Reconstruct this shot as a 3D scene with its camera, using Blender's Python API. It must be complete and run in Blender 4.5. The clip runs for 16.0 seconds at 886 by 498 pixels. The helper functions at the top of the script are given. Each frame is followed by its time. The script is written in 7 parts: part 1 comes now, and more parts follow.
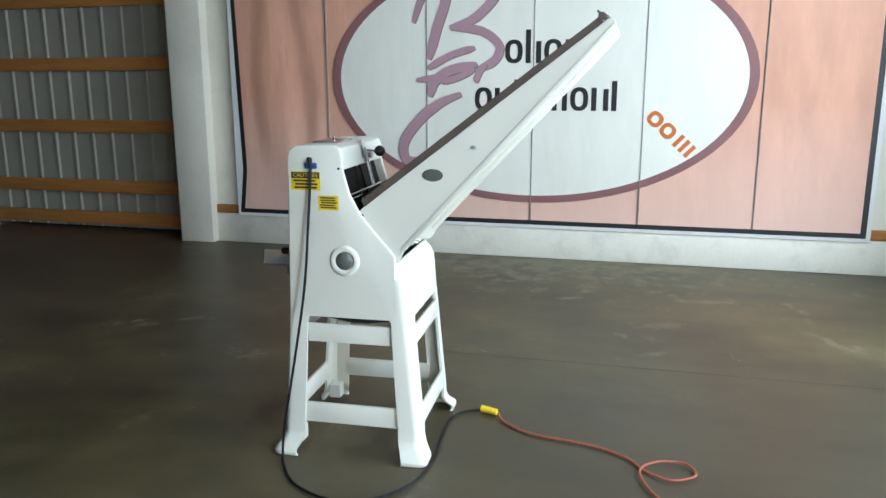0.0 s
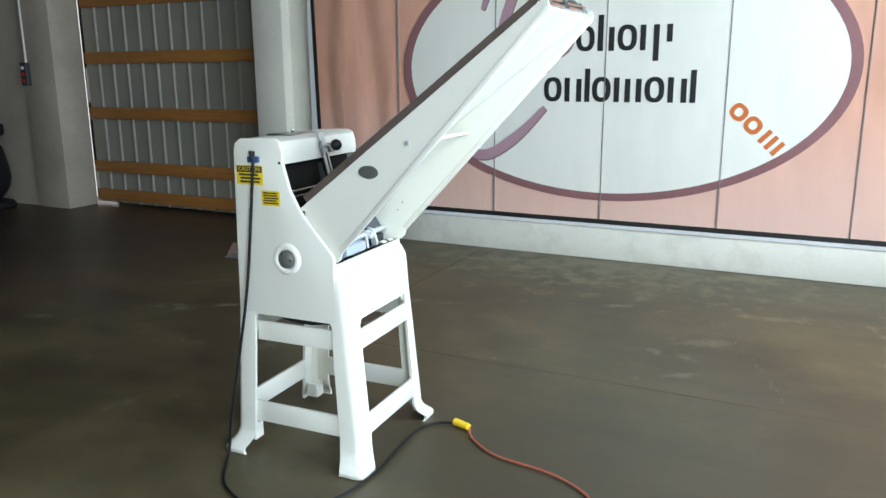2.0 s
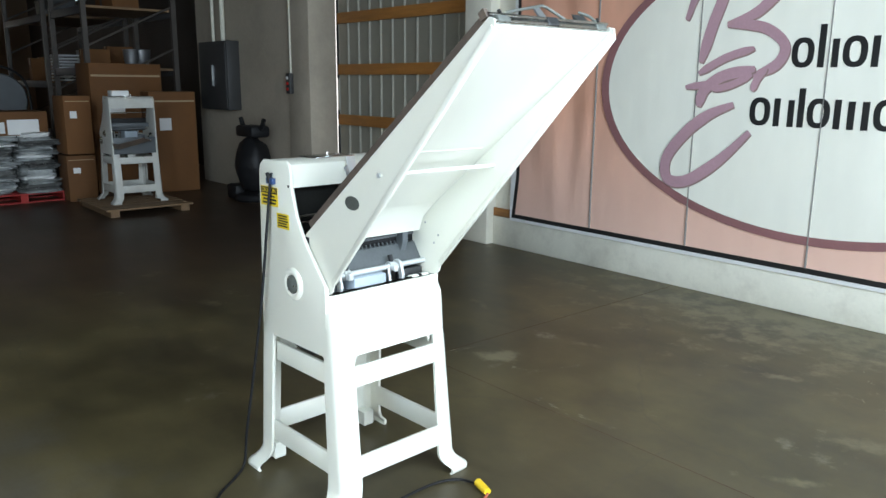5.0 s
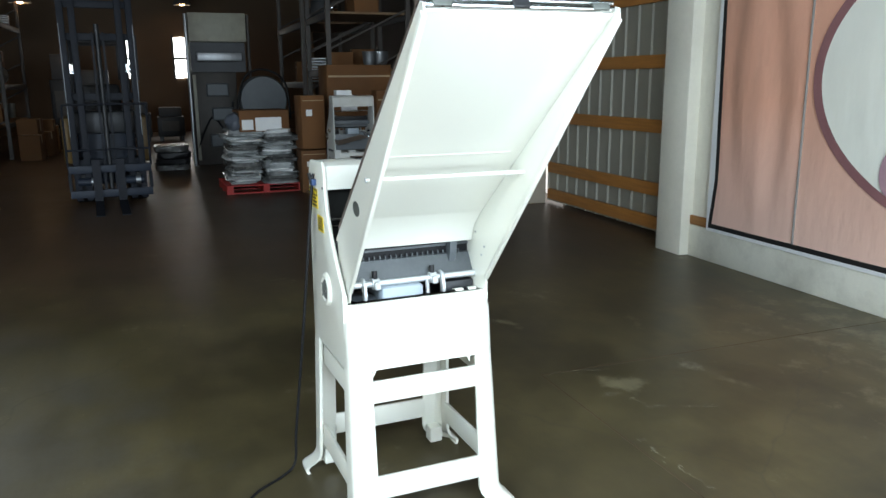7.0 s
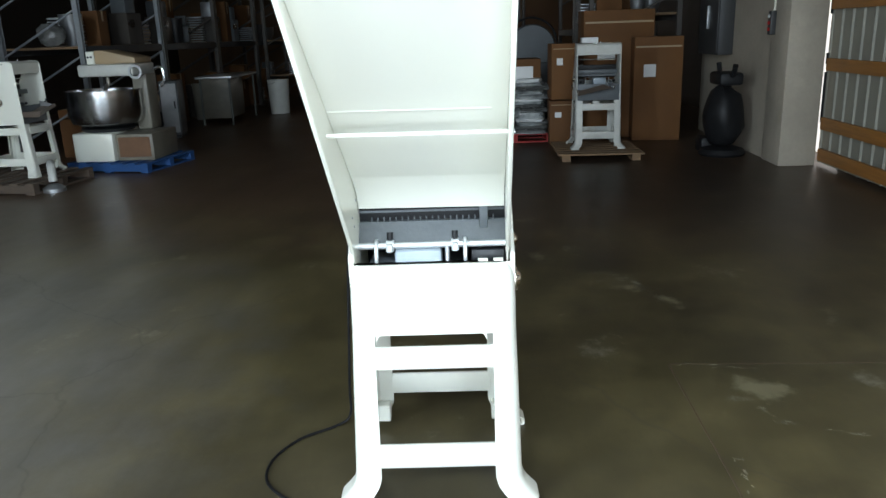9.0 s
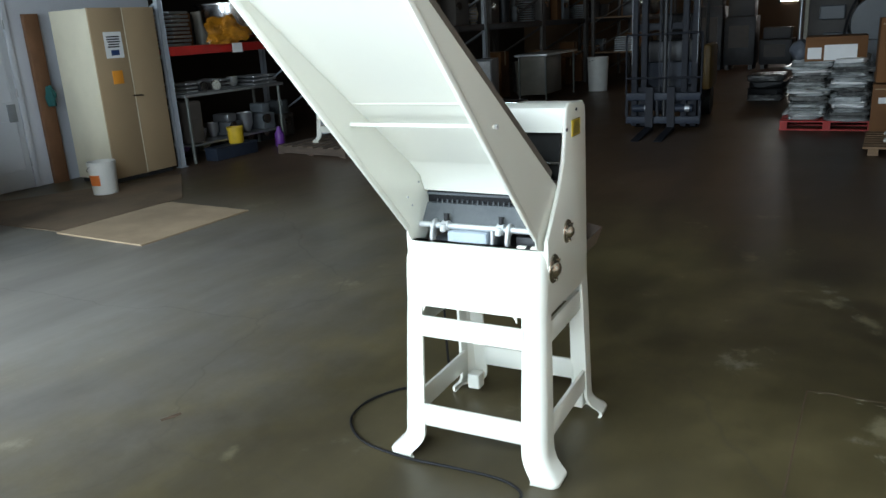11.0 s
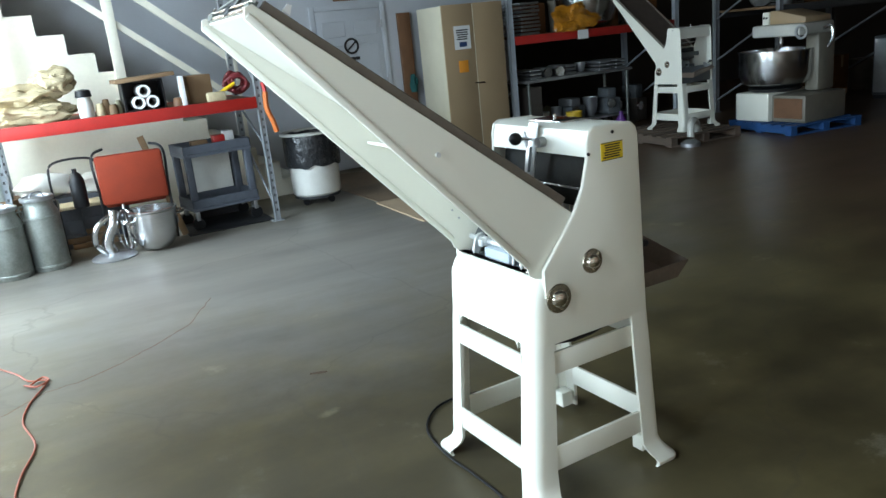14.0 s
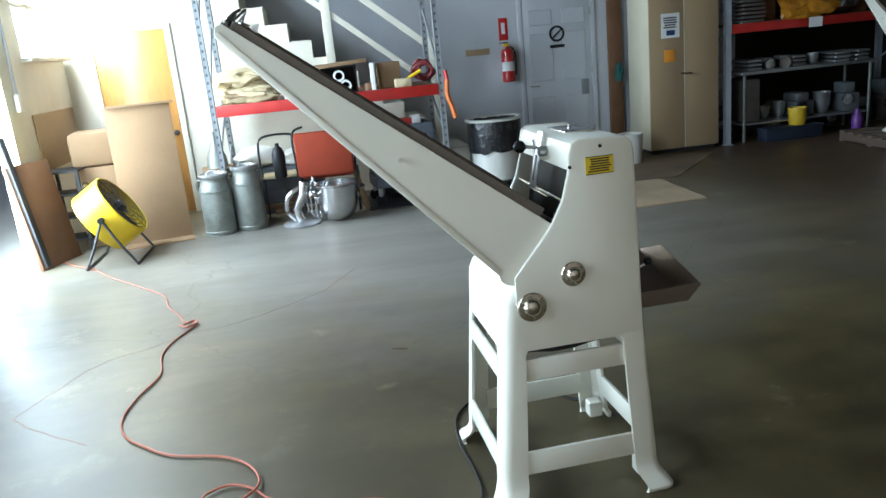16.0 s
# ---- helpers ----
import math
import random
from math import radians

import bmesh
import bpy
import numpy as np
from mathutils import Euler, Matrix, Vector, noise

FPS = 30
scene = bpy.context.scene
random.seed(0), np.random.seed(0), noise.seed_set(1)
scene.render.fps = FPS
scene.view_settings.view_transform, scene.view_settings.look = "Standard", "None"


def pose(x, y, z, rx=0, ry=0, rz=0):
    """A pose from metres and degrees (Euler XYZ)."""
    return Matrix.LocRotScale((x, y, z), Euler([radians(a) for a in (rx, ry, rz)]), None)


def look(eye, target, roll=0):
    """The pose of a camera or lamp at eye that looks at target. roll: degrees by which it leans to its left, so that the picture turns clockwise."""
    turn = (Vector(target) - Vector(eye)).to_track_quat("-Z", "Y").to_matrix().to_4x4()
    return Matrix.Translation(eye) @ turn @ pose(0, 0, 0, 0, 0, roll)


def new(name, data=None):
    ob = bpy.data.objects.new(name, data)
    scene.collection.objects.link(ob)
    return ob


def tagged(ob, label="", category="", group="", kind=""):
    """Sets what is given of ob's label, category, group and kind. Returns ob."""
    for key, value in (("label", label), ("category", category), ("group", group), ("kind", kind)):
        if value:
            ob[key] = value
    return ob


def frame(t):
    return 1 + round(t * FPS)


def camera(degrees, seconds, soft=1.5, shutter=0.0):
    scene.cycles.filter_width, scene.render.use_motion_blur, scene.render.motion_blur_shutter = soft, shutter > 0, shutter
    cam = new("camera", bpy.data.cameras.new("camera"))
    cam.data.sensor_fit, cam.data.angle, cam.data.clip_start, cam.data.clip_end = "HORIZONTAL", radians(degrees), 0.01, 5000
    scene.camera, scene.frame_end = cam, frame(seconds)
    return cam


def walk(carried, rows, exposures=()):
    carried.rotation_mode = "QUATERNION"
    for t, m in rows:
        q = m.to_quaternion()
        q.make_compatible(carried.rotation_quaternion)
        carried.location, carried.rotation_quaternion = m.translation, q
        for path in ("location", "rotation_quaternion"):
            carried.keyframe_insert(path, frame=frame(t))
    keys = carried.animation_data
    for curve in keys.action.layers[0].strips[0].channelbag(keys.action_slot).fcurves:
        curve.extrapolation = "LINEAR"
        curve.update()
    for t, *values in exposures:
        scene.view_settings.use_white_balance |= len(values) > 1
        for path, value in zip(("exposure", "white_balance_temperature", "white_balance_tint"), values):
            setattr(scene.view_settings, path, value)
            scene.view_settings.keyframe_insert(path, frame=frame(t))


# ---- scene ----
cam = camera(60.5, 16.0)
PATH = [
    (0, (0.805, -2.767, 1.518), (0.32, -0.873, 1.095), -0.1),
    (0.5, (1.031, -2.72, 1.521), (0.372, -0.881, 1.092), 0.8),
    (1, (1.245, -2.671, 1.524), (0.513, -0.864, 1.079), 0.7),
    (1.5, (1.364, -2.495, 1.497), (0.583, -0.712, 1.036), -1.0),
    (2, (1.48, -2.286, 1.518), (0.619, -0.537, 1.071), -0.3),
    (2.5, (1.664, -2.176, 1.526), (0.661, -0.499, 1.1), -0.6),
    (3, (1.862, -2.057, 1.545), (0.739, -0.457, 1.12), 0.8),
    (3.5, (1.902, -1.895, 1.549), (0.711, -0.347, 1.121), 0.4),
    (3.7, (1.902, -1.805, 1.55), (0.661, -0.295, 1.127), 1.4),
    (5.8, (2.266, -1.065, 1.586), (0.647, 0.032, 1.163), -0.4),
    (6, (2.227, -0.958, 1.567), (0.571, 0.081, 1.147), 0.0),
    (6.5, (2.23, -0.766, 1.574), (0.489, 0.126, 1.158), -1.4),
    (7, (2.339, -0.541, 1.572), (0.508, 0.135, 1.137), -0.5),
    (7.5, (2.406, -0.321, 1.567), (0.535, 0.189, 1.079), -2.3),
    (8, (2.339, -0.076, 1.555), (0.435, 0.254, 1.041), -0.4),
    (8.2, (2.311, 0.033, 1.545), (0.392, 0.251, 1.024), -0.4),
    (10.3, (2.21, 1.094, 1.554), (0.396, 0.459, 1.0), -3.7),
    (10.5, (2.19, 1.193, 1.567), (0.422, 0.44, 1.013), -3.5),
    (11, (2.153, 1.47, 1.573), (0.499, 0.498, 1.009), -3.3),
    (11.5, (2.022, 1.658, 1.551), (0.449, 0.554, 0.999), -3.9),
    (12, (1.827, 1.809, 1.568), (0.383, 0.544, 1.01), -4.6),
    (12.5, (1.715, 2.022, 1.577), (0.426, 0.594, 1.032), -4.9),
    (13, (1.641, 2.253, 1.6), (0.536, 0.675, 1.065), -6.3),
    (13.5, (1.425, 2.358, 1.599), (0.428, 0.702, 1.085), -5.7),
    (14, (1.222, 2.473, 1.622), (0.346, 0.758, 1.082), -5.9),
    (14.5, (1.062, 2.666, 1.616), (0.33, 0.878, 1.099), -4.5),
    (15, (0.888, 2.841, 1.634), (0.331, 0.992, 1.112), -5.1),
    (15.5, (0.635, 2.864, 1.62), (0.275, 0.968, 1.095), -4.9),
    (16, (0.408, 2.877, 1.631), (0.161, 0.962, 1.108), -5.6),
]
walk(cam, [(t, look(eye, target, roll)) for t, eye, target, roll in PATH],
     exposures=[(0.0, -0.22, 6720, 10), (3.0, -0.16, 6780, 10), (6.0, -0.06, 6900, 9), (8.0, -0.22, 6950, 9), (11.0, -0.14, 6920, 9), (13.5, -0.08, 6820, 6), (16.0, -0.06, 6560, 6)])

# ---- world, daylight through the big east door, windows ----
world = bpy.data.worlds.new("sky")
world.use_nodes = True
scene.world = world
wn = world.node_tree.nodes
sky = wn.new("ShaderNodeTexSky")
sky.sky_type = "NISHITA"
sky.sun_disc = False
sky.sun_elevation, sky.sun_rotation = radians(48), radians(160)
wn["Background"].inputs["Strength"].default_value = 0.05
world.node_tree.links.new(sky.outputs["Color"], wn["Background"].inputs["Color"])


def area(name, loc, target, sx, sy, watts, colour):
    d = bpy.data.lights.new(name, "AREA")
    d.shape, d.size, d.size_y, d.energy, d.color = "RECTANGLE", sx, sy, watts, colour
    ob = new(name, d)
    ob.matrix_world = look(loc, target)
    return ob


area("door_daylight_south", (3.40, -3.85, 1.15), (0.3, -5.0, 0.8), 1.1, 2.0, 230, (0.745, 0.94, 1.15))
area("door_daylight_upper", (3.40, -3.40, 2.85), (1.2, -3.9, 0.9), 2.0, 1.0, 230, (0.745, 0.94, 1.15))
area("door_daylight_north", (3.40, 0.55, 2.80), (0.5, 1.45, 1.1), 2.9, 1.2, 250, (0.745, 0.94, 1.15))
area("apron_bounce_north", (3.40, 0.60, 0.85), (0.9, 0.5, 2.6), 3.4, 1.3, 115, (0.80, 0.94, 1.12))
area("window_daylight", (3.22, -5.57, 2.35), (1.5, -5.7, 1.6), 1.0, 0.95, 140, (0.86, 0.97, 1.04))

# ---- materials ----


def material(name, base, rough=0.6, metal=0.0, vary=0.12, scale=6.0, fine=60.0, bump=0.05, dirt=None, dirt_amount=0.4,
             coat=0.0, island=0.0, stretch=(1, 1, 1), dirt_scale=1.3, spec=0.5, sharp=0.2):
    m = bpy.data.materials.new(name)
    m.use_nodes = True
    nt = m.node_tree
    n, l = nt.nodes, nt.links
    b = n["Principled BSDF"]
    b.inputs["Metallic"].default_value = metal
    b.inputs["Coat Weight"].default_value = coat
    b.inputs["Coat Roughness"].default_value = 0.15
    b.inputs["Specular IOR Level"].default_value = spec
    tc = n.new("ShaderNodeTexCoord")
    mp = n.new("ShaderNodeMapping")
    mp.inputs["Scale"].default_value = stretch
    l.new(tc.outputs["Object"], mp.inputs["Vector"])
    big = n.new("ShaderNodeTexNoise")
    big.inputs["Scale"].default_value, big.inputs["Detail"].default_value = scale, 5
    small = n.new("ShaderNodeTexNoise")
    small.inputs["Scale"].default_value, small.inputs["Detail"].default_value = fine, 3
    l.new(mp.outputs["Vector"], big.inputs["Vector"])
    l.new(mp.outputs["Vector"], small.inputs["Vector"])
    mix = n.new("ShaderNodeMix")
    mix.data_type = "FLOAT"
    mix.inputs["Factor"].default_value = 0.35
    l.new(big.outputs["Fac"], mix.inputs["A"])
    l.new(small.outputs["Fac"], mix.inputs["B"])
    ramp = n.new("ShaderNodeValToRGB")
    ramp.color_ramp.elements[0].position, ramp.color_ramp.elements[1].position = 0.5 - sharp, 0.5 + sharp
    ramp.color_ramp.elements[0].color = (*[max(0, c * (1 - vary)) for c in base], 1)
    ramp.color_ramp.elements[1].color = (*[min(1, c * (1 + vary)) for c in base], 1)
    l.new(mix.outputs["Result"], ramp.inputs["Fac"])
    colour = ramp.outputs["Color"]
    if dirt:
        dn = n.new("ShaderNodeTexNoise")
        dn.inputs["Scale"].default_value, dn.inputs["Detail"].default_value, dn.inputs["Roughness"].default_value = dirt_scale, 7, 0.65
        l.new(mp.outputs["Vector"], dn.inputs["Vector"])
        dr = n.new("ShaderNodeValToRGB")
        dr.color_ramp.elements[0].position, dr.color_ramp.elements[1].position = 0.48, 0.68
        dr.color_ramp.elements[1].color = (dirt_amount,) * 3 + (1,)
        l.new(dn.outputs["Fac"], dr.inputs["Fac"])
        dm = n.new("ShaderNodeMix")
        dm.data_type = "RGBA"
        dm.inputs["B"].default_value = (*dirt, 1)
        l.new(dr.outputs["Color"], dm.inputs["Factor"])
        l.new(colour, dm.inputs["A"])
        colour = dm.outputs["Result"]
    if island:
        info = n.new("ShaderNodeObjectInfo")
        hs = n.new("ShaderNodeHueSaturation")
        mr = n.new("ShaderNodeMapRange")
        mr.inputs["To Min"].default_value, mr.inputs["To Max"].default_value = 1 - island, 1 + island
        l.new(info.outputs["Random"], mr.inputs["Value"])
        l.new(mr.outputs["Result"], hs.inputs["Value"])
        l.new(colour, hs.inputs["Color"])
        colour = hs.outputs["Color"]
    l.new(colour, b.inputs["Base Color"])
    rr = n.new("ShaderNodeMapRange")
    rr.inputs["To Min"].default_value, rr.inputs["To Max"].default_value = max(0.02, rough - 0.08), min(1, rough + 0.1)
    l.new(mix.outputs["Result"], rr.inputs["Value"])
    l.new(rr.outputs["Result"], b.inputs["Roughness"])
    if bump:
        bp = n.new("ShaderNodeBump")
        bp.inputs["Strength"].default_value, bp.inputs["Distance"].default_value = bump, 0.02
        l.new(small.outputs["Fac"], bp.inputs["Height"])
        l.new(bp.outputs["Normal"], b.inputs["Normal"])
    return m


def glow(name, colour, strength):
    m = bpy.data.materials.new(name)
    m.use_nodes = True
    b = m.node_tree.nodes["Principled BSDF"]
    b.inputs["Base Color"].default_value = (*colour, 1)
    b.inputs["Emission Color"].default_value = (*colour, 1)
    b.inputs["Emission Strength"].default_value = strength
    return m


ENAMEL = material("white_enamel", (0.745, 0.742, 0.655), 0.30, vary=0.02, scale=2, fine=40, bump=0.0, coat=0.2, sharp=0.5)
ENAMEL_OLD = material("old_white_enamel", (0.52, 0.52, 0.48), 0.4, vary=0.08, dirt=(0.25, 0.2, 0.15), dirt_amount=0.4)
STEEL = material("stainless_steel", (0.60, 0.60, 0.60), 0.18, metal=1.0, vary=0.08, stretch=(1, 1, 12))
STEEL_DULL = material("dull_aluminium", (0.42, 0.43, 0.44), 0.42, metal=0.85, vary=0.15, dirt=(0.2, 0.2, 0.2), dirt_amount=0.4)
CHROME = material("worn_chrome", (0.56, 0.51, 0.43), 0.24, metal=1.0, vary=0.12)
MACHINE_GREY = material("machine_grey_paint", (0.095, 0.105, 0.112), 0.45, vary=0.1)
DARK_STEEL = material("dark_steel", (0.035, 0.036, 0.038), 0.45, metal=0.35, vary=0.3)
BELT = material("brown_conveyor_belt", (0.10, 0.075, 0.06), 0.6, vary=0.25, scale=10)
HOUSING = material("blue_grey_housing_paint", (0.30, 0.35, 0.39), 0.4, vary=0.08)
MILK = material("galvanised_can", (0.27, 0.285, 0.26), 0.42, metal=0.45, vary=0.25, dirt=(0.12, 0.12, 0.10), dirt_amount=0.6, dirt_scale=5)
# cardboard of the back bays, their dimness put into its colour
DIM_BOARD = material("dimmed_cardboard", (0.155, 0.064, 0.018), 0.8, vary=0.15, scale=3, island=0.15)
# near-black base for the loaf plates
INNER = material("near_black_plate", (0.009, 0.009, 0.008), 0.6, vary=0.3, spec=0.12)
# cream mixer and goods paint, darkened to carry the bays' low light
MIXER_DIM = material("dimmed_mixer_paint", (0.19, 0.175, 0.14), 0.45, vary=0.15, dirt=(0.14, 0.11, 0.08), dirt_amount=0.5)
BEIGE = material("beige_machine_paint", (0.38, 0.36, 0.28), 0.5, vary=0.1, dirt=(0.2, 0.17, 0.12), dirt_amount=0.4)
TAN_WALL = material("tan_far_wall", (0.14, 0.083, 0.043), 0.7, vary=0.15, scale=1.0)
RACK_PALE = material("pale_blue_rack_paint", (0.40, 0.44, 0.48), 0.5, vary=0.15, dirt=(0.2, 0.2, 0.2), dirt_amount=0.4)
# shaded copy of the grey rack paint for the deep racks
RACK_FAR = material("dimmed_rack_paint", (0.062, 0.052, 0.044), 0.55, vary=0.2)
SLOPE = material("grey_sloping_plate", (0.085, 0.093, 0.097), 0.42, metal=0.2, vary=0.2)
HEAD_STEEL = material("grimy_grey_steel", (0.14, 0.15, 0.135), 0.45, metal=0.4, vary=0.25)
GUIDE = material("grey_brown_guide", (0.12, 0.10, 0.08), 0.5, vary=0.2, scale=8)
TRAY = material("bronze_brown_steel", (0.23, 0.18, 0.145), 0.42, metal=0.6, vary=0.2, scale=5)
STEEL_PALE = material("pale_machined_steel", (0.60, 0.62, 0.62), 0.34, metal=0.5, vary=0.1)
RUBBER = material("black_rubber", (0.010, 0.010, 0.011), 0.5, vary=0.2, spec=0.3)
RUBBER_CORD = material("black_cord", (0.008, 0.008, 0.009), 0.5, vary=0.2, spec=0.25)
ORANGE_CORD = material("orange_extension_cord", (0.36, 0.09, 0.05), 0.5, vary=0.15)
OCHRE_BRIGHT = material("worn_yellow_plastic", (0.55, 0.36, 0.02), 0.5, vary=0.2)
OCHRE = material("dull_ochre_paint", (0.13, 0.072, 0.010), 0.5, vary=0.25)
YELLOW = material("yellow_plastic", (0.75, 0.50, 0.02), 0.4, vary=0.08)
LABEL_YELLOW = material("yellow_label", (0.72, 0.52, 0.02), 0.45, vary=0.05)
INK = material("black_ink", (0.015, 0.015, 0.015), 0.5, vary=0.1)
BLUE_PLASTIC = material("blue_plastic", (0.02, 0.05, 0.14), 0.4)
WALL_WHITE = material("white_painted_wall", (0.75, 0.72, 0.61), 0.6, vary=0.06, scale=1.5, fine=30, dirt=(0.5, 0.47, 0.4), dirt_amount=0.35, dirt_scale=0.9)
# white wall paint darkened for its shaded stretch, with random smudges
WALL_SHADED = material("shaded_off_white_wall", (0.42, 0.365, 0.29), 0.65, vary=0.1, scale=1.2, fine=25, dirt=(0.26, 0.225, 0.18), dirt_amount=0.55, dirt_scale=0.8)
WALL_GREY = material("blue_grey_painted_wall", (0.52, 0.54, 0.58), 0.6, vary=0.06, scale=1.5, dirt=(0.4, 0.4, 0.42), dirt_amount=0.3)
PLINTH = material("painted_concrete_plinth", (0.80, 0.78, 0.67), 0.65, vary=0.05, scale=3, fine=40, bump=0.08, dirt=(0.42, 0.39, 0.31), dirt_amount=0.45, dirt_scale=2.2)
GIRT = material("orange_stained_timber", (0.36, 0.15, 0.035), 0.55, vary=0.25, scale=5, stretch=(0.6, 8, 8), bump=0.1)
SHEET = material("ribbed_steel_sheet", (0.25, 0.235, 0.19), 0.55, metal=0.0, vary=0.1, scale=2, dirt=(0.28, 0.25, 0.2), dirt_amount=0.4)
PINK = material("pink_banner_cloth", (0.72, 0.375, 0.26), 0.5, vary=0.22, scale=1.1, fine=4, bump=0.55, spec=0.3, stretch=(1.6, 1, 0.5), sharp=0.25)


def fade_to_hem(m, tint, low, high):
    """Fades the cloth's colour to a paler tint towards its hem."""
    n, l = m.node_tree.nodes, m.node_tree.links
    base = n["Principled BSDF"].inputs["Base Color"]
    src = base.links[0].from_socket
    tc, sep, mr, mix = n.new("ShaderNodeTexCoord"), n.new("ShaderNodeSeparateXYZ"), n.new("ShaderNodeMapRange"), n.new("ShaderNodeMix")
    mix.data_type = "RGBA"
    mix.inputs["B"].default_value = tint + (1,)
    mr.inputs["From Min"].default_value, mr.inputs["From Max"].default_value = low, high
    mr.inputs["To Min"].default_value, mr.inputs["To Max"].default_value = 0.95, 0.0
    l.new(tc.outputs["Object"], sep.inputs["Vector"])
    l.new(sep.outputs["Z"], mr.inputs["Value"])
    l.new(mr.outputs["Result"], mix.inputs["Factor"])
    l.new(src, mix.inputs["A"])
    l.new(mix.outputs["Result"], base)


fade_to_hem(PINK, (0.85, 0.57, 0.47), 0.3, 1.4)
BANNER_WHITE = material("white_banner_cloth", (0.86, 0.85, 0.75), 0.5, vary=0.05, scale=1.0, fine=4, bump=0.4, spec=0.3, stretch=(1.6, 1, 0.5))
SEAM_GREY = material("grey_seam_strip", (0.27, 0.26, 0.24), 0.7, vary=0.2, scale=3)
EDGE_BROWN = material("brown_print_edge", (0.30, 0.20, 0.185), 0.5, vary=0.12, scale=3, spec=0.3)
MAUVE = material("mauve_print", (0.46, 0.28, 0.32), 0.5, vary=0.12, scale=2, spec=0.3)
PLUM = material("plum_print", (0.27, 0.125, 0.125), 0.5, vary=0.15, scale=3, spec=0.3)
PRINT_ORANGE = material("orange_print", (0.65, 0.17, 0.04), 0.5, vary=0.1, spec=0.3)
DEEP_RED = material("dark_red_rubber", (0.13, 0.012, 0.014), 0.5, vary=0.2)
AMBER = material("amber_plastic_film", (0.42, 0.17, 0.014), 0.3, vary=0.5, scale=9, bump=0.6, fine=14)
ORANGE_TAG = material("orange_card", (0.78, 0.30, 0.03), 0.6, vary=0.05)
RED_BEAM = material("red_rack_paint", (0.42, 0.02, 0.015), 0.4, vary=0.15, dirt=(0.2, 0.02, 0.02), dirt_amount=0.4)
RACK_GREY = material("galvanised_rack", (0.25, 0.265, 0.28), 0.5, metal=0.3, vary=0.15)
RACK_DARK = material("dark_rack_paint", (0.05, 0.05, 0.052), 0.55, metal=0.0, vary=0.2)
CARDBOARD = material("cardboard", (0.24, 0.145, 0.075), 0.8, vary=0.1, scale=3, island=0.15)
TAN = material("tan_laminate", (0.37, 0.265, 0.155), 0.5, vary=0.06, scale=2)
CREAM = material("cream_laminate", (0.62, 0.58, 0.45), 0.5, vary=0.05)
WOODDOOR = material("varnished_door_wood", (0.52, 0.25, 0.07), 0.35, vary=0.15, scale=4, stretch=(6, 6, 0.7), coat=0.2)
TIMBER_OLD = material("weathered_grey_timber", (0.105, 0.075, 0.055), 0.8, vary=0.3, scale=5, stretch=(1, 6, 6), island=0.3)
TIMBER = material("raw_timber", (0.20, 0.12, 0.06), 0.7, vary=0.2, scale=5, stretch=(1, 6, 6), island=0.2)
BROWN = material("brown_board", (0.16, 0.075, 0.035), 0.6, vary=0.2)
SCRAPE = material("pale_scraped_concrete", (0.19, 0.17, 0.115), 0.7, vary=0.5, scale=9, fine=40, sharp=0.1)
MAT_BROWN = material("brown_board_mat", (0.17, 0.115, 0.068), 0.75, vary=0.3, scale=2.0, dirt=(0.09, 0.062, 0.04), dirt_amount=0.6)
MAT = material("worn_dark_mat", (0.082, 0.050, 0.029), 0.8, vary=0.3, scale=2.5, dirt=(0.125, 0.086, 0.052), dirt_amount=0.7)
PLYWOOD = material("plywood_mat", (0.42, 0.31, 0.20), 0.75, vary=0.12, scale=3, dirt=(0.25, 0.18, 0.12), dirt_amount=0.5)
RED = material("red_enamel", (0.50, 0.015, 0.015), 0.3, vary=0.1, coat=0.3)
ORANGE_CLOTH = material("orange_red_chair_cloth", (0.26, 0.030, 0.008), 0.85, vary=0.15, fine=300, bump=0.2)
CART_BLUE = material("blue_grey_plastic", (0.082, 0.092, 0.112), 0.5, vary=0.25, scale=6)
PLASTIC_WHITE = material("white_plastic", (0.68, 0.67, 0.62), 0.4, vary=0.06, dirt=(0.4, 0.36, 0.3), dirt_amount=0.3)
BAG_BLACK = material("black_bin_liner", (0.02, 0.021, 0.023), 0.25, vary=0.3, bump=0.5, fine=25)
PAPER = material("white_paper", (0.75, 0.75, 0.74), 0.7, vary=0.04)
SACK = material("cream_sack_cloth", (0.55, 0.45, 0.28), 0.8, vary=0.15, scale=8, bump=0.4)
WRAP = material("stretch_wrap", (0.36, 0.375, 0.37), 0.2, vary=0.4, scale=5, bump=0.9, fine=16)
WRAP_DARK = material("grey_packages", (0.13, 0.13, 0.125), 0.25, vary=0.4, scale=6, bump=0.8, fine=18)
BLUE_PAINT = material("blue_pallet_paint", (0.018, 0.075, 0.22), 0.55, vary=0.2)
RED_PALLET = material("red_pallet_paint", (0.32, 0.016, 0.012), 0.6, vary=0.2)
NAVY = material("navy_machine_paint", (0.018, 0.025, 0.04), 0.5, vary=0.2, spec=0.3)
MAST = material("worn_mast_steel", (0.012, 0.014, 0.020), 0.6, metal=0.0, vary=0.3, spec=0.25)
PANEL_GREY = material("electrical_panel_grey", (0.042, 0.042, 0.042), 0.45, vary=0.1)
# near-black roof and deep walls: the bays' dimness is put into their colour
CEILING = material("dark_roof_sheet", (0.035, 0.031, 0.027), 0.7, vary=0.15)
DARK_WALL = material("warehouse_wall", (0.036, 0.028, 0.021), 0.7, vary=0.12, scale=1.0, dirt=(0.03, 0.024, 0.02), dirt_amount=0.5)
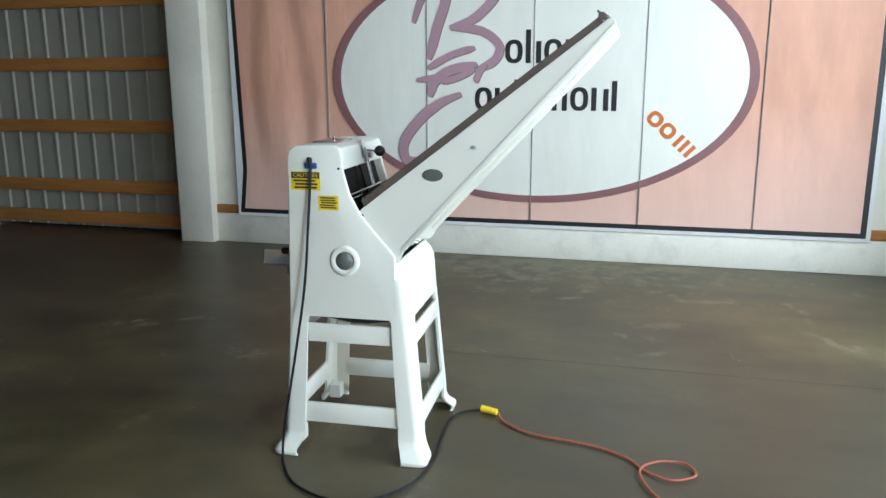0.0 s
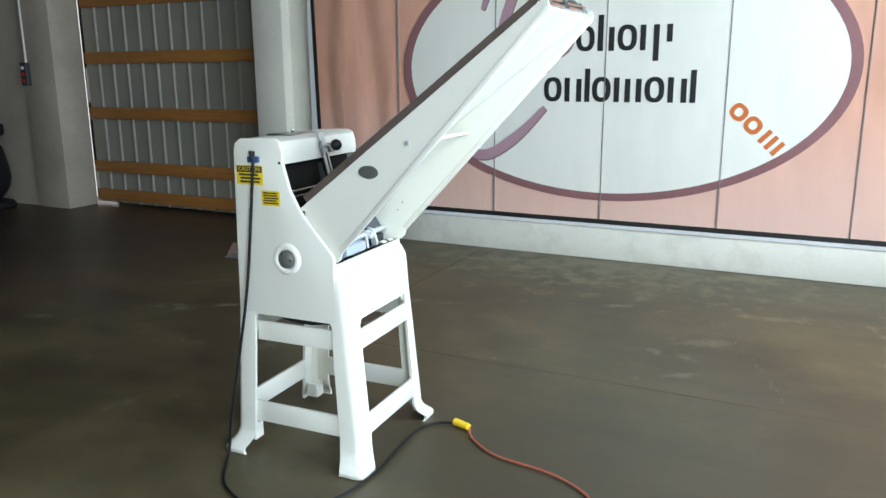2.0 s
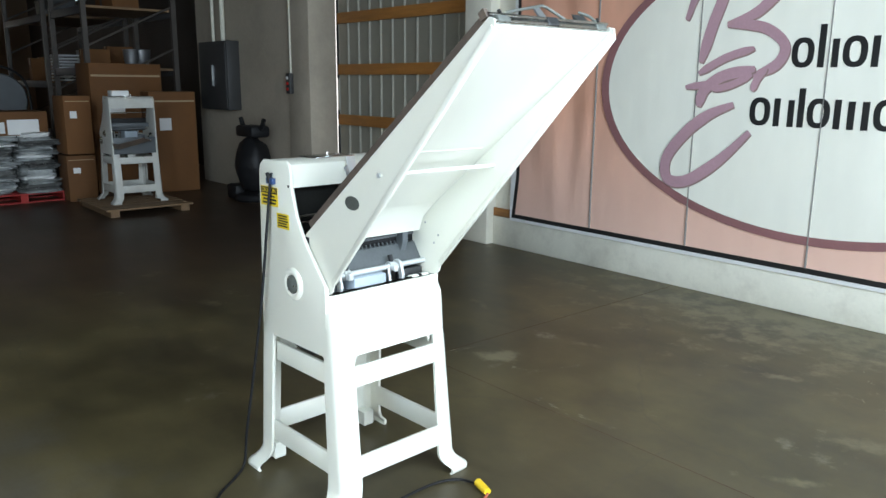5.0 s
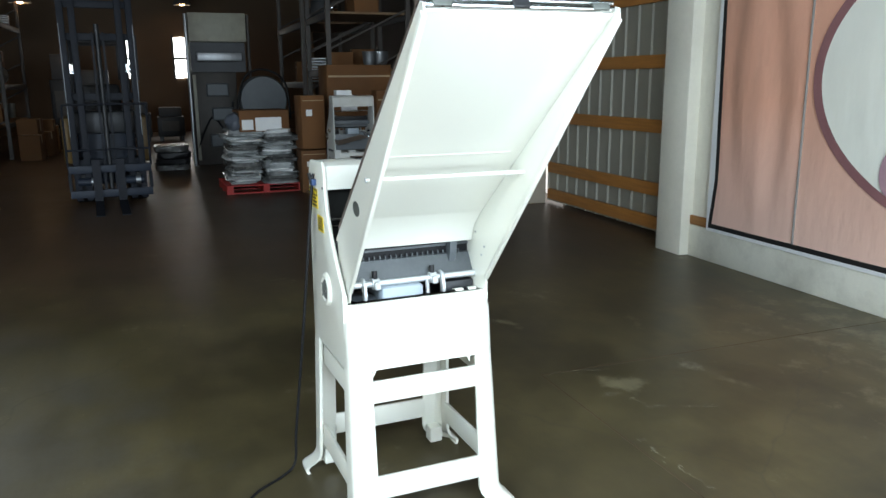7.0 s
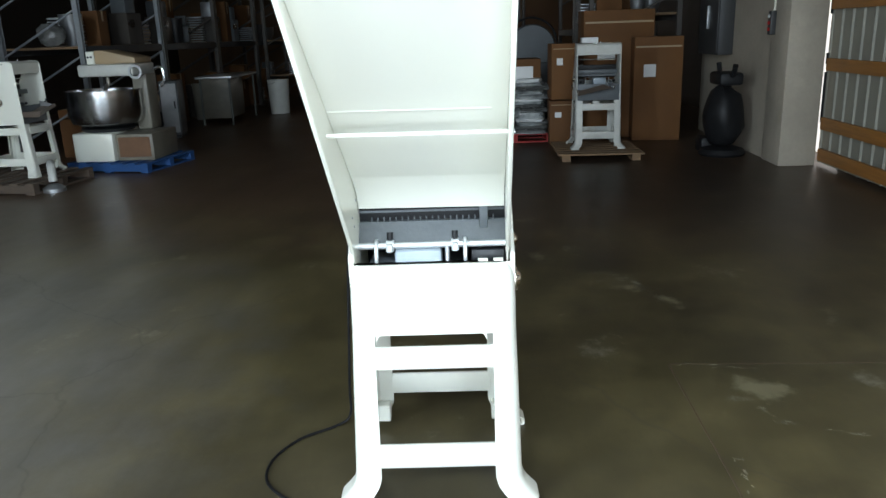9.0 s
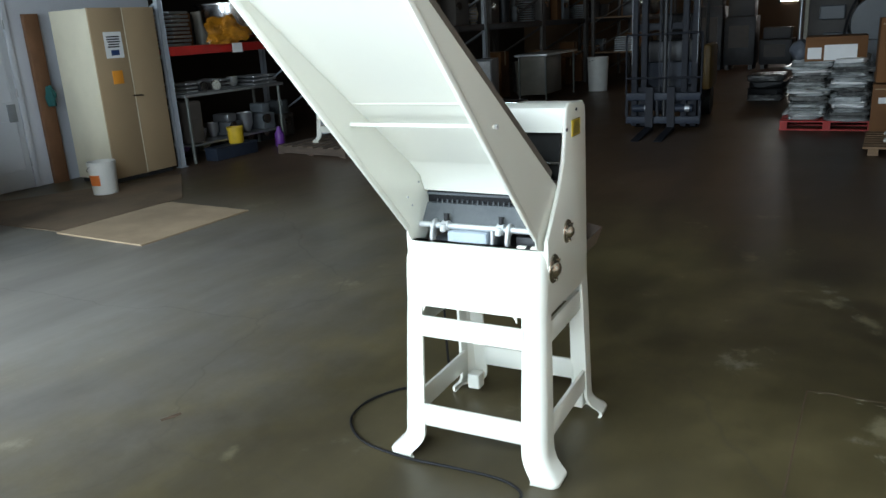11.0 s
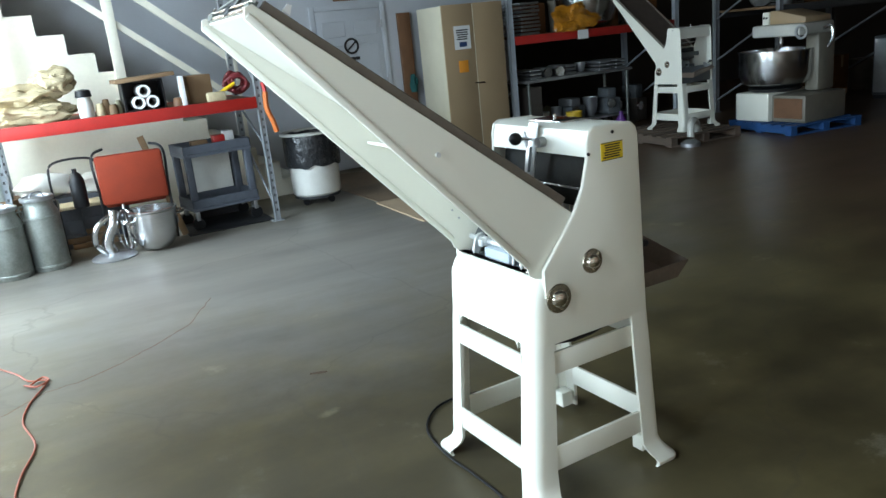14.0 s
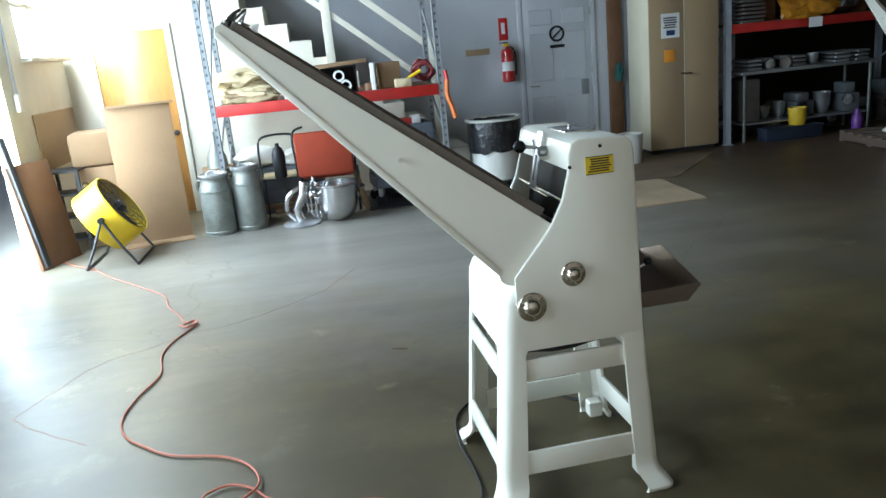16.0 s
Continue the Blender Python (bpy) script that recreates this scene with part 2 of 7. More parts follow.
OLIVE = material("olive_bags", (0.24, 0.22, 0.14), 0.7, vary=0.2)
TEAL = material("teal_cloth", (0.01, 0.09, 0.085), 0.8, vary=0.2)
PURPLE = material("purple_bottle", (0.12, 0.03, 0.22), 0.4)
APRON = material("outside_concrete", (0.55, 0.54, 0.50), 0.8, vary=0.1, scale=1)
LAMP_GLOW = glow("warm_lamp", (1.0, 0.62, 0.32), 40.0)
SLIT_GLOW = glow("daylight_slit", (0.95, 0.96, 1.0), 1.2)
SKY_GLOW = glow("bright_window", (0.92, 0.96, 1.0), 7.0)


def floor_material():
    m = material("worn_concrete_floor", (0.092, 0.073, 0.033), 0.40, vary=0.40, scale=0.9, fine=3.4, bump=0.03, sharp=0.14, spec=0.45,
                 dirt=(0.032, 0.024, 0.015), dirt_amount=0.8, dirt_scale=0.55)
    nt = m.node_tree
    n, l = nt.nodes, nt.links
    b = n["Principled BSDF"]
    src = b.inputs["Base Color"].links[0].from_socket
    tc = n.new("ShaderNodeTexCoord")
    # pale scuffs and old paint drips
    sc = n.new("ShaderNodeTexNoise")
    sc.inputs["Scale"].default_value, sc.inputs["Detail"].default_value, sc.inputs["Roughness"].default_value = 1.7, 9, 0.72
    l.new(tc.outputs["Object"], sc.inputs["Vector"])
    r = n.new("ShaderNodeValToRGB")
    r.color_ramp.elements[0].position, r.color_ramp.elements[1].position = 0.60, 0.68
    r.color_ramp.elements[1].color = (0.85, 0.85, 0.85, 1)
    l.new(sc.outputs["Fac"], r.inputs["Fac"])
    mx = n.new("ShaderNodeMix")
    mx.data_type = "RGBA"
    mx.inputs["B"].default_value = (0.20, 0.18, 0.125, 1)
    l.new(r.outputs["Color"], mx.inputs["Factor"])
    l.new(src, mx.inputs["A"])
    # pale smears of spilt filler; the wall-foot strip mixes dust with painted-in light
    smear_noise = n.new("ShaderNodeTexNoise")
    smear_noise.inputs["Scale"].default_value, smear_noise.inputs["Detail"].default_value, smear_noise.inputs["Roughness"].default_value = 5.0, 8, 0.7
    l.new(tc.outputs["Object"], smear_noise.inputs["Vector"])
    last = mx
    for cx, cy, rx, ry, turn, amount in ((-2.05, 1.50, 0.42, 0.17, 15, 1.0), (-2.25, 1.30, 0.30, 0.22, 40, 0.9), (-0.86, 1.62, 0.42, 0.34, 60, 0.9), (-0.67, 2.20, 0.26, 0.10, 20, 0.6), (-1.35, 2.68, 0.30, 0.14, 70, 0.8),
                                         (-0.15, 3.0, 0.6, 0.16, 15, 0.8), (1.0, 2.1, 0.45, 0.25, 30, 0.5), (2.0, -1.2, 0.7, 0.3, 65, 0.5), (0.3, -0.65, 0.22, 0.10, 20, 0.8), (0.0, 3.7, 4.6, 2.3, 0, 0.8), (0.35, 2.6, 0.55, 0.12, 20, 0.8), (1.35, 2.75, 0.6, 0.16, 10, 0.8), (0.95, 1.55, 0.4, 0.1, 40, 0.7), (2.0, 2.0, 0.5, 0.12, 120, 0.7), (-1.7, 2.3, 0.4, 0.12, 160, 0.7), (-3.0, 0.8, 0.5, 0.2, 30, 0.7), (1.2, -3.3, 1.6, 0.7, 25, 0.6)):
        mp = n.new("ShaderNodeMapping")
        mp.vector_type = "TEXTURE"
        mp.inputs["Location"].default_value, mp.inputs["Rotation"].default_value, mp.inputs["Scale"].default_value = (cx, cy, 0), (0, 0, radians(turn)), (rx, ry, 1)
        l.new(tc.outputs["Object"], mp.inputs["Vector"])
        ln = n.new("ShaderNodeVectorMath")
        ln.operation = "LENGTH"
        l.new(mp.outputs["Vector"], ln.inputs[0])
        fade = n.new("ShaderNodeMapRange")
        fade.inputs["From Min"].default_value, fade.inputs["From Max"].default_value = 0.0, 1.0
        fade.inputs["To Min"].default_value, fade.inputs["To Max"].default_value = 0.16, -0.30
        l.new(ln.outputs["Value"], fade.inputs["Value"])
        ad = n.new("ShaderNodeMath")
        l.new(fade.outputs["Result"], ad.inputs[0])
        l.new(smear_noise.outputs["Fac"], ad.inputs[1])
        th = n.new("ShaderNodeMapRange")
        th.inputs["From Min"].default_value, th.inputs["From Max"].default_value = 0.50, 0.66
        th.inputs["To Max"].default_value = 0.92 * amount
        l.new(ad.outputs["Value"], th.inputs["Value"])
        nx = n.new("ShaderNodeMix")
        nx.data_type = "RGBA"
        nx.inputs["B"].default_value = (0.205, 0.176, 0.100, 1)
        l.new(th.outputs["Result"], nx.inputs["Factor"])
        l.new(last.outputs["Result"], nx.inputs["A"])
        last = nx
    # broad worn grey zone by the open door, paled further to paint in daylight
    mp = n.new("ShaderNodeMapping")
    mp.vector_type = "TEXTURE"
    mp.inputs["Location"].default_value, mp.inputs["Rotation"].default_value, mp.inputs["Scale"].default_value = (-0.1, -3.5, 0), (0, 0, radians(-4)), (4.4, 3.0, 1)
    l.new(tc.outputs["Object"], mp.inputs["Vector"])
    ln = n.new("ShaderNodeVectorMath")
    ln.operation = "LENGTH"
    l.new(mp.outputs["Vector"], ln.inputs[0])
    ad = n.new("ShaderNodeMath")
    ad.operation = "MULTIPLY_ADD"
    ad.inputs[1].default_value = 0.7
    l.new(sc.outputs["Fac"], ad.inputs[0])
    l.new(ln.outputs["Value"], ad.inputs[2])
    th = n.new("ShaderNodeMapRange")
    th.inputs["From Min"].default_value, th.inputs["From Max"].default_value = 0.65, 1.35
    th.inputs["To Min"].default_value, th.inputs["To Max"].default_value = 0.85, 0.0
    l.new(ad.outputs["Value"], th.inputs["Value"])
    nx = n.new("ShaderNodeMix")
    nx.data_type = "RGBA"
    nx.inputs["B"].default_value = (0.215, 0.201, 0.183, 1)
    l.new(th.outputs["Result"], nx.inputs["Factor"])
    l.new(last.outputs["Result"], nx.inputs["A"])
    # darker brown zone round the machine's front
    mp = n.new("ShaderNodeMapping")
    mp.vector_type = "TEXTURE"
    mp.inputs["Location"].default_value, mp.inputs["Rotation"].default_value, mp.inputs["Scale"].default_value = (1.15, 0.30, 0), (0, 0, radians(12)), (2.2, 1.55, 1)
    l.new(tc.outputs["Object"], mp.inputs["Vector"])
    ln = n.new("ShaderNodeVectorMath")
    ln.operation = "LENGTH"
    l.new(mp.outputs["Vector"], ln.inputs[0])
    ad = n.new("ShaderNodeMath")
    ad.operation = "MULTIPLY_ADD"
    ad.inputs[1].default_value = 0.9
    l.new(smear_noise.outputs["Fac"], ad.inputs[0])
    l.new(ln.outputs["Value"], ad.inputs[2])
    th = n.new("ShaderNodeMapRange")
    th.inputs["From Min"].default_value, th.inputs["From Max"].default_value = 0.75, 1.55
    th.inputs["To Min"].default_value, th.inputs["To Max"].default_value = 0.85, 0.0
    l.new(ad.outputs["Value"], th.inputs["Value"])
    front_zone = n.new("ShaderNodeMix")
    front_zone.data_type = "RGBA"
    front_zone.inputs["B"].default_value = (0.050, 0.041, 0.026, 1)
    l.new(th.outputs["Result"], front_zone.inputs["Factor"])
    l.new(nx.outputs["Result"], front_zone.inputs["A"])
    mx = front_zone
    # hairline cracks
    wv = n.new("ShaderNodeTexVoronoi")
    wv.feature = "DISTANCE_TO_EDGE"
    wv.inputs["Scale"].default_value = 0.36
    wob = n.new("ShaderNodeTexNoise")
    wob.inputs["Scale"].default_value, wob.inputs["Detail"].default_value = 1.6, 6
    l.new(tc.outputs["Object"], wob.inputs["Vector"])
    va = n.new("ShaderNodeVectorMath")
    va.operation = "MULTIPLY_ADD"
    va.inputs[1].default_value = (0.5, 0.5, 0.5)
    l.new(wob.outputs["Color"], va.inputs[0])
    l.new(tc.outputs["Object"], va.inputs[2])
    l.new(va.outputs["Vector"], wv.inputs["Vector"])
    cr = n.new("ShaderNodeValToRGB")
    cr.color_ramp.elements[0].position, cr.color_ramp.elements[1].position = 0.0, 0.0035
    cr.color_ramp.elements[0].color, cr.color_ramp.elements[1].color = (0.32,) * 3 + (1,), (0, 0, 0, 1)
    l.new(wv.outputs["Distance"], cr.inputs["Fac"])
    m2 = n.new("ShaderNodeMix")
    m2.data_type = "RGBA"
    m2.inputs["B"].default_value = (0.05, 0.042, 0.032, 1)
    l.new(cr.outputs["Color"], m2.inputs["Factor"])
    l.new(mx.outputs["Result"], m2.inputs["A"])
    # deep bay floor darkened to red-brown, painting in its dim, lamp-warm light
    sep = n.new("ShaderNodeSeparateXYZ")
    l.new(tc.outputs["Object"], sep.inputs["Vector"])
    ad = n.new("ShaderNodeMath")
    ad.operation = "MULTIPLY_ADD"
    ad.inputs[1].default_value = 3.0
    l.new(sc.outputs["Fac"], ad.inputs[0])
    l.new(sep.outputs["X"], ad.inputs[2])
    th = n.new("ShaderNodeMapRange")
    th.inputs["From Min"].default_value, th.inputs["From Max"].default_value = -3.6, -1.2
    th.inputs["To Min"].default_value, th.inputs["To Max"].default_value = 0.8, 0.0
    l.new(ad.outputs["Value"], th.inputs["Value"])
    seal = n.new("ShaderNodeMix")
    seal.data_type = "RGBA"
    seal.inputs["B"].default_value = (0.104, 0.060, 0.037, 1)
    l.new(th.outputs["Result"], seal.inputs["Factor"])
    l.new(m2.outputs["Result"], seal.inputs["A"])
    m2 = seal
    # darker bay floor in front of the stacked goods
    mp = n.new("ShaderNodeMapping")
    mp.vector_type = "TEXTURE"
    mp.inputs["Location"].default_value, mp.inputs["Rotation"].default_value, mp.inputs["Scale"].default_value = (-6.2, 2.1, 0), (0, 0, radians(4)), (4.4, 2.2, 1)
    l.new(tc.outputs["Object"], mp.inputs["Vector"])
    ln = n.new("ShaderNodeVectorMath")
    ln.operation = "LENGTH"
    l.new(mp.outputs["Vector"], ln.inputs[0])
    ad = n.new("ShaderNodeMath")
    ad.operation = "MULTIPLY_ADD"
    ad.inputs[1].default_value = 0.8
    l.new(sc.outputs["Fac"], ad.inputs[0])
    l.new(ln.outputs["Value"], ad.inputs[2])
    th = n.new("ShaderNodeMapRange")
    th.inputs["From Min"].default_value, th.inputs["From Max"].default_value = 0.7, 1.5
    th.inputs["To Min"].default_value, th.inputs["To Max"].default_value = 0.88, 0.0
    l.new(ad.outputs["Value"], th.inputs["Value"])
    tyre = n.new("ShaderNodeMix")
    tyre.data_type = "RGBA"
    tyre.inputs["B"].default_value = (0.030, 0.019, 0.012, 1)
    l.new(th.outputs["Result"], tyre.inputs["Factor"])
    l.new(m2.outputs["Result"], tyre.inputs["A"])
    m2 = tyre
    # swept streaks and worn lanes
    lane = n.new("ShaderNodeMapping")
    lane.inputs["Rotation"].default_value, lane.inputs["Scale"].default_value = (0, 0, radians(24)), (0.45, 1.9, 1)
    l.new(tc.outputs["Object"], lane.inputs["Vector"])
    ls = n.new("ShaderNodeTexNoise")
    ls.inputs["Scale"].default_value, ls.inputs["Detail"].default_value, ls.inputs["Roughness"].default_value = 1.5, 8, 0.62
    l.new(lane.outputs["Vector"], ls.inputs["Vector"])
    lv = n.new("ShaderNodeMapRange")
    lv.inputs["From Min"].default_value, lv.inputs["From Max"].default_value = 0.32, 0.68
    lv.inputs["To Min"].default_value, lv.inputs["To Max"].default_value = 0.82, 1.18
    l.new(ls.outputs["Fac"], lv.inputs["Value"])
    hv = n.new("ShaderNodeHueSaturation")
    l.new(lv.outputs["Result"], hv.inputs["Value"])
    l.new(m2.outputs["Result"], hv.inputs["Color"])
    l.new(hv.outputs["Color"], b.inputs["Base Color"])
    return m


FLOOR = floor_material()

# ---- mesh helpers ----


def obj(name, bm, mat, parent=None, label="", smooth=35):
    me = bpy.data.meshes.new(name)
    bmesh.ops.recalc_face_normals(bm, faces=bm.faces)
    bm.to_mesh(me)
    bm.free()
    me.materials.append(mat)
    if smooth:
        me.polygons.foreach_set("use_smooth", [True] * len(me.polygons))
        me.set_sharp_from_angle(angle=radians(smooth))
    ob = new(name, me)
    if parent:
        ob.parent = parent
    if label:
        ob["label"] = label
    return ob


def part(name, bm, mat, parent, label=""):
    return obj(name, bm, mat, parent, label)


def thing(name, label, category, loc=(0, 0, 0), rz=0, group="", scale=1.0):
    e = new(name)
    e.empty_display_size = 0.1
    e.matrix_basis = pose(*loc, 0, 0, rz) @ Matrix.Scale(scale, 4)
    return tagged(e, label, category, group)


def bm_new():
    return bmesh.new()


def box(x0, x1, y0, y1, z0, z1, bevel=0.0, bm=None, m=None, seg=2):
    out = bm or bmesh.new()
    b = bmesh.new()
    bmesh.ops.create_cube(b, size=1.0)
    bmesh.ops.transform(b, matrix=Matrix.LocRotScale(((x0 + x1) / 2, (y0 + y1) / 2, (z0 + z1) / 2), None, (abs(x1 - x0), abs(y1 - y0), abs(z1 - z0))), verts=b.verts)
    if bevel:
        bmesh.ops.bevel(b, geom=b.edges[:], offset=bevel, segments=seg, profile=0.5, affect="EDGES")
    return join(out, b, m)


def join(bm, b, m=None):
    if m:
        bmesh.ops.transform(b, matrix=m, verts=b.verts)
    vs = [bm.verts.new(v.co) for v in b.verts]
    b.verts.index_update()
    for f in b.faces:
        try:
            bm.faces.new([vs[v.index] for v in f.verts])
        except ValueError:
            pass
    b.free()
    return bm


def rod(p, q, r, r2=None, seg=12, bm=None):
    """A round bar from p to q."""
    bm = bm or bmesh.new()
    p, q = Vector(p), Vector(q)
    b = bmesh.new()
    bmesh.ops.create_cone(b, cap_ends=True, segments=seg, radius1=r, radius2=r if r2 is None else r2, depth=(q - p).length)
    turn = (q - p).to_track_quat("Z", "Y").to_matrix().to_4x4()
    return join(bm, b, Matrix.Translation((p + q) / 2) @ turn)


def lathe(profile, seg=24, bm=None, m=None):
    """A turned body from (radius, height) pairs."""
    out = bm or bmesh.new()
    b = bmesh.new()
    rings = []
    for r, z in profile:
        rings.append([b.verts.new((r * math.cos(2 * math.pi * k / seg), r * math.sin(2 * math.pi * k / seg), z)) for k in range(seg)])
    for a, c in zip(rings, rings[1:]):
        for k in range(seg):
            b.faces.new((a[k], a[(k + 1) % seg], c[(k + 1) % seg], c[k]))
    closed = tuple(profile[0]) == tuple(profile[-1])
    if profile[0][0] > 1e-5 and not closed:
        b.faces.new(rings[0])
    if profile[-1][0] > 1e-5 and not closed:
        b.faces.new(rings[-1])
    bmesh.ops.remove_doubles(b, verts=b.verts, dist=1e-6)
    return join(out, b, m)


def plate(pts, a, b_, axis="y", bevel=0.0, bm=None, m=None, seg=2, plain=None):
    """A flat outline of (u, v) pairs, given depth from a to b_ along an axis; plain(p, q) names edges left sharp."""
    out = bm or bmesh.new()
    b = bmesh.new()
    put = {"y": lambda u, v, w: (u, w, v), "x": lambda u, v, w: (w, u, v), "z": lambda u, v, w: (u, v, w)}[axis]
    lo = [b.verts.new(put(u, v, a)) for u, v in pts]
    hi = [b.verts.new(put(u, v, b_)) for u, v in pts]
    b.faces.new(lo), b.faces.new(hi[::-1])
    k = len(pts)
    for i in range(k):
        b.faces.new((lo[i], lo[(i + 1) % k], hi[(i + 1) % k], hi[i]))
    bmesh.ops.recalc_face_normals(b, faces=b.faces)
    if bevel:
        edges = [e for e in b.edges if not (plain and plain(e.verts[0].co, e.verts[1].co))]
        bmesh.ops.bevel(b, geom=edges, offset=bevel, segments=seg, profile=0.5, affect="EDGES", clamp_overlap=True)
    return join(out, b, m)


def tube(pts, r, seg=8, bm=None, closed=False):
    """A smooth hose or wire through points."""
    bm = bm or bmesh.new()
    pts = [Vector(p) for p in pts]
    fine = []
    n = len(pts)
    for i in range(n - 1):
        p0, p1, p2, p3 = pts[max(0, i - 1)], pts[i], pts[i + 1], pts[min(n - 1, i + 2)]
        for s in range(6):
            t = s / 6
            fine.append(0.5 * ((2 * p1) + (p2 - p0) * t + (2 * p0 - 5 * p1 + 4 * p2 - p3) * t * t + (3 * p1 - p0 - 3 * p2 + p3) * t ** 3))
    fine.append(pts[-1])
    rings = []
    for i, p in enumerate(fine):
        d = (fine[min(i + 1, len(fine) - 1)] - fine[max(i - 1, 0)]).normalized()
        up = Vector((0, 0, 1)) if abs(d.z) < 0.9 else Vector((1, 0, 0))
        s = d.cross(up).normalized()
        u = s.cross(d)
        rings.append([bm.verts.new(p + r * (math.cos(2 * math.pi * k / seg) * s + math.sin(2 * math.pi * k / seg) * u)) for k in range(seg)])
    for a, c in zip(rings, rings[1:]):
        for k in range(seg):
            bm.faces.new((a[k], a[(k + 1) % seg], c[(k + 1) % seg], c[k]))
    bm.faces.new(rings[0]), bm.faces.new(rings[-1])
    return bm


def ribbon(pts, w, y, depth, bm=None, taper=True):
    """A painted stroke of width w through (x, z) points in an upright plane."""
    bm = bm or bmesh.new()
    v = [Vector((p[0], p[1])) for p in pts]
    fine = []
    n = len(v)
    for i in range(n - 1):
        p0, p1, p2, p3 = v[max(0, i - 1)], v[i], v[i + 1], v[min(n - 1, i + 2)]
        for s in range(8):
            t = s / 8
            fine.append(0.5 * ((2 * p1) + (p2 - p0) * t + (2 * p0 - 5 * p1 + 4 * p2 - p3) * t * t + (3 * p1 - p0 - 3 * p2 + p3) * t ** 3))
    fine.append(v[-1])
    rows = []
    for i, p in enumerate(fine):
        d = (fine[min(i + 1, len(fine) - 1)] - fine[max(i - 1, 0)]).normalized()
        s = Vector((-d.y, d.x))
        k = i / (len(fine) - 1)
        h = w / 2 * (min(1.0, 0.45 + 3 * k, 0.45 + 3 * (1 - k)) if taper else 1)
        a, b = p + s * h, p - s * h
        rows.append([bm.verts.new((a.x, y, a.y)), bm.verts.new((b.x, y, b.y)), bm.verts.new((b.x, y - depth, b.y)), bm.verts.new((a.x, y - depth, a.y))])
    for a, c in zip(rows, rows[1:]):
        for k in range(4):
            bm.faces.new((a[k], a[(k + 1) % 4], c[(k + 1) % 4], c[k]))
    bm.faces.new(rows[0]), bm.faces.new(rows[-1])
    return bm


def letters(text, size, m):
    """Flat raised lettering in the built-in font, centred."""
    cu = bpy.data.curves.new("word", "FONT")
    cu.body, cu.size, cu.align_x, cu.align_y = text, size, "CENTER", "CENTER"
    cu.extrude = 0.0003
    tmp = new("word", cu)
    bpy.context.view_layer.update()
    me = bpy.data.meshes.new_from_object(tmp.evaluated_get(bpy.context.evaluated_depsgraph_get()))
    bpy.data.objects.remove(tmp)
    bm = bmesh.new()
    bm.from_mesh(me)
    bpy.data.meshes.remove(me)
    bmesh.ops.transform(bm, matrix=m, verts=bm.verts)
    return bm


def structure(name, bm, mat, label, category="", parent=None, smooth=35):
    return tagged(obj(name, bm, mat, parent, "", smooth), label, category, "", "structure")


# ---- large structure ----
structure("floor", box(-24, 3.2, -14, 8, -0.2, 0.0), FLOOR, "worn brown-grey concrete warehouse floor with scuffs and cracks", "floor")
structure("floor_joint", box(-1.12, 3.2, 1.2975, 1.3025, -0.01, 0.0006), MAT, "dark saw-cut joint across the concrete floor", "joint")
structure("floor_joint_cross", box(-1.1225, -1.1175, 1.303, 3.86, -0.01, 0.0006), MAT, "dark saw-cut joint running to the wall", "joint")


def crack(pts, seed, width=0.006):
    """A wandering open crack: a thin dark strip lying in the floor."""
    rnd = random.Random(seed)
    line = []
    for (x0, y0), (x1, y1) in zip(pts, pts[1:]):
        n = max(2, int(math.hypot(x1 - x0, y1 - y0) / 0.05))
        for k in range(n):
            line.append((x0 + (x1 - x0) * k / n + rnd.uniform(-0.008, 0.008), y0 + (y1 - y0) * k / n + rnd.uniform(-0.008, 0.008)))
    line.append(pts[-1])
    bm = bmesh.new()
    rows = []
    for i, (x, y) in enumerate(line):
        a, c = line[max(0, i - 1)], line[min(len(line) - 1, i + 1)]
        d = math.hypot(c[0] - a[0], c[1] - a[1]) or 1
        w = width * rnd.uniform(0.25, 0.6)
        nx, ny = -(c[1] - a[1]) / d * w, (c[0] - a[0]) / d * w
        rows.append([bm.verts.new((x + nx, y + ny, 0.0008)), bm.verts.new((x - nx, y - ny, 0.0008)), bm.verts.new((x - nx, y - ny, -0.01)), bm.verts.new((x + nx, y + ny, -0.01))])
    for a, c in zip(rows, rows[1:]):
        for k in range(4):
            bm.faces.new((a[k], a[(k + 1) % 4], c[(k + 1) % 4], c[k]))
    return bm


def scrape(pts, seed, width):
    """Broken pale flakes strewn along a line on the floor."""
    rnd = random.Random(seed)
    bm = bmesh.new()
    for (x0, y0), (x1, y1) in zip(pts, pts[1:]):
        d = math.hypot(x1 - x0, y1 - y0)
        for k in range(max(4, int(d / 0.018))):
            if noise.noise((seed * 3.1, k * 0.21, x0)) < -0.05:
                continue
            t = rnd.random()
            cx, cy = x0 + (x1 - x0) * t + rnd.gauss(0, width * 0.5), y0 + (y1 - y0) * t + rnd.gauss(0, width * 0.5)
            a, lng, wid = math.atan2(y1 - y0, x1 - x0) + rnd.gauss(0, 0.35), rnd.uniform(0.004, 0.022), rnd.uniform(0.0012, 0.004)
            ux, uy = math.cos(a), math.sin(a)
            ring = [(cx + ux * lng * p - uy * wid * q, cy + uy * lng * p + ux * wid * q) for p, q in ((-1, -0.4), (0.1, -1), (1, 0.2), (-0.2, 1))]
            lo, hi = [bm.verts.new((u, v, -0.004)) for u, v in ring], [bm.verts.new((u, v, 0.0007)) for u, v in ring]
            bm.faces.new(hi)
            for i in range(4):
                bm.faces.new((lo[i], lo[(i + 1) % 4], hi[(i + 1) % 4], hi[i]))
    return bm


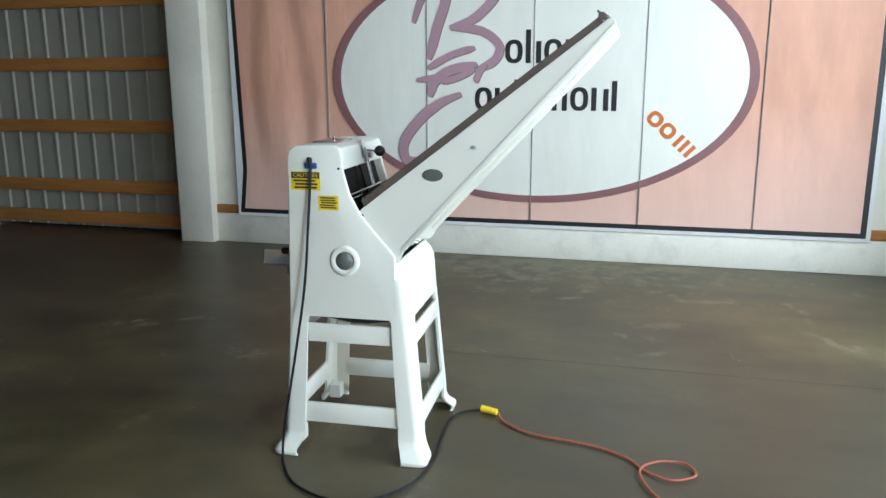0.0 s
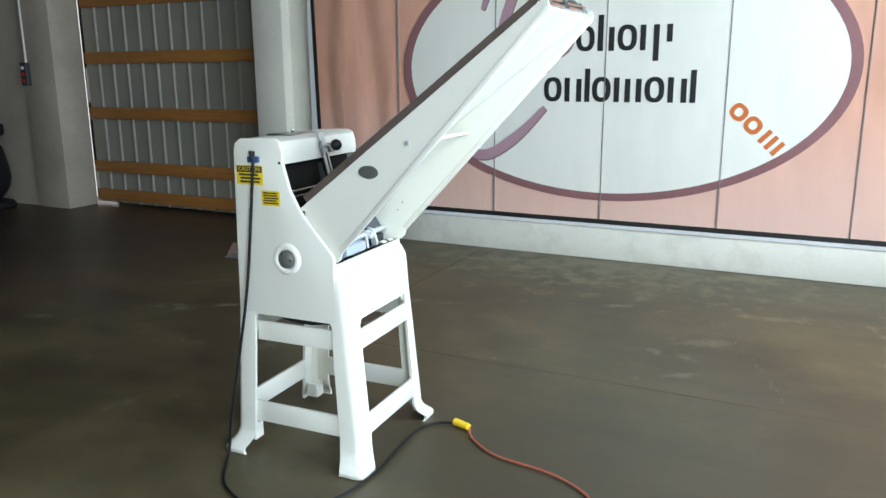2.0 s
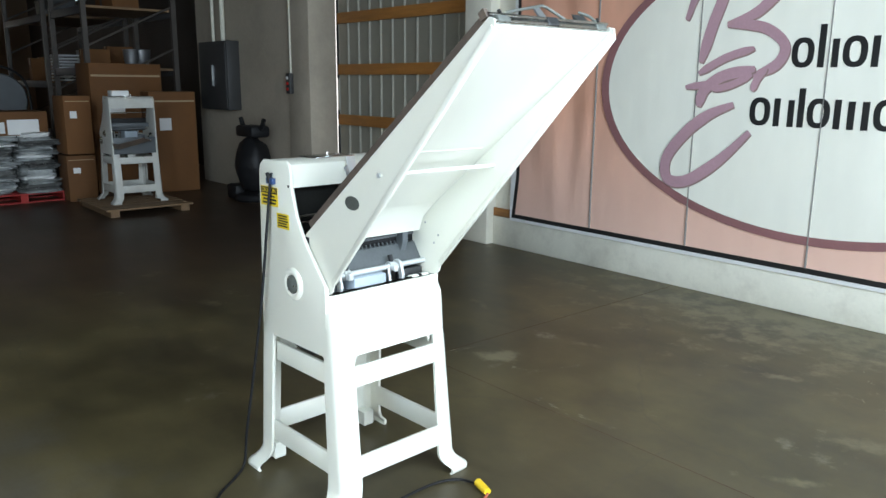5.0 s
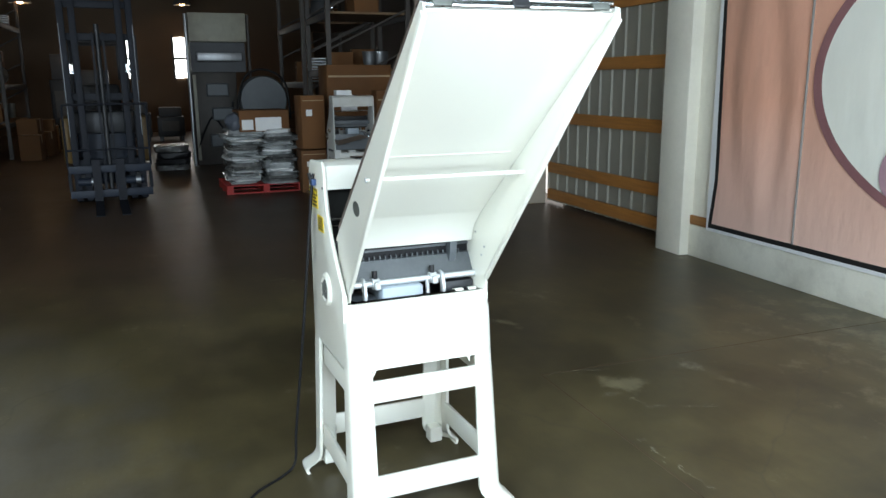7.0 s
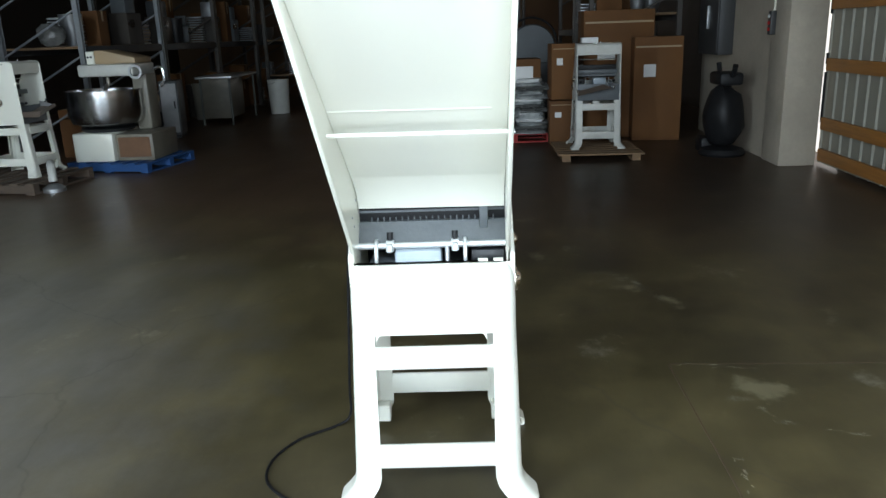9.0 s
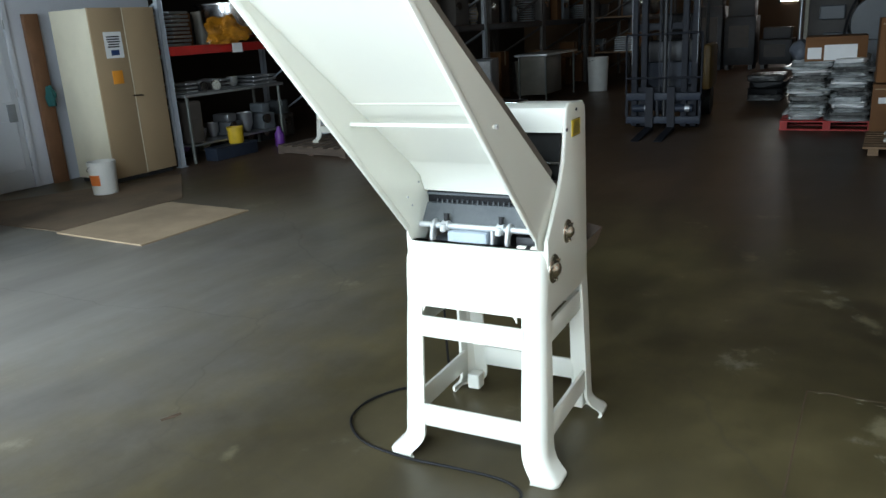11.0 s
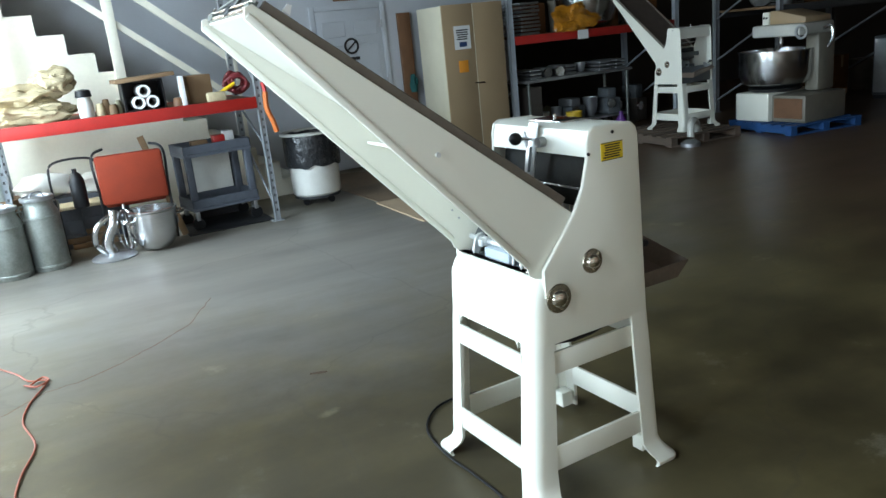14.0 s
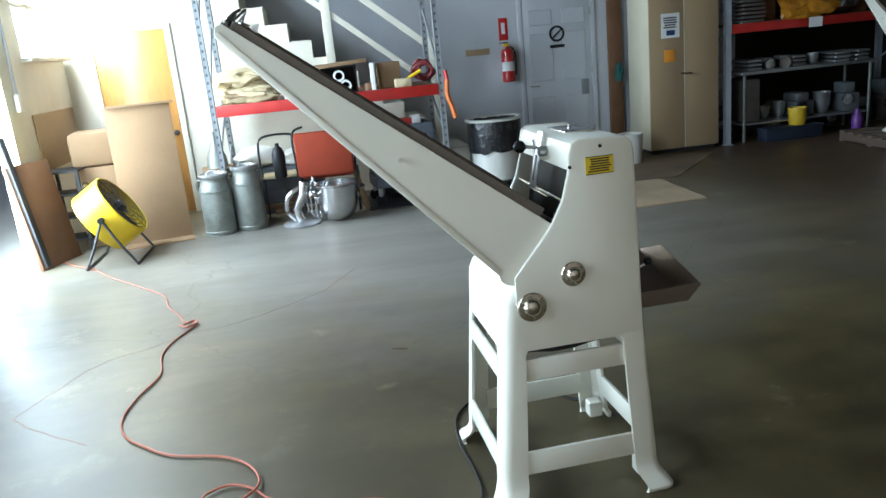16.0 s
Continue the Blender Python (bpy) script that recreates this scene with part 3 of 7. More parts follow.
structure("floor_crack_long", crack([(0.38, -2.86), (0.61, -2.39), (1.05, -2.02), (1.3, -1.9), (1.45, -1.88), (1.69, -1.69), (1.88, -1.59), (1.98, -1.47), (2.12, -1.13), (2.19, -0.92)], 3), BROWN, "thin dark crack wandering across the concrete", "crack")
structure("floor_crack_short", crack([(2.19, -0.92), (2.01, -0.74), (1.79, -0.57), (1.71, -0.51)], 4), BROWN, "short dark crack branching in the concrete", "crack")
for name, pts, seed, w in (("arc", [(0.2, 3.45), (0.61, 3.09), (1.04, 2.42), (1.3, 1.89), (1.45, 1.4)], 11, 0.016), ("short", [(-1.13, 1.34), (-1.06, 1.70)], 12, 0.03), ("bent", [(-0.71, 1.56), (-0.54, 1.64), (-0.45, 1.9)], 13, 0.022),
                           ("dashed", [(-0.31, 1.36), (-0.07, 1.35), (0.17, 1.38)], 14, 0.018), ("wall", [(0.64, 2.69), (0.99, 2.53)], 15, 0.014), ("door", [(-2.47, 1.23), (-2.30, 1.41), (-1.99, 1.46)], 16, 0.035), ("rear", [(-2.32, 1.05), (-2.44, 1.22), (-2.21, 1.42)], 17, 0.035)):
    structure("floor_scrape_" + name, scrape(pts, seed, w), SCRAPE, "pale broken scrape mark on the concrete", "scrape")
structure("floor_crack_chip", crack([(0.23, -1.13), (0.15, -1.09)], 24, 0.03), MAT, "small dark chip in the concrete", "crack")
structure("ground", box(3.2, 40, -30, 30, -0.22, -0.012), APRON, "pale sunlit concrete apron outside the open door", "ground")

# north wall with the banner: wall, concrete plinth, timber sill
structure("wall_north", box(-3.2, 3.2, 3.90, 4.08, 0.0, 5.2), WALL_WHITE, "white painted warehouse wall behind the banner", "wall")
structure("plinth", box(-3.2, 3.2, 3.868, 3.898, 0.0, 0.285, 0.008), PLINTH, "chipped painted concrete kerb along the wall foot", "plinth")
structure("trim", box(-3.2, 3.2, 3.872, 3.897, 0.288, 0.37, 0.004), GIRT, "orange timber sill board above the concrete kerb", "trim")
structure("post_door", box(-3.56, -3.202, 3.78, 4.10, 0.0, 5.2, 0.01), WALL_WHITE, "white painted square post beside the sliding door", "post")
structure("wall_north_left", box(-6.90, -6.36, 3.70, 4.10, 0.0, 5.2, 0.01), WALL_SHADED, "white painted door jamb wall", "wall")
structure("wall_north_far", box(-9.6, -6.90, 3.735, 4.0, 0.0, 5.2), WALL_SHADED, "off-white painted wall with grey smudges", "wall")
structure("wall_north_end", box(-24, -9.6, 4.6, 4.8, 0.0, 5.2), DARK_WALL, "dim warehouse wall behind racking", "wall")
structure("wall_jog", box(-9.8, -9.602, 3.735, 4.8, 0.0, 5.2), WALL_SHADED, "short return of the white wall", "wall")

# sliding door of ribbed sheet on timber girts
door = tagged(new("door_sliding"), "closed ribbed steel sliding door on orange timber girts", "door", "", "structure")
bm = bm_new()
x = -6.43
prof = []
while x < -3.4:
    for dx, d in ((0.0, 0.0), (0.012, -0.019), (0.030, -0.019), (0.042, 0.0)):
        prof.append((x + dx, 4.17 + d))
    x += 0.232
lo = [bm.verts.new((u, v, 0.03)) for u, v in prof]
hi = [bm.verts.new((u, v, 4.6)) for u, v in prof]
for i in range(len(prof) - 1):
    bm.faces.new((lo[i], lo[i + 1], hi[i + 1], hi[i]))
part("sheet", bm, SHEET, door, "grey ribbed steel sheet")
for i, z in enumerate((0.13, 0.47, 1.10, 1.73, 2.36, 2.98, 3.6, 4.2)):
    h = 0.065
    part("girt", box(-6.345, -3.50, 4.11, 4.150, z - h, z + h, 0.003), GIRT, door, "orange-brown timber rail")
for z0, z1 in ((0.48, 1.02), (1.10, 1.22), (1.62, 4.55)):
    part("seal", box(-6.359, -6.339, 4.105, 4.13, z0, z1, 0.006), RUBBER, door, "dark torn rubber edge seal")
structure("backdrop_daylight", box(-7.6, -6.27, 4.52, 4.54, 0.0, 4.6), SLIT_GLOW, "bright daylight outside the sliding door", "backdrop")
structure("lintel", box(-6.36, -3.56, 3.9, 4.1, 4.55, 5.2), WALL_WHITE, "white beam above the sliding door", "wall")
structure("wall_outside_strip", box(-6.26, -3.4, 4.30, 4.36, 0.0, 5.2), SHEET, "outer skin behind the sliding door", "wall")

# south walls
structure("wall_south", box(-5.2, 1.55, -7.36, -7.2, 0.0, 5.2), WALL_GREY, "blue-grey painted wall with a panelled door", "wall")
structure("wall_stair", box(1.55, 3.2, -6.36, -6.2, 0.0, 5.2), WALL_WHITE, "white painted wall beside the stairs", "wall")
structure("wall_stair_side", box(1.55, 1.7, -7.2, -6.36, 0.0, 5.2), WALL_WHITE, "white return wall under the stairs", "wall")
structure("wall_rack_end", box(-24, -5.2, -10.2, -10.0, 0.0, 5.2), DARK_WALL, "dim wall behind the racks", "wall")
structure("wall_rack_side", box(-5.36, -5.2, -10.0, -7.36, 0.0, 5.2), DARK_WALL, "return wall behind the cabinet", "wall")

# east wall: wide open roll-up door to the daylight, one small window
structure("wall_east_south", box(3.2, 3.36, -6.36, -4.42, 0.0, 1.86), WALL_WHITE, "white wall below the window", "wall")
structure("wall_east_window_a", box(3.2, 3.36, -6.36, -6.1, 1.86, 5.2), WALL_WHITE, "white wall beside the window", "wall")
structure("wall_east_window_b", box(3.2, 3.36, -5.05, -4.42, 1.86, 5.2), WALL_WHITE, "white wall beside the window", "wall")
structure("wall_east_window_c", box(3.2, 3.36, -6.1, -5.05, 2.85, 5.2), WALL_WHITE, "white wall above the window", "wall")
structure("wall_east_head", box(3.2, 3.36, -4.42, 2.55, 3.45, 5.2), WALL_WHITE, "wall above the open roll-up door", "wall")
structure("wall_east_north", box(3.2, 3.36, 2.55, 4.08, 0.0, 5.2), WALL_WHITE, "white wall north of the open door", "wall")

# far end and roof
structure("wall_west", box(-24.2, -24, -10.2, 4.8, 0.0, 5.2), TAN_WALL, "far dim end wall of the warehouse", "wall")
structure("ceiling", box(-24.2, 3.36, -10.2, 4.8, 5.2, 5.35), CEILING, "dim steel roof", "ceiling")

# ---- banner on the north wall ----
BY = 3.85
banner = tagged(new("banner"), "large pink strip banner with a white oval, on the wall", "banner")
part("backing", box(-2.95, 2.64, BY, BY + 0.02, 0.275, 3.2), PAPER, banner, "white banner edge")


def drawn_in(z):
    """How far the banner's loose edge is drawn in at a height."""
    return 0.05 * (z - 0.305) / 0.42 if z < 0.725 else max(0.0, 0.05 * (1 - (z - 0.725) / 2.0))


part("border", plate([(-2.925, 0.305), (2.605, 0.305), (2.605, 3.2), (-2.925, 3.2), (-2.925 + drawn_in(1.8), 1.8), (-2.925 + drawn_in(0.725), 0.725)], BY - 0.003, BY - 0.0005), INK, banner, "black border line")
SEAMS = (-2.885, -1.97, -1.03, -0.09, 0.83, 1.75, 2.565)
for a, c in zip(SEAMS, SEAMS[1:]):
    bm = bm_new()
    cols, rows = (28 if a < -2.8 else 10), 24
    grid = []
    for j in range(rows + 1):
        z = 0.345 + (3.2 - 0.345) * j / rows
        line = []
        for i in range(cols + 1):
            u = i / cols
            bulge = 0.0035 * math.sin(math.pi * u) + 0.0026 * noise.noise((a * 3 + u * 4, z * 1.1, 0.0))
            left = a + 0.004
            if a < -2.8:
                left += drawn_in(z)
                bulge += 0.030 * math.sin(math.pi * u) * (0.5 + 0.5 * math.sin(14 * (u + 0.09 * z) + 3.0 * noise.noise((u * 2, z * 0.7, 4.0)))) * min(1.0, (z - 0.3) * 1.6)
            line.append(bm.verts.new((left + (c - 0.004 - left) * u, BY - 0.005 - bulge, z)))
        grid.append(line)
    for j in range(rows):
        for i in range(cols):
            bm.faces.new((grid[j][i], grid[j][i + 1], grid[j + 1][i + 1], grid[j + 1][i]))
    part("strip", bm, PINK, banner)


def ellipse(cx, cz, a, b, y, depth, inner=None, seg=96, bm=None):
    bm = bm or bm_new()
    ang = [2 * math.pi * k / seg for k in range(seg)]
    f = [bm.verts.new((cx + a * math.cos(t), y - depth, cz + b * math.sin(t))) for t in ang]
    g = [bm.verts.new((cx + a * math.cos(t), y, cz + b * math.sin(t))) for t in ang]
    for k in range(seg):
        bm.faces.new((f[k], f[(k + 1) % seg], g[(k + 1) % seg], g[k]))
    if inner:
        h = [bm.verts.new((cx + inner[0] * math.cos(t), y - depth, cz + inner[1] * math.sin(t))) for t in ang]
        for k in range(seg):
            bm.faces.new((f[k], f[(k + 1) % seg], h[(k + 1) % seg], h[k]))
    else:
        bm.faces.new(f)
    return bm


OX, OZ = -0.10, 1.57
part("oval", ellipse(OX, OZ, 1.78, 1.035, BY - 0.008, 0.006), BANNER_WHITE, banner, "white printed oval")
part("oval_ring", ellipse(OX, OZ, 1.81, 1.065, BY - 0.008, 0.009, (1.735, 1.005)), PLUM, banner, "plum ring round the oval")
YS = BY - 0.0145
for pts, w in (
        (((-0.86, 2.40), (-0.86, 2.23), (-0.94, 1.99), (-1.01, 1.74)), 0.085),
        (((-1.15, 2.05), (-1.0, 2.35), (-0.62, 2.46), (-0.40, 2.32), (-0.58, 2.09), (-0.82, 2.0)), 0.075),
        (((-0.82, 2.0), (-0.55, 1.97), (-0.39, 1.85), (-0.43, 1.72), (-0.60, 1.64)), 0.07),
        (((-0.50, 1.70), (-0.56, 1.62), (-0.59, 1.54)), 0.05),
        (((-1.02, 1.66), (-0.81, 1.77), (-0.60, 1.83)), 0.055),
        (((-1.12, 1.56), (-0.86, 1.60), (-0.62, 1.70)), 0.05),
        (((-1.00, 1.42), (-0.96, 1.54), (-0.82, 1.64), (-0.58, 1.69)), 0.08),
        (((-0.90, 1.545), (-0.76, 1.575), (-0.60, 1.65)), 0.05),
        (((-0.72, 1.44), (-0.91, 1.36), (-1.09, 1.22), (-1.24, 1.02), (-1.22, 0.86), (-1.05, 0.86), (-0.80, 1.03), (-0.58, 1.25)), 0.085)):
    part("swoosh_edge", ribbon([(px + 0.008, pz - 0.010) for px, pz in pts], w, YS, 0.002), EDGE_BROWN, banner, "brown printed edge of the swoosh")
    YS -= 0.0005
    part("swoosh", ribbon(pts, w, YS, 0.002), MAUVE, banner, "mauve brush swoosh")
    YS -= 0.0005


LY = BY - 0.0150


def mark(x, z, w, h, mat=INK, turn=0):
    """A plain rounded bar in the size of one printed sign."""
    m = pose(x + w / 2, LY - 0.0015, z + h / 2, 0, turn, 0)
    part("print_bar", plate([(-w / 2, -h / 2), (w / 2, -h / 2), (w / 2, h / 2), (-w / 2, h / 2)], -0.0015, 0.0015, m=m), mat, banner)


def hoop(x, z, w, h, mat=INK, turn=0, t=0.040):
    """A plain rounded ring in the size of one round printed sign."""
    out = [(w / 2 * math.copysign(abs(math.cos(k)) ** 0.8, math.cos(k)), h / 2 * math.copysign(abs(math.sin(k)) ** 0.8, math.sin(k))) for k in (2 * math.pi * i / 28 for i in range(28))]
    ins = [(u * (w - 2 * t) / w, v * (h - 1.7 * t) / h) for u, v in out]
    m = pose(x + w / 2, LY - 0.0015, z + h / 2, 0, turn, 0)
    bm = bm_new()
    rows = [[bm.verts.new(m @ Vector((u, y, v))) for u, v in ring] for ring, y in ((out, 0.0015), (out, -0.0015), (ins, -0.0015), (ins, 0.0015))]
    for a, c in zip(rows, rows[1:] + rows[:1]):
        for k in range(28):
            bm.faces.new((a[k], a[(k + 1) % 28], c[(k + 1) % 28], c[k]))
    part("print_ring", bm, mat, banner)


T = 0.042
# plain rings and bars in place of the printed name: (kind, width, low, high) one sign after another
for x, z, signs in ((-0.335, 1.695, (("o", 0.150, 0, 0.195), ("b", 0.130, 0, 0.275), ("o", 0.150, 0, 0.195), ("i", 0.075, 0, 0.19), ("y", 0.140, -0.08, 0.19))),
                    (-0.595, 1.300, (("o", 0.150, 0, 0.195), ("u", 0.140, 0, 0.19), ("i", 0.036, 0, 0.26), ("o", 0.150, 0, 0.195), ("m", 0.215, 0, 0.19), ("o", 0.150, 0, 0.195), ("u", 0.140, 0, 0.19), ("i", 0.055, 0, 0.245)))):
    for kind, w, low, high in signs:
        if kind == "o":
            hoop(x, z + low, w, high - low)
        else:
            mark(x, z + low, T, high - low)
            if kind in "umby":
                mark(x + w - T, z + (0 if kind != "y" else 0.06), T, 0.18 if kind != "y" else 0.13)
            if kind == "m":
                mark(x + w / 2 - T / 2, z, T, 0.18)
        x += w + 0.026
for k in range(2):
    hoop(0.865 + 0.105 * k, 1.175 - 0.095 * k, 0.128, 0.122, PRINT_ORANGE, 43, 0.034)
for k in range(3):
    mark(1.105 + 0.046 * k, 1.002 - 0.043 * k, 0.034, 0.118, PRINT_ORANGE, 43)
for s in SEAMS[1:-1]:
    part("seam", box(s - 0.0035, s + 0.0035, BY - 0.020, BY - 0.004, 0.345, 3.2), SEAM_GREY, banner, "grey joint between strips")

# ---- the bread slicer ----
YAWS = 2.5


def leg(cx, cy, sx, sy, parent, mat, top=0.042):
    """A hollow cast corner leg with a flared toe; sx, sy point inwards."""
    stations = ((0.0, 0.033, 0.050, 0.105, 0.100), (0.005, 0.037, 0.055, 0.105, 0.100), (0.018, 0.038, 0.056, 0.105, 0.100), (0.027, 0.034, 0.050, 0.103, 0.099), (0.041, 0.022, 0.032, 0.099, 0.096), (0.060, 0.010, 0.014, 0.095, 0.093), (0.078, 0.004, 0.006, 0.094, 0.092),
                (0.09, 0.001, 0.002, 0.093, 0.091), (0.13, 0.0, 0.0, 0.092, 0.09), (0.30, -0.0146, -0.004, 0.088, 0.086), (0.46, -0.0275, -0.0075, 0.084, 0.082), (0.603, -0.0393, -0.0117, 0.079, 0.079))
    bm = bm_new()
    rings = []
    for z, ox, oy, wx, wy in stations:
        r, t = 0.032 + (top - 0.032) * max(0.0, (z - 0.13) / 0.473), 0.012
        X, Y = -ox, -oy
        poly = [(X + wx, Y), (X + r, Y)]
        poly += [(X + r - r * math.sin(a), Y + r - r * math.cos(a)) for a in (0.39, 0.79, 1.18)]
        poly += [(X, Y + r), (X, Y + wy), (X + t, Y + wy), (X + t, Y + max(r, t) + 0.004), (X + max(r, t) + 0.004, Y + t), (X + wx, Y + t)]
        rings.append([bm.verts.new((cx + sx * u, cy + sy * v, z)) for u, v in poly])
    n = len(rings[0])
    for a, c in zip(rings, rings[1:]):
        for k in range(n):
            bm.faces.new((a[k], a[(k + 1) % n], c[(k + 1) % n], c[k]))
    bm.faces.new(rings[0]), bm.faces.new(rings[-1])
    return part("leg", bm, mat, parent)


# outline of a side plate above the leg openings: (forward, up)
SIDE = [(-0.5475, 0.596), (-0.530, 1.24), (-0.522, 1.268), (-0.498, 1.287), (-0.335, 1.293), (-0.312, 1.280), (-0.302, 1.245), (-0.300, 1.19),
        (-0.275, 1.10), (-0.235, 1.025), (-0.205, 0.985), (-0.099, 0.861), (-0.099, 0.596)]
CH_TOP = ((-0.215, 1.050), (0.695, 1.742))
CH_BOT = ((-0.060, 0.872), (0.722, 1.708))


def lerp(a, b, t):
    return tuple(p + (q - p) * t for p, q in zip(a, b))


def slicer(label, loc, rz, group="", main=True, enamel=None, chute=True):
    W = 0.545
    E_ = enamel or ENAMEL
    s = thing("bread_slicer", label, "bread slicer", loc, rz, group)
    for y0, y1 in ((0.0, 0.016), (W - 0.016, W)):
        part("side_panel", plate(SIDE, y0, y1, "y", 0.0078, seg=3, plain=lambda p, q: min(p.z, q.z) < 0.6 and (max(p.z, q.z) < 0.6 or max(p.x, q.x) > -0.2)), E_, s)
    # legs at the four corners
    leg(0.0, -0.012, -1, 1, s, E_), leg(-0.588, -0.012, 1, 1, s, E_, 0.009), leg(0.0, W + 0.012, -1, -1, s, E_), leg(-0.588, W + 0.012, 1, -1, s, E_, 0.009)
    # front panel with rounded upright corners
    bm = bm_new()
    rings = []
    for z, xf, ins in ((0.600, -0.040, 0.0), (0.70, -0.047, 0.0), (0.765, -0.052, 0.002), (0.803, -0.068, 0.008), (0.825, -0.088, 0.020)):
        r = 0.042
        poly = [(-0.102, ins * 0.3)] + [(xf - r + r * math.sin(a), ins + r - r * math.cos(a)) for a in (0.0, 0.4, 0.8, 1.2, 1.57)]
        poly += [(xf - r + r * math.cos(a), W - ins - r + r * math.sin(a)) for a in (0.0, 0.4, 0.8, 1.2, 1.57)] + [(-0.102, W - ins * 0.3)]
        poly += [(-0.102, W - ins * 0.3 - 0.014), (xf - 0.016, W - ins - r), (xf - 0.016, ins + r), (-0.102, ins * 0.3 + 0.014)]
        rings.append([bm.verts.new((u, v, z)) for u, v in poly])
    n = len(rings[0])
    for a, c in zip(rings, rings[1:]):
        for k in range(n):
            bm.faces.new((a[k], a[(k + 1) % n], c[(k + 1) % n], c[k]))
    bm.faces.new(rings[0]), bm.faces.new(rings[-1])
    part("front_panel", bm, E_, s)
    # rails between the legs
    for z0, z1, o in ((0.482, 0.562, 0.026), (0.130, 0.217, 0.0)):
        e = o * 0.9
        part("rail", box(-0.50 + e, -0.085 - e, 0.004 + e * 0.5, 0.018 + e * 0.5, z0, z1, 0.003), E_, s)
        part("rail", box(-0.50 + e, -0.085 - e, W - 0.008 - e * 0.5, W + 0.006 - e * 0.5, z0, z1, 0.003), E_, s)
        part("rail", box(-0.018 - o, -0.004 - o, 0.075, W - 0.07, z0, z1, 0.003), E_, s)
        part("rail", box(-0.584 + o, -0.570 + o, 0.075, W - 0.07, z0, z1, 0.003), E_, s)
    # corner fillets of the openings under the panels
    for y in (0.002, W - 0.014):
        for xx, d in ((-0.118, -1), (-0.47, 1)):
            part("fillet", plate([(xx, 0.606), (xx + d * 0.028, 0.606), (xx + d * 0.009, 0.598), (xx, 0.578)], y, y + 0.012), E_, s)
    for y, d in ((0.082, 1), (W - 0.098, -1)):
        part("fillet", plate([(y, 0.606), (y + d * 0.03, 0.606), (y + d * 0.01, 0.597), (y, 0.575)], -0.052, -0.040, "x"), E_, s)
    # top hood
    hood = [(-0.520, 1.15), (-0.521, 1.262), (-0.503, 1.283), (-0.340, 1.290), (-0.318, 1.277), (-0.307, 1.245), (-0.303, 1.195), (-0.311, 1.195), (-0.317, 1.243),
            (-0.326, 1.268), (-0.343, 1.279), (-0.50, 1.272), (-0.510, 1.258), (-0.512, 1.15)]
    part("hood", plate(hood, 0.014, W - 0.014), E_, s)
    part("hood_plate", box(-0.48, -0.37, 0.15, 0.34, 1.2855, 1.293, 0.002), STEEL, s, "polished plate on the hood")
    part("hood_stud", rod((-0.42, 0.245, 1.29), (-0.42, 0.245, 1.31), 0.006), STEEL, s)
    # inner pan, crossbeams and blade frames
    part("inner_beam", box(-0.40, -0.16, 0.016, W - 0.016, 0.62, 0.66, 0.004), MACHINE_GREY, s, "grey painted bed")
    part("back_plate", box(-0.52, -0.512, 0.016, W - 0.016, 0.60, 0.80, 0.002), MACHINE_GREY, s)
    part("blade_beam", box(-0.335, -0.245, 0.016, W - 0.016, 0.915, 0.965, 0.004), MACHINE_GREY, s, "grey blade beam")
    part("blade_beam", box(-0.40, -0.36, 0.016, W - 0.016, 1.165, 1.20, 0.004), DARK_STEEL, s, "dark upper blade beam")
    part("slope_plate", plate([(-0.245, 0.945), (-0.218, 0.942), (-0.170, 0.872), (-0.180, 0.862), (-0.25, 0.88)], 0.018, W - 0.018), SLOPE, s, "grey sloping plate")
    if main:
        first = part("blade", box(-0.372, -0.360, 0, 0.0012, 0.94, 1.18), STEEL_DULL, s)
        for k in range(1, 36):
            bl = new("blade", first.data)
            bl.parent = s
            bl.matrix_basis = pose(-0.012 * (k % 2), 0.0125 * k, 0)
        first.matrix_basis = pose(0, 0.0, 0)
        for v in first.data.vertices:
            v.co.y += 0.05
    bm = bm_new()
    y = 0.07
    while y < W - 0.06:
        box(-0.226, -0.217, y, y + 0.0045, 0.942, 0.957, 0.001, bm=bm, seg=1)
        y += 0.0205
    part("comb", bm, MACHINE_GREY, s, "comb of blade hooks")["kind"] = "stuff"
    # black plate stands in for the shaded gap behind the comb
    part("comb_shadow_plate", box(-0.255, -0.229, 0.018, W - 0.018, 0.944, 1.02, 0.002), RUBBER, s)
    part("comb_rail", box(-0.229, -0.222, 0.018, W - 0.018, 0.972, 0.982, 0.001, seg=1), MACHINE_GREY, s, "thin grey comb rail")
    # cross shaft with clamps, crank arms, drive housing and roller
    part("shaft", rod((-0.158, 0.018, 0.874), (-0.158, W - 0.018, 0.874), 0.011), STEEL_PALE, s, "pale steel cross shaft")
    for y in (0.122, 0.338):
        cl = part("clamp", rod((-0.158, y, 0.874), (-0.158, y + 0.026, 0.874), 0.020, seg=18), STEEL_PALE, s, "pale steel clamp collar")
        part("clamp_ear", box(-0.150, -0.122, y + 0.002, y + 0.024, 0.858, 0.886, 0.004, seg=1), STEEL_PALE, cl)
        part("thumb_screw", rod((-0.158, y + 0.013, 0.89), (-0.166, y + 0.013, 0.918), 0.0085, 0.0105), RUBBER, cl, "black thumb screw")
    for y0 in (0.084, 0.378):
        arc = [(-0.158 + 0.030 * math.cos(t), 0.872 + 0.026 * math.sin(t)) for t in (2.6, 2.1, 1.57, 1.0, 0.4)]
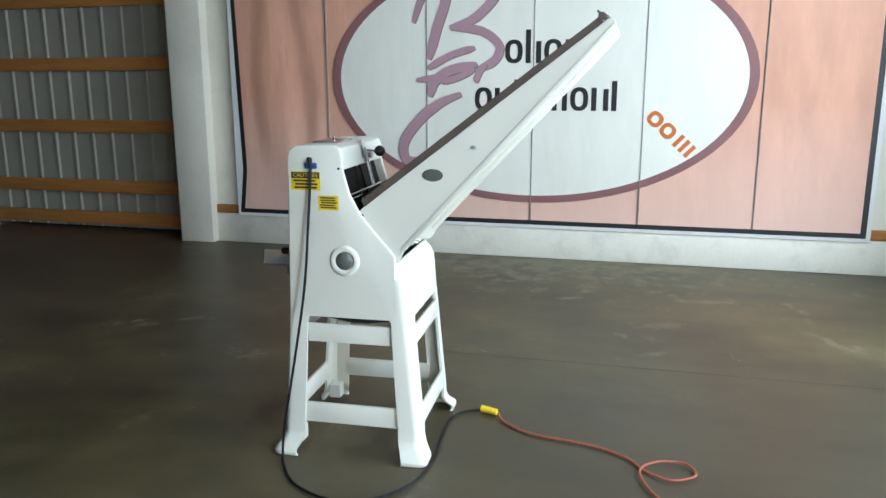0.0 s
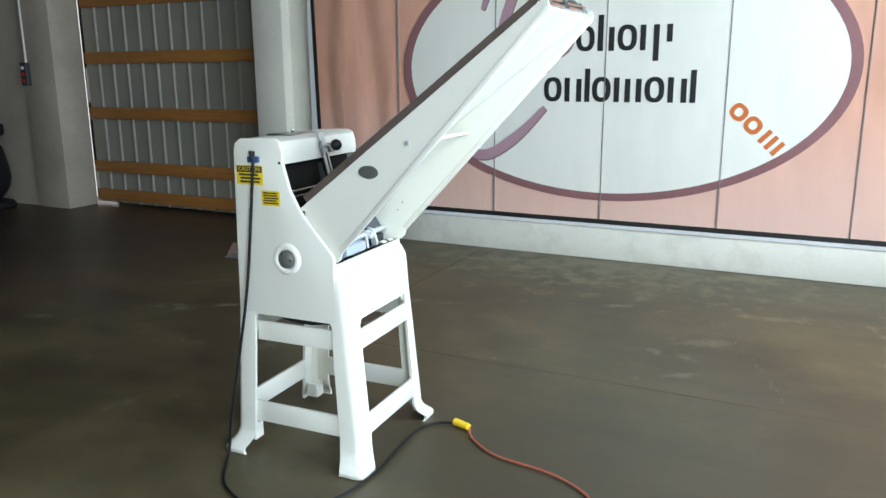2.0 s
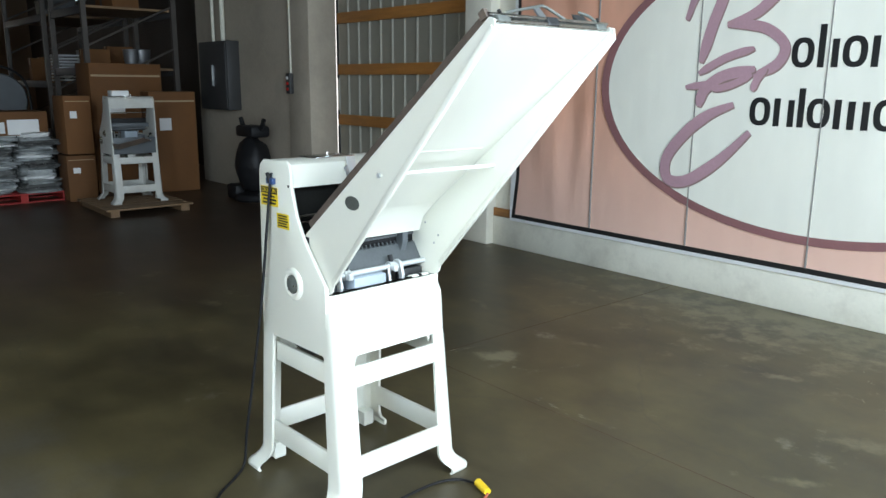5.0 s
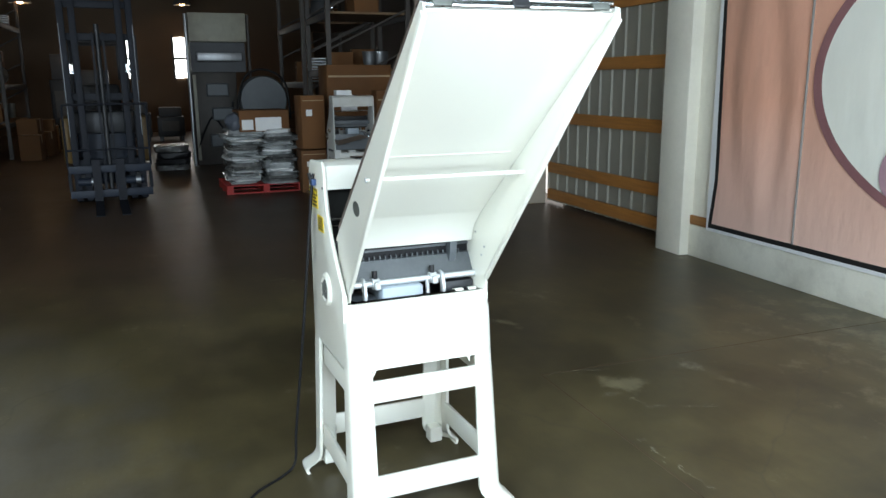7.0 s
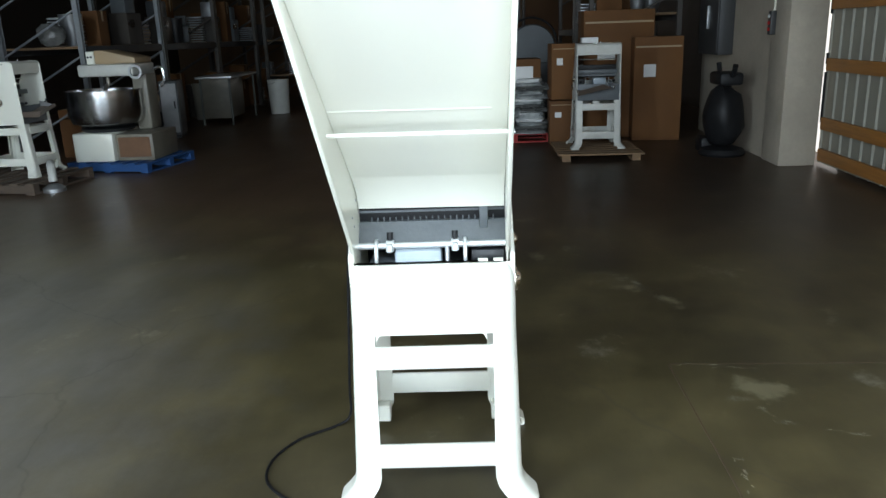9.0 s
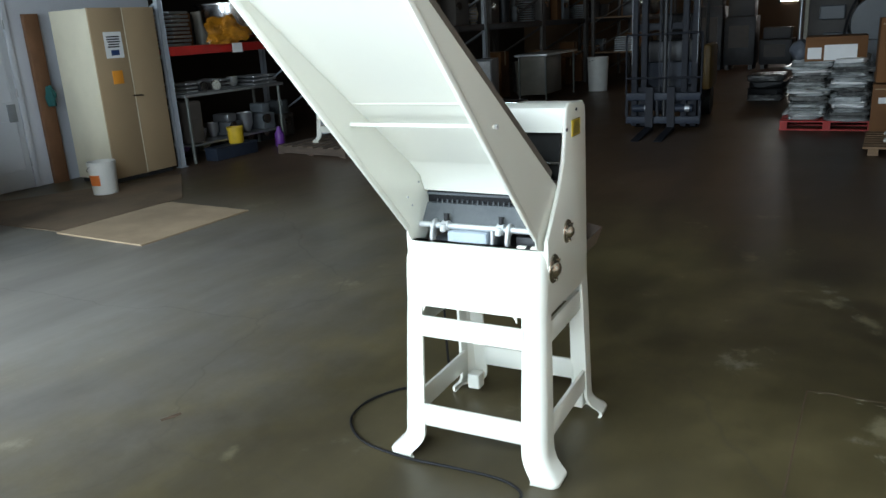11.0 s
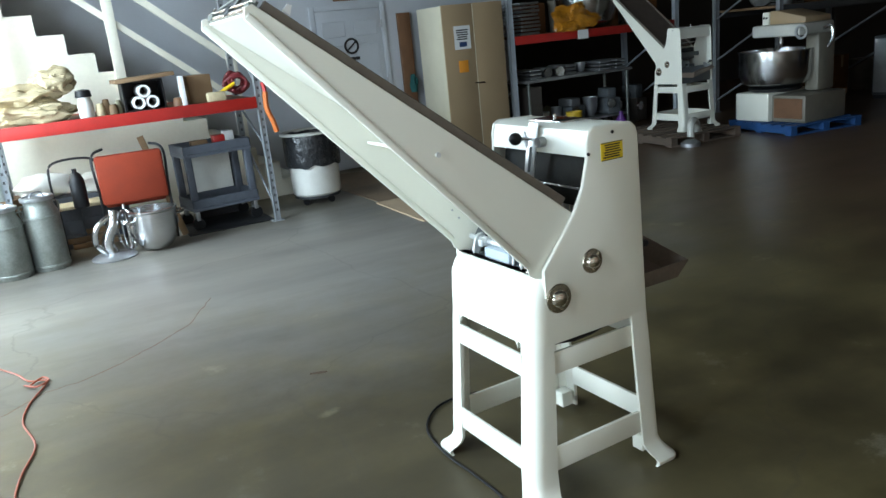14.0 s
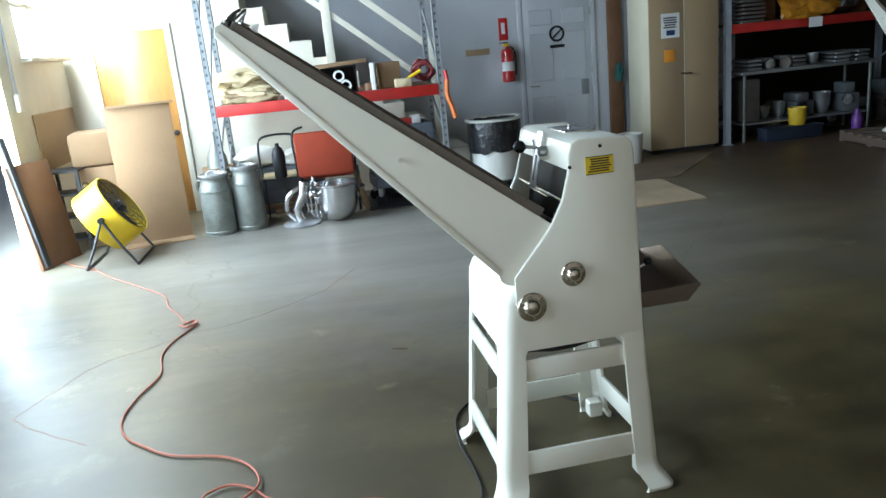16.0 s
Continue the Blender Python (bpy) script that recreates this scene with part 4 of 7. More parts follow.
        part("crank_arm", plate(arc + [(-0.118, 0.840), (-0.128, 0.795), (-0.150, 0.785), (-0.146, 0.825), (-0.152, 0.852), (-0.176, 0.860)], y0, y0 + 0.012, "y", 0.003, seg=1), STEEL_PALE, s, "pale curved crank arm")
    hs = part("drive_housing", box(-0.30, -0.128, 0.150, 0.306, 0.70, 0.862, 0.010), HOUSING, s, "blue-grey drive housing")
    part("housing_cover", box(-0.1285, -0.122, 0.182, 0.285, 0.76, 0.826, 0.003), MACHINE_GREY, hs, "grey cover plate")
    part("housing_foot", box(-0.30, -0.135, 0.060, 0.151, 0.70, 0.815, 0.008), MACHINE_GREY, s, "grey casting beside the housing")
    part("push_rod", rod((-0.142, 0.325, 0.872), (-0.125, 0.325, 0.76), 0.008), STEEL_DULL, s)
    part("roller_bracket", box(-0.20, -0.16, 0.405, 0.515, 0.76, 0.85, 0.004), DARK_STEEL, s, "dark bracket behind the roller")
    for y0, m_ in ((0.425, ENAMEL), (0.458, RUBBER), (0.476, ENAMEL)):
        part("roller", rod((-0.128, y0, 0.803), (-0.128, y0 + (0.032 if m_ != RUBBER else 0.017), 0.803), 0.028, seg=22), m_, s, "white roller" if m_ != RUBBER else "black drive belt")
    part("comb_end", plate([(-0.250, 0.92), (-0.200, 0.915), (-0.186, 0.955), (-0.186, 1.015), (-0.205, 1.03), (-0.250, 1.03)], 0.435, 0.462, "y", 0.002, seg=1), MACHINE_GREY, s, "grey comb end bracket")
    for y0 in (0.012, W - 0.067):
        part("foot_block", box(-0.572, -0.515, y0, y0 + 0.055, 0.030, 0.098, 0.004, seg=1), E_, s, "small cast block inside the rear foot")
    part("motor_bracket", box(-0.42, -0.36, 0.23, 0.33, 0.50, 0.605, 0.006), E_, s)
    part("underpan", plate([(-0.470, 0.606), (-0.470, 0.592), (-0.36, 0.585), (-0.30, 0.574), (-0.22, 0.572), (-0.16, 0.582), (-0.115, 0.586), (-0.115, 0.606)], 0.018, W - 0.018), RUBBER, s, "black sagging drip pan")
    # bearings on the side plates
    if main:
        part("bearing_ring", lathe([(0.030, -0.004), (0.062, -0.004), (0.062, 0.004), (0.054, 0.012), (0.044, 0.013), (0.036, 0.006), (0.030, 0.006)], 36, m=pose(-0.303, 0.0, 0.834, 90)), E_, s)
        cap = part("bearing_cap", lathe([(0.0, 0.004), (0.036, 0.004), (0.036, 0.008), (0.030, 0.012), (0.012, 0.018), (0.0, 0.018)], 30, m=pose(-0.303, -0.001, 0.834, 90)), HEAD_STEEL, s, "dull metal bearing cap")
        for a in range(3):
            part("cap_bolt", rod((-0.303 + 0.024 * math.cos(a * 2.1), -0.006, 0.834 + 0.024 * math.sin(a * 2.1)), (-0.303 + 0.024 * math.cos(a * 2.1), -0.018, 0.834 + 0.024 * math.sin(a * 2.1)), 0.005, seg=6), STEEL, cap)
    for cx, cz, r in ((-0.150, 0.752, 0.051), (-0.300, 0.846, 0.043)):
        cap = part("hub_cap", lathe([(0.0, 0.026), (r * 0.30, 0.025), (r * 0.52, 0.018), (r * 0.62, 0.008), (r * 0.95, 0.007), (r, 0.004), (r, 0.0), (0.0, 0.0)][::-1], 30, m=pose(cx, W - 0.001, cz, -90)),
                   CHROME, s, "polished dished hub cap")
        for a in range(3):
            t = a * 2.094 + 0.4
            part("cap_bolt", rod((cx + r * 0.8 * math.cos(t), W + 0.004, cz + r * 0.8 * math.sin(t)), (cx + r * 0.8 * math.cos(t), W + 0.013, cz + r * 0.8 * math.sin(t)), 0.005, seg=6), CHROME, cap)
    for cx, cz in ((-0.412, 1.263), (-0.306, 1.205), (-0.318, 1.20)):
        if cx != -0.318:
            part("hole_plug", rod((cx, W - 0.001, cz), (cx, W + 0.003, cz), 0.006, seg=14), RUBBER, s, "black hole plug")
    part("hole_plug", rod((-0.318, 0.001, 1.20), (-0.318, -0.002, 1.20), 0.005, seg=12), RUBBER, s, "black hole plug")
    # guide adjuster on the hood's front: slotted strap, black ball knob, steel nut
    if main:
        tilt_ = pose(-0.306, 0.270, 1.297, 0, -13, 8)
        arm = part("adjuster_strap", box(-0.003, 0.003, -0.023, 0.023, -0.20, 0.0, 0.0025, m=tilt_), STEEL_PALE, s, "slotted steel strap")
        part("strap_slot", box(0.003, 0.0042, -0.006, 0.006, -0.175, -0.085, m=tilt_), RUBBER, arm)
        part("stud", rod((-0.303, 0.270, 1.238), (-0.240, 0.262, 1.248), 0.006), STEEL, arm)
        part("ball_knob", lathe([(0.0, -0.023), (0.013, -0.019), (0.021, -0.009), (0.0235, 0.0), (0.021, 0.009), (0.013, 0.019), (0.0, 0.023)], 20, m=pose(-0.228, 0.260, 1.249)), RUBBER, arm, "black ball knob")
        part("clamp_nut", rod((-0.306, 0.318, 1.232), (-0.278, 0.318, 1.232), 0.018, seg=10), STEEL_DULL, arm)
        part("wing", plate([(-0.03, -0.008), (0.03, -0.008), (0.035, 0.008), (-0.035, 0.008)], -0.004, 0.004, "y", 0.003, m=pose(-0.285, 0.245, 1.232, 0, 70, 90)), STEEL_DULL, arm)
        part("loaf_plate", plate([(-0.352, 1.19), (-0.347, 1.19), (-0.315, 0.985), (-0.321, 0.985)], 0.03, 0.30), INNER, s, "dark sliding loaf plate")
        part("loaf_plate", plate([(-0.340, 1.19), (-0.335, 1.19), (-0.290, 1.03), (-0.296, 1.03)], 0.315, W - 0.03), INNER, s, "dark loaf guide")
        part("loaf_edge", rod((-0.318, 0.03, 1.06), (-0.318, 0.30, 1.06), 0.004), STEEL, s, "bright plate edge")
    part("guide_rod", rod((-0.29, 0.016, 1.09), (-0.29, W - 0.016, 1.09), 0.005), STEEL, s)
    # outfeed tray behind
    tm = pose(0, 0.310, 0.732, -13.2, 0, 0)
    tray = part("outfeed_tray", box(-0.721, -0.535, -0.175, 0.225, -0.003, 0.001, m=tm), TRAY, s, "dark steel outfeed tray")
    part("tray_side", plate([(-0.535, -0.002), (-0.535, 0.060), (-0.762, 0.063), (-0.767, 0.058), (-0.723, -0.003)], 0.221, 0.225, m=tm), TRAY, tray, "bronze-brown tray side")
    # paler steel on this side carries the light it reflects
    part("tray_side", plate([(-0.535, -0.002), (-0.535, 0.062), (-0.565, 0.062), (-0.722, 0.002), (-0.722, -0.003)], -0.175, -0.171, m=tm), STEEL_DULL, tray, "dull grey sloping tray side")
    lip = bm_new()
    pv = [lip.verts.new(tm @ Vector(p)) for p in ((-0.719, -0.171, 0.0), (-0.719, 0.221, 0.0), (-0.7635, 0.221, 0.061), (-0.7635, -0.075, 0.061), (-0.7235, -0.171, -0.003), (-0.7235, 0.221, -0.003), (-0.768, 0.221, 0.059), (-0.768, -0.075, 0.059))]
    for f in ((0, 1, 2, 3), (7, 6, 5, 4), (0, 4, 5, 1), (1, 5, 6, 2), (2, 6, 7, 3), (3, 7, 4, 0)):
        lip.faces.new([pv[i] for i in f])
    part("tray_lip", lip, TRAY, tray, "folded steel lip")
    part("tray_bracket", box(-0.590, -0.53, 0.085, 0.105, 0.745, 0.775, 0.004), STEEL, s, "steel tray bracket")
    part("tray_knob", lathe([(0.0, -0.016), (0.014, -0.012), (0.019, 0.0), (0.014, 0.012), (0.0, 0.016)], 16, m=pose(-0.598, 0.10, 0.842)), RUBBER, s, "black knob")
    part("knob_stem", rod((-0.598, 0.10, 0.835), (-0.53, 0.11, 0.80), 0.006), STEEL, s)
    part("tray_knob", lathe([(0.0, -0.014), (0.012, -0.010), (0.016, 0.0), (0.012, 0.010), (0.0, 0.014)], 16, m=pose(-0.588, 0.50, 0.835)), RUBBER, s, "black knob")
    part("knob_stem", rod((-0.588, 0.50, 0.83), (-0.53, 0.49, 0.80), 0.006), STEEL, s)
    if chute:
        c0, c1 = 0.020, 0.522
        ch = new("chute")
        ch.parent = s
        if main:
            ch.matrix_basis = pose(-0.10, 0.271, 0, 0, 0, -2.2) @ Matrix.Translation((0.10, -0.271, 0))
        side = [(-0.262, 1.014), CH_TOP[1], (0.716, 1.737), CH_BOT[1], CH_BOT[0], (-0.068, 0.846), (-0.086, 0.832), (-0.125, 0.824), (-0.180, 0.810), (-0.228, 0.860), (-0.262, 0.955)]
        for y0, y1, d in ((c0, c0 + 0.005, 1), (c1 - 0.005, c1, -1)):
            sd = part("chute_side", plate(side, y0, y1, "y", 0.0012, seg=1), E_, ch)
            # folded flange along the lower edge and a raised fold below the belt
            n = Vector((-(CH_BOT[1][1] - CH_BOT[0][1]), CH_BOT[1][0] - CH_BOT[0][0])).normalized()
            a, b = Vector(CH_BOT[0]), Vector(CH_BOT[1])
            part("flange", plate([tuple(a - n * 0.001), tuple(b - n * 0.001), tuple(b + n * 0.020), tuple(a + n * 0.020)], y0 - 0.004 if d > 0 else y1 - 0.009, y0 + 0.009 if d > 0 else y1 + 0.004, "y", 0.0035, seg=2), E_, sd, "rolled lower lip")
        a, b = Vector(CH_TOP[0]), Vector(CH_TOP[1])
        along = (b - a).normalized()
        up = Vector((-along.y, along.x))
        if up.y < 0:
            up = -up
        q = lambda t, h: tuple(a + along * ((b - a).length * t) + up * h)
        part("deck", plate([q(0.10, -0.012), q(0.985, -0.012), q(0.985, -0.018), q(0.10, -0.018)], c0 + 0.006, c1 - 0.006), E_, ch, "white deck under the belt")
        part("belt", plate([q(0.0, 0.004), q(0.99, 0.004), q(0.99, -0.011), q(0.0, -0.011)], c0 + 0.02, c1 - 0.02), BELT, ch, "brown conveyor belt")
        for y0 in (c0 + 0.006, c1 - 0.022):
            # one guide browner, one greyer: their difference in light is put into colour
            part("guide_rail", plate([q(0.0, 0.030), q(0.98, 0.026), q(0.98, -0.004), q(0.0, -0.004)], y0, y0 + 0.016, "y", 0.002, seg=1), BELT if y0 < 0.2 else GUIDE, ch, "dark brown side guide" if y0 < 0.2 else "grey-brown side guide")
        # crease and lower apron under the deck, cross rod
        part("under_fold", plate([q(0.452, -0.018), q(0.462, -0.018), q(0.460, -0.0195), q(0.454, -0.0195)], c0 + 0.006, c1 - 0.05), E_, ch)
        part("apron", plate([q(0.12, -0.019), q(0.10, -0.012), (-0.172, 1.058), (-0.196, 0.996), (-0.190, 0.994), (-0.164, 1.054)], c0 + 0.008, c1 - 0.008), E_, ch, "white folded apron")
        part("cross_rod", rod((0.225, c0 - 0.004, 1.290), (0.225, c1 + 0.004, 1.290), 0.0065), E_, ch, "white cross rod")
        for y0, d in ((c0 - 0.006, 1), (c1 + 0.006, -1)):
            part("rod_nut", rod((0.225, y0, 1.290), (0.225, y0 - d * 0.006, 1.290), 0.008, seg=6), STEEL_PALE, ch)
        if main:
            part("badge", lathe([(0.0, 0.0), (0.041, 0.0), (0.041, 0.002), (0.033, 0.003), (0.0, 0.0035)], 36, m=pose(0.062, c0 + 0.001, 1.181, 90, 0, 0) @ Matrix.Diagonal((1.0, 0.58, 1, 1))), HEAD_STEEL, ch, "small oval metal badge")
        for u, v in ((-0.05, 0.905), (-0.10, 0.955), (-0.155, 1.03), (-0.075, 0.99)):
            for y0, d in ((c0 + 0.005, 1), (c1 - 0.005, -1)):
                part("screw", rod((u, y0, v), (u, y0 + d * 0.003, v), 0.004, seg=8), STEEL_DULL, ch)
        # head of the chute: roller, brackets and a folded wire stop
        at = lambda t, h, y: (q(t, h)[0], y, q(t, h)[1])
        hd = part("head_strip", plate([q(0.984, -0.018), q(0.991, -0.018), q(0.991, -0.010), q(0.984, -0.010)], c0 + 0.006, c1 - 0.006, "y", 0.002, seg=1), E_, ch, "white head strip")
        for t_, h_, r_ in ((0.996, -0.006, 0.0065), (0.999, 0.010, 0.0055)):
            part("head_rod", rod(at(t_, h_, c0 + 0.004), at(t_, h_, c1 - 0.004), r_, seg=12), STEEL, hd, "bright steel cross rod")
        part("head_bar", plate([q(0.988, -0.008), q(0.993, -0.008), q(0.993, 0.014), q(0.988, 0.014)], c0 + 0.008, c1 - 0.008), HEAD_STEEL, hd, "flat steel cross bar")
        part("head_latch", plate([q(0.992, -0.012), q(1.004, -0.012), q(1.006, 0.014), q(0.992, 0.016)], 0.245, 0.290, "y", 0.003, seg=1), DARK_STEEL, hd, "dark steel latch")
        for y0, y1 in ((c0 + 0.030, c0 + 0.075), (c1 - 0.065, c1 - 0.020)):
            part("head_bracket", plate([q(0.985, -0.010), q(1.003, -0.013), q(1.006, 0.004), q(0.990, 0.018)], y0, y1, "y", 0.002, seg=1), HEAD_STEEL, hd)
            part("head_bolt", rod(at(0.996, -0.014, (y0 + y1) / 2), at(1.0, 0.026, (y0 + y1) / 2), 0.006, seg=10), STEEL, hd)
        part("wire_stop", tube([at(0.997, 0.008, c0 + 0.045), at(0.994, 0.030, c0 + 0.10), at(0.989, 0.064, c0 + 0.235), at(0.989, 0.068, c0 + 0.265), at(0.993, 0.044, c0 + 0.29), at(0.999, 0.010, c0 + 0.315)], 0.0042, 8), HEAD_STEEL, hd, "dark bent wire stop")
        part("strap_stop", plate([q(0.990, 0.010), q(0.994, 0.010), q(0.988, 0.062), q(0.984, 0.062)], c0 + 0.218, c0 + 0.246), STEEL_DULL, hd, "flat grey strap")
        part("wire_stop", tube([at(0.999, 0.010, c1 - 0.050), at(0.994, 0.040, c1 - 0.060), at(0.985, 0.062, c1 - 0.085)], 0.0045, 8), HEAD_STEEL, hd, "bent wire stop")
        part("wedge", plate([q(0.985, 0.012), q(1.0, 0.012), q(0.992, 0.045)], c1 - 0.135, c1 - 0.085), DARK_STEEL, hd, "dark wedge tab")
        part("corner_cap", plate([q(0.975, 0.008), q(0.996, 0.004), q(0.998, 0.030), q(0.978, 0.032)], c0 - 0.001, c0 + 0.014), BELT, hd)
        part("head_tab", plate([q(0.915, 0.03), q(0.935, 0.03), q(0.932, 0.052), q(0.922, 0.056)], c1 - 0.018, c1 - 0.012), PAPER, hd, "white tab")
    return s


main = slicer("white enamelled bread slicer with an inclined chute, on bare floor", (0, 0, 0), YAWS)


def bars(x0, x1, z0, z1, y, rows, parent, d=-1, seed=1):
    """Lines of unreadable print as plain bars."""
    rnd = random.Random(seed)
    for r in range(rows):
        zt = z1 - (z1 - z0) * (r + 0.2) / rows
        zb = z1 - (z1 - z0) * (r + 0.75) / rows
        a = x0 + (x1 - x0) * rnd.uniform(0.0, 0.12)
        b = x1 - (x1 - x0) * rnd.uniform(0.0, 0.15)
        part("print_bar", box(a, b, min(y, y + d * 0.0008), max(y, y + d * 0.0008), zb, zt), INK, parent)


lab = part("warning_label", box(-0.516, -0.395, -0.0015, 0.0005, 1.113, 1.186), LABEL_YELLOW, main, "yellow and black warning label")
part("label_head", box(-0.513, -0.398, -0.0028, -0.0016, 1.160, 1.184), INK, lab, "black label heading")
part("heading_word", letters("CAUTION", 0.0225, pose(-0.4555, -0.0032, 1.172, 90)), LABEL_YELLOW, lab, "yellow heading word")
bars(-0.508, -0.402, 1.117, 1.157, -0.0016, 3, lab)
lab = part("rating_label", box(-0.405, -0.322, -0.0015, 0.0005, 1.036, 1.093), LABEL_YELLOW, main, "small yellow label")
bars(-0.399, -0.328, 1.041, 1.089, -0.0016, 5, lab, seed=3)
lab = part("rating_label", box(-0.455, -0.360, 0.5445, 0.547, 1.172, 1.231), LABEL_YELLOW, main, "small yellow label")
for z0, z1 in ((1.172, 1.1745), (1.2285, 1.231)):
    part("label_border", box(-0.455, -0.360, 0.5471, 0.5476, z0, z1), INK, lab)
bars(-0.448, -0.367, 1.178, 1.226, 0.5472, 6, lab, 1, seed=5)
part("power_inlet", box(-0.452, -0.405, -0.016, 0.0, 1.199, 1.222, 0.003), BLUE_PLASTIC, main, "dark blue cord clamp")
part("inlet_plug", rod((-0.428, -0.012, 1.205), (-0.432, -0.02, 1.243), 0.007), RUBBER, main)

# cables
cord = [(-0.43, -0.022, 1.24), (-0.428, -0.03, 1.20), (-0.436, -0.05, 1.0), (-0.455, -0.075, 0.72), (-0.50, -0.10, 0.42), (-0.54, -0.12, 0.18), (-0.555, -0.13, 0.04), (-0.52, -0.19, 0.008),
        (-0.42, -0.31, 0.008), (-0.26, -0.38, 0.008), (-0.10, -0.35, 0.008), (0.02, -0.20, 0.008), (0.05, 0.02, 0.008), (0.035, 0.22, 0.008), (0.03, 0.40, 0.008), (0.07, 0.50, 0.008), (0.155, 0.525, 0.014)]
tagged(obj("power_cord", tube(cord, 0.0056), RUBBER_CORD), "black power cord lying in a loop on the floor", "cord")
tagged(obj("cord_plug", rod((0.15, 0.527, 0.020), (0.225, 0.508, 0.018), 0.017, 0.015, 14), YELLOW), "yellow plug joining the two cords", "plug")
ext = [(0.235, 0.50, 0.018), (0.27, 0.44, 0.008), (0.42, 0.34, 0.008), (0.66, 0.30, 0.008), (0.82, 0.22, 0.008), (0.90, 0.12, 0.008), (1.00, 0.07, 0.010), (1.09, 0.13, 0.012), (1.05, 0.22, 0.012), (0.94, 0.20, 0.014),
       (0.875, 0.10, 0.018), (0.93, -0.06, 0.012), (1.06, -0.18, 0.008), (1.28, -0.26, 0.008), (1.42, -0.38, 0.008), (1.54, -0.52, 0.008), (1.60, -0.72, 0.008), (1.58, -0.95, 0.008), (1.52, -1.22, 0.008), (1.57, -1.52, 0.008), (1.54, -1.75, 0.008), (1.45, -2.02, 0.008),
       (1.54, -2.10, 0.008), (1.60, -2.26, 0.008), (1.71, -2.48, 0.008), (1.80, -2.78, 0.008), (2.06, -3.14, 0.008), (2.40, -3.58, 0.008), (2.62, -3.92, 0.008), (2.86, -4.16, 0.008), (3.02, -4.45, 0.008), (3.05, -4.9, 0.008)]
tagged(obj("extension_cord", tube(ext, 0.0052), ORANGE_CORD), "faded orange extension cord snaking across the floor", "cord")
tagged(obj("cord_knot", tube([(1.53, -2.02, 0.012), (1.47, -2.08, 0.016), (1.44, -2.0, 0.02), (1.50, -1.95, 0.018), (1.56, -2.03, 0.014)], 0.006), ORANGE_CORD), "small tangle of the orange extension cord", "cord")

# ---- south side: doors, stairs, shelf, clutter ----
SY = -7.2
pd = tagged(new("door_panelled"), "closed blue-white six-panel door", "door", "", "structure")
part("frame", box(-3.20, -3.135, SY, SY + 0.03, 0.0, 2.12, 0.004), WALL_GREY, pd)
part("frame", box(-2.215, -2.15, SY, SY + 0.03, 0.0, 2.12, 0.004), WALL_GREY, pd)
part("frame", box(-3.135, -2.215, SY, SY + 0.03, 2.06, 2.12, 0.004), WALL_GREY, pd)
part("leaf", box(-3.130, -2.220, SY + 0.002, SY + 0.022, 0.012, 2.055, 0.003), WALL_GREY, pd)
for cx in (-2.90, -2.45):
    for z0, z1 in ((0.22, 0.80), (1.0, 1.62), (1.72, 1.92)):
        part("panel", box(cx - 0.16, cx + 0.16, SY + 0.016, SY + 0.030, z0, z1, 0.011, seg=1), WALL_GREY, pd)
part("lever", rod((-2.28, SY + 0.02, 0.95), (-2.28, SY + 0.07, 0.95), 0.012), STEEL_DULL, pd)
part("lever", rod((-2.28, SY + 0.065, 0.95), (-2.39, SY + 0.065, 0.95), 0.009), STEEL_DULL, pd)
for z in (0.3, 1.1, 1.85):
    part("hinge", rod((-3.132, SY + 0.03, z - 0.05), (-3.132, SY + 0.03, z + 0.05), 0.010), STEEL_DULL, pd)
part("vent", box(-3.08, -2.98, SY + 0.022, SY + 0.033, 0.78, 0.98, 0.003), RACK_GREY, pd)
nosmoke = tagged(new("no_smoking_sign"), "black no-smoking pictogram stuck on the door", "sign")
bm = lathe([(0.075, 0.0), (0.105, 0.0), (0.105, 0.002), (0.075, 0.002), (0.075, 0.0)], 32, m=pose(-2.67, SY + 0.032, 1.60, -90))
part("ring", bm, INK, nosmoke)
part("slash", box(-0.085, 0.085, 0, 0.0025, -0.011, 0.011, m=pose(-2.67, SY + 0.0318, 1.60, 0, 40, 0)), INK, nosmoke)
part("bar", box(-2.77, -2.57, SY + 0.031, SY + 0.0335, 1.42, 1.46), INK, nosmoke)
exit_sign = thing("exit_sign", "dark red plate sign above the panelled door", "sign")
part("plate", box(-2.92, -2.50, SY, SY + 0.012, 2.17, 2.36, 0.003), BROWN, exit_sign)
part("word", letters("EXIT", 0.13, pose(-2.71, SY + 0.0135, 2.265, 90, 0, 180)), PAPER, exit_sign, "white lettering")
fx = thing("fire_extinguisher", "red fire extinguisher on a wall bracket", "fire extinguisher", (-1.97, SY, 1.05))
part("cylinder", lathe([(0.0, 0.0), (0.070, 0.0), (0.082, 0.012), (0.082, 0.36), (0.065, 0.41), (0.022, 0.43), (0.022, 0.45), (0.0, 0.45)], 24, m=pose(0, 0.11, 0)), RED, fx)
part("band", lathe([(0.0835, 0.14), (0.0845, 0.14), (0.0845, 0.26), (0.0835, 0.26)], 24, m=pose(0, 0.11, 0)), PAPER, fx, "white label band")
part("valve", box(-0.02, 0.05, 0.085, 0.135, 0.45, 0.49, 0.006), YELLOW, fx)
part("handle", box(-0.012, 0.10, 0.10, 0.12, 0.492, 0.505, 0.003), DARK_STEEL, fx)
part("hose", tube([(-0.03, 0.12, 0.45), (-0.09, 0.13, 0.38), (-0.10, 0.13, 0.2), (-0.095, 0.12, 0.08)], 0.011), RUBBER, fx)
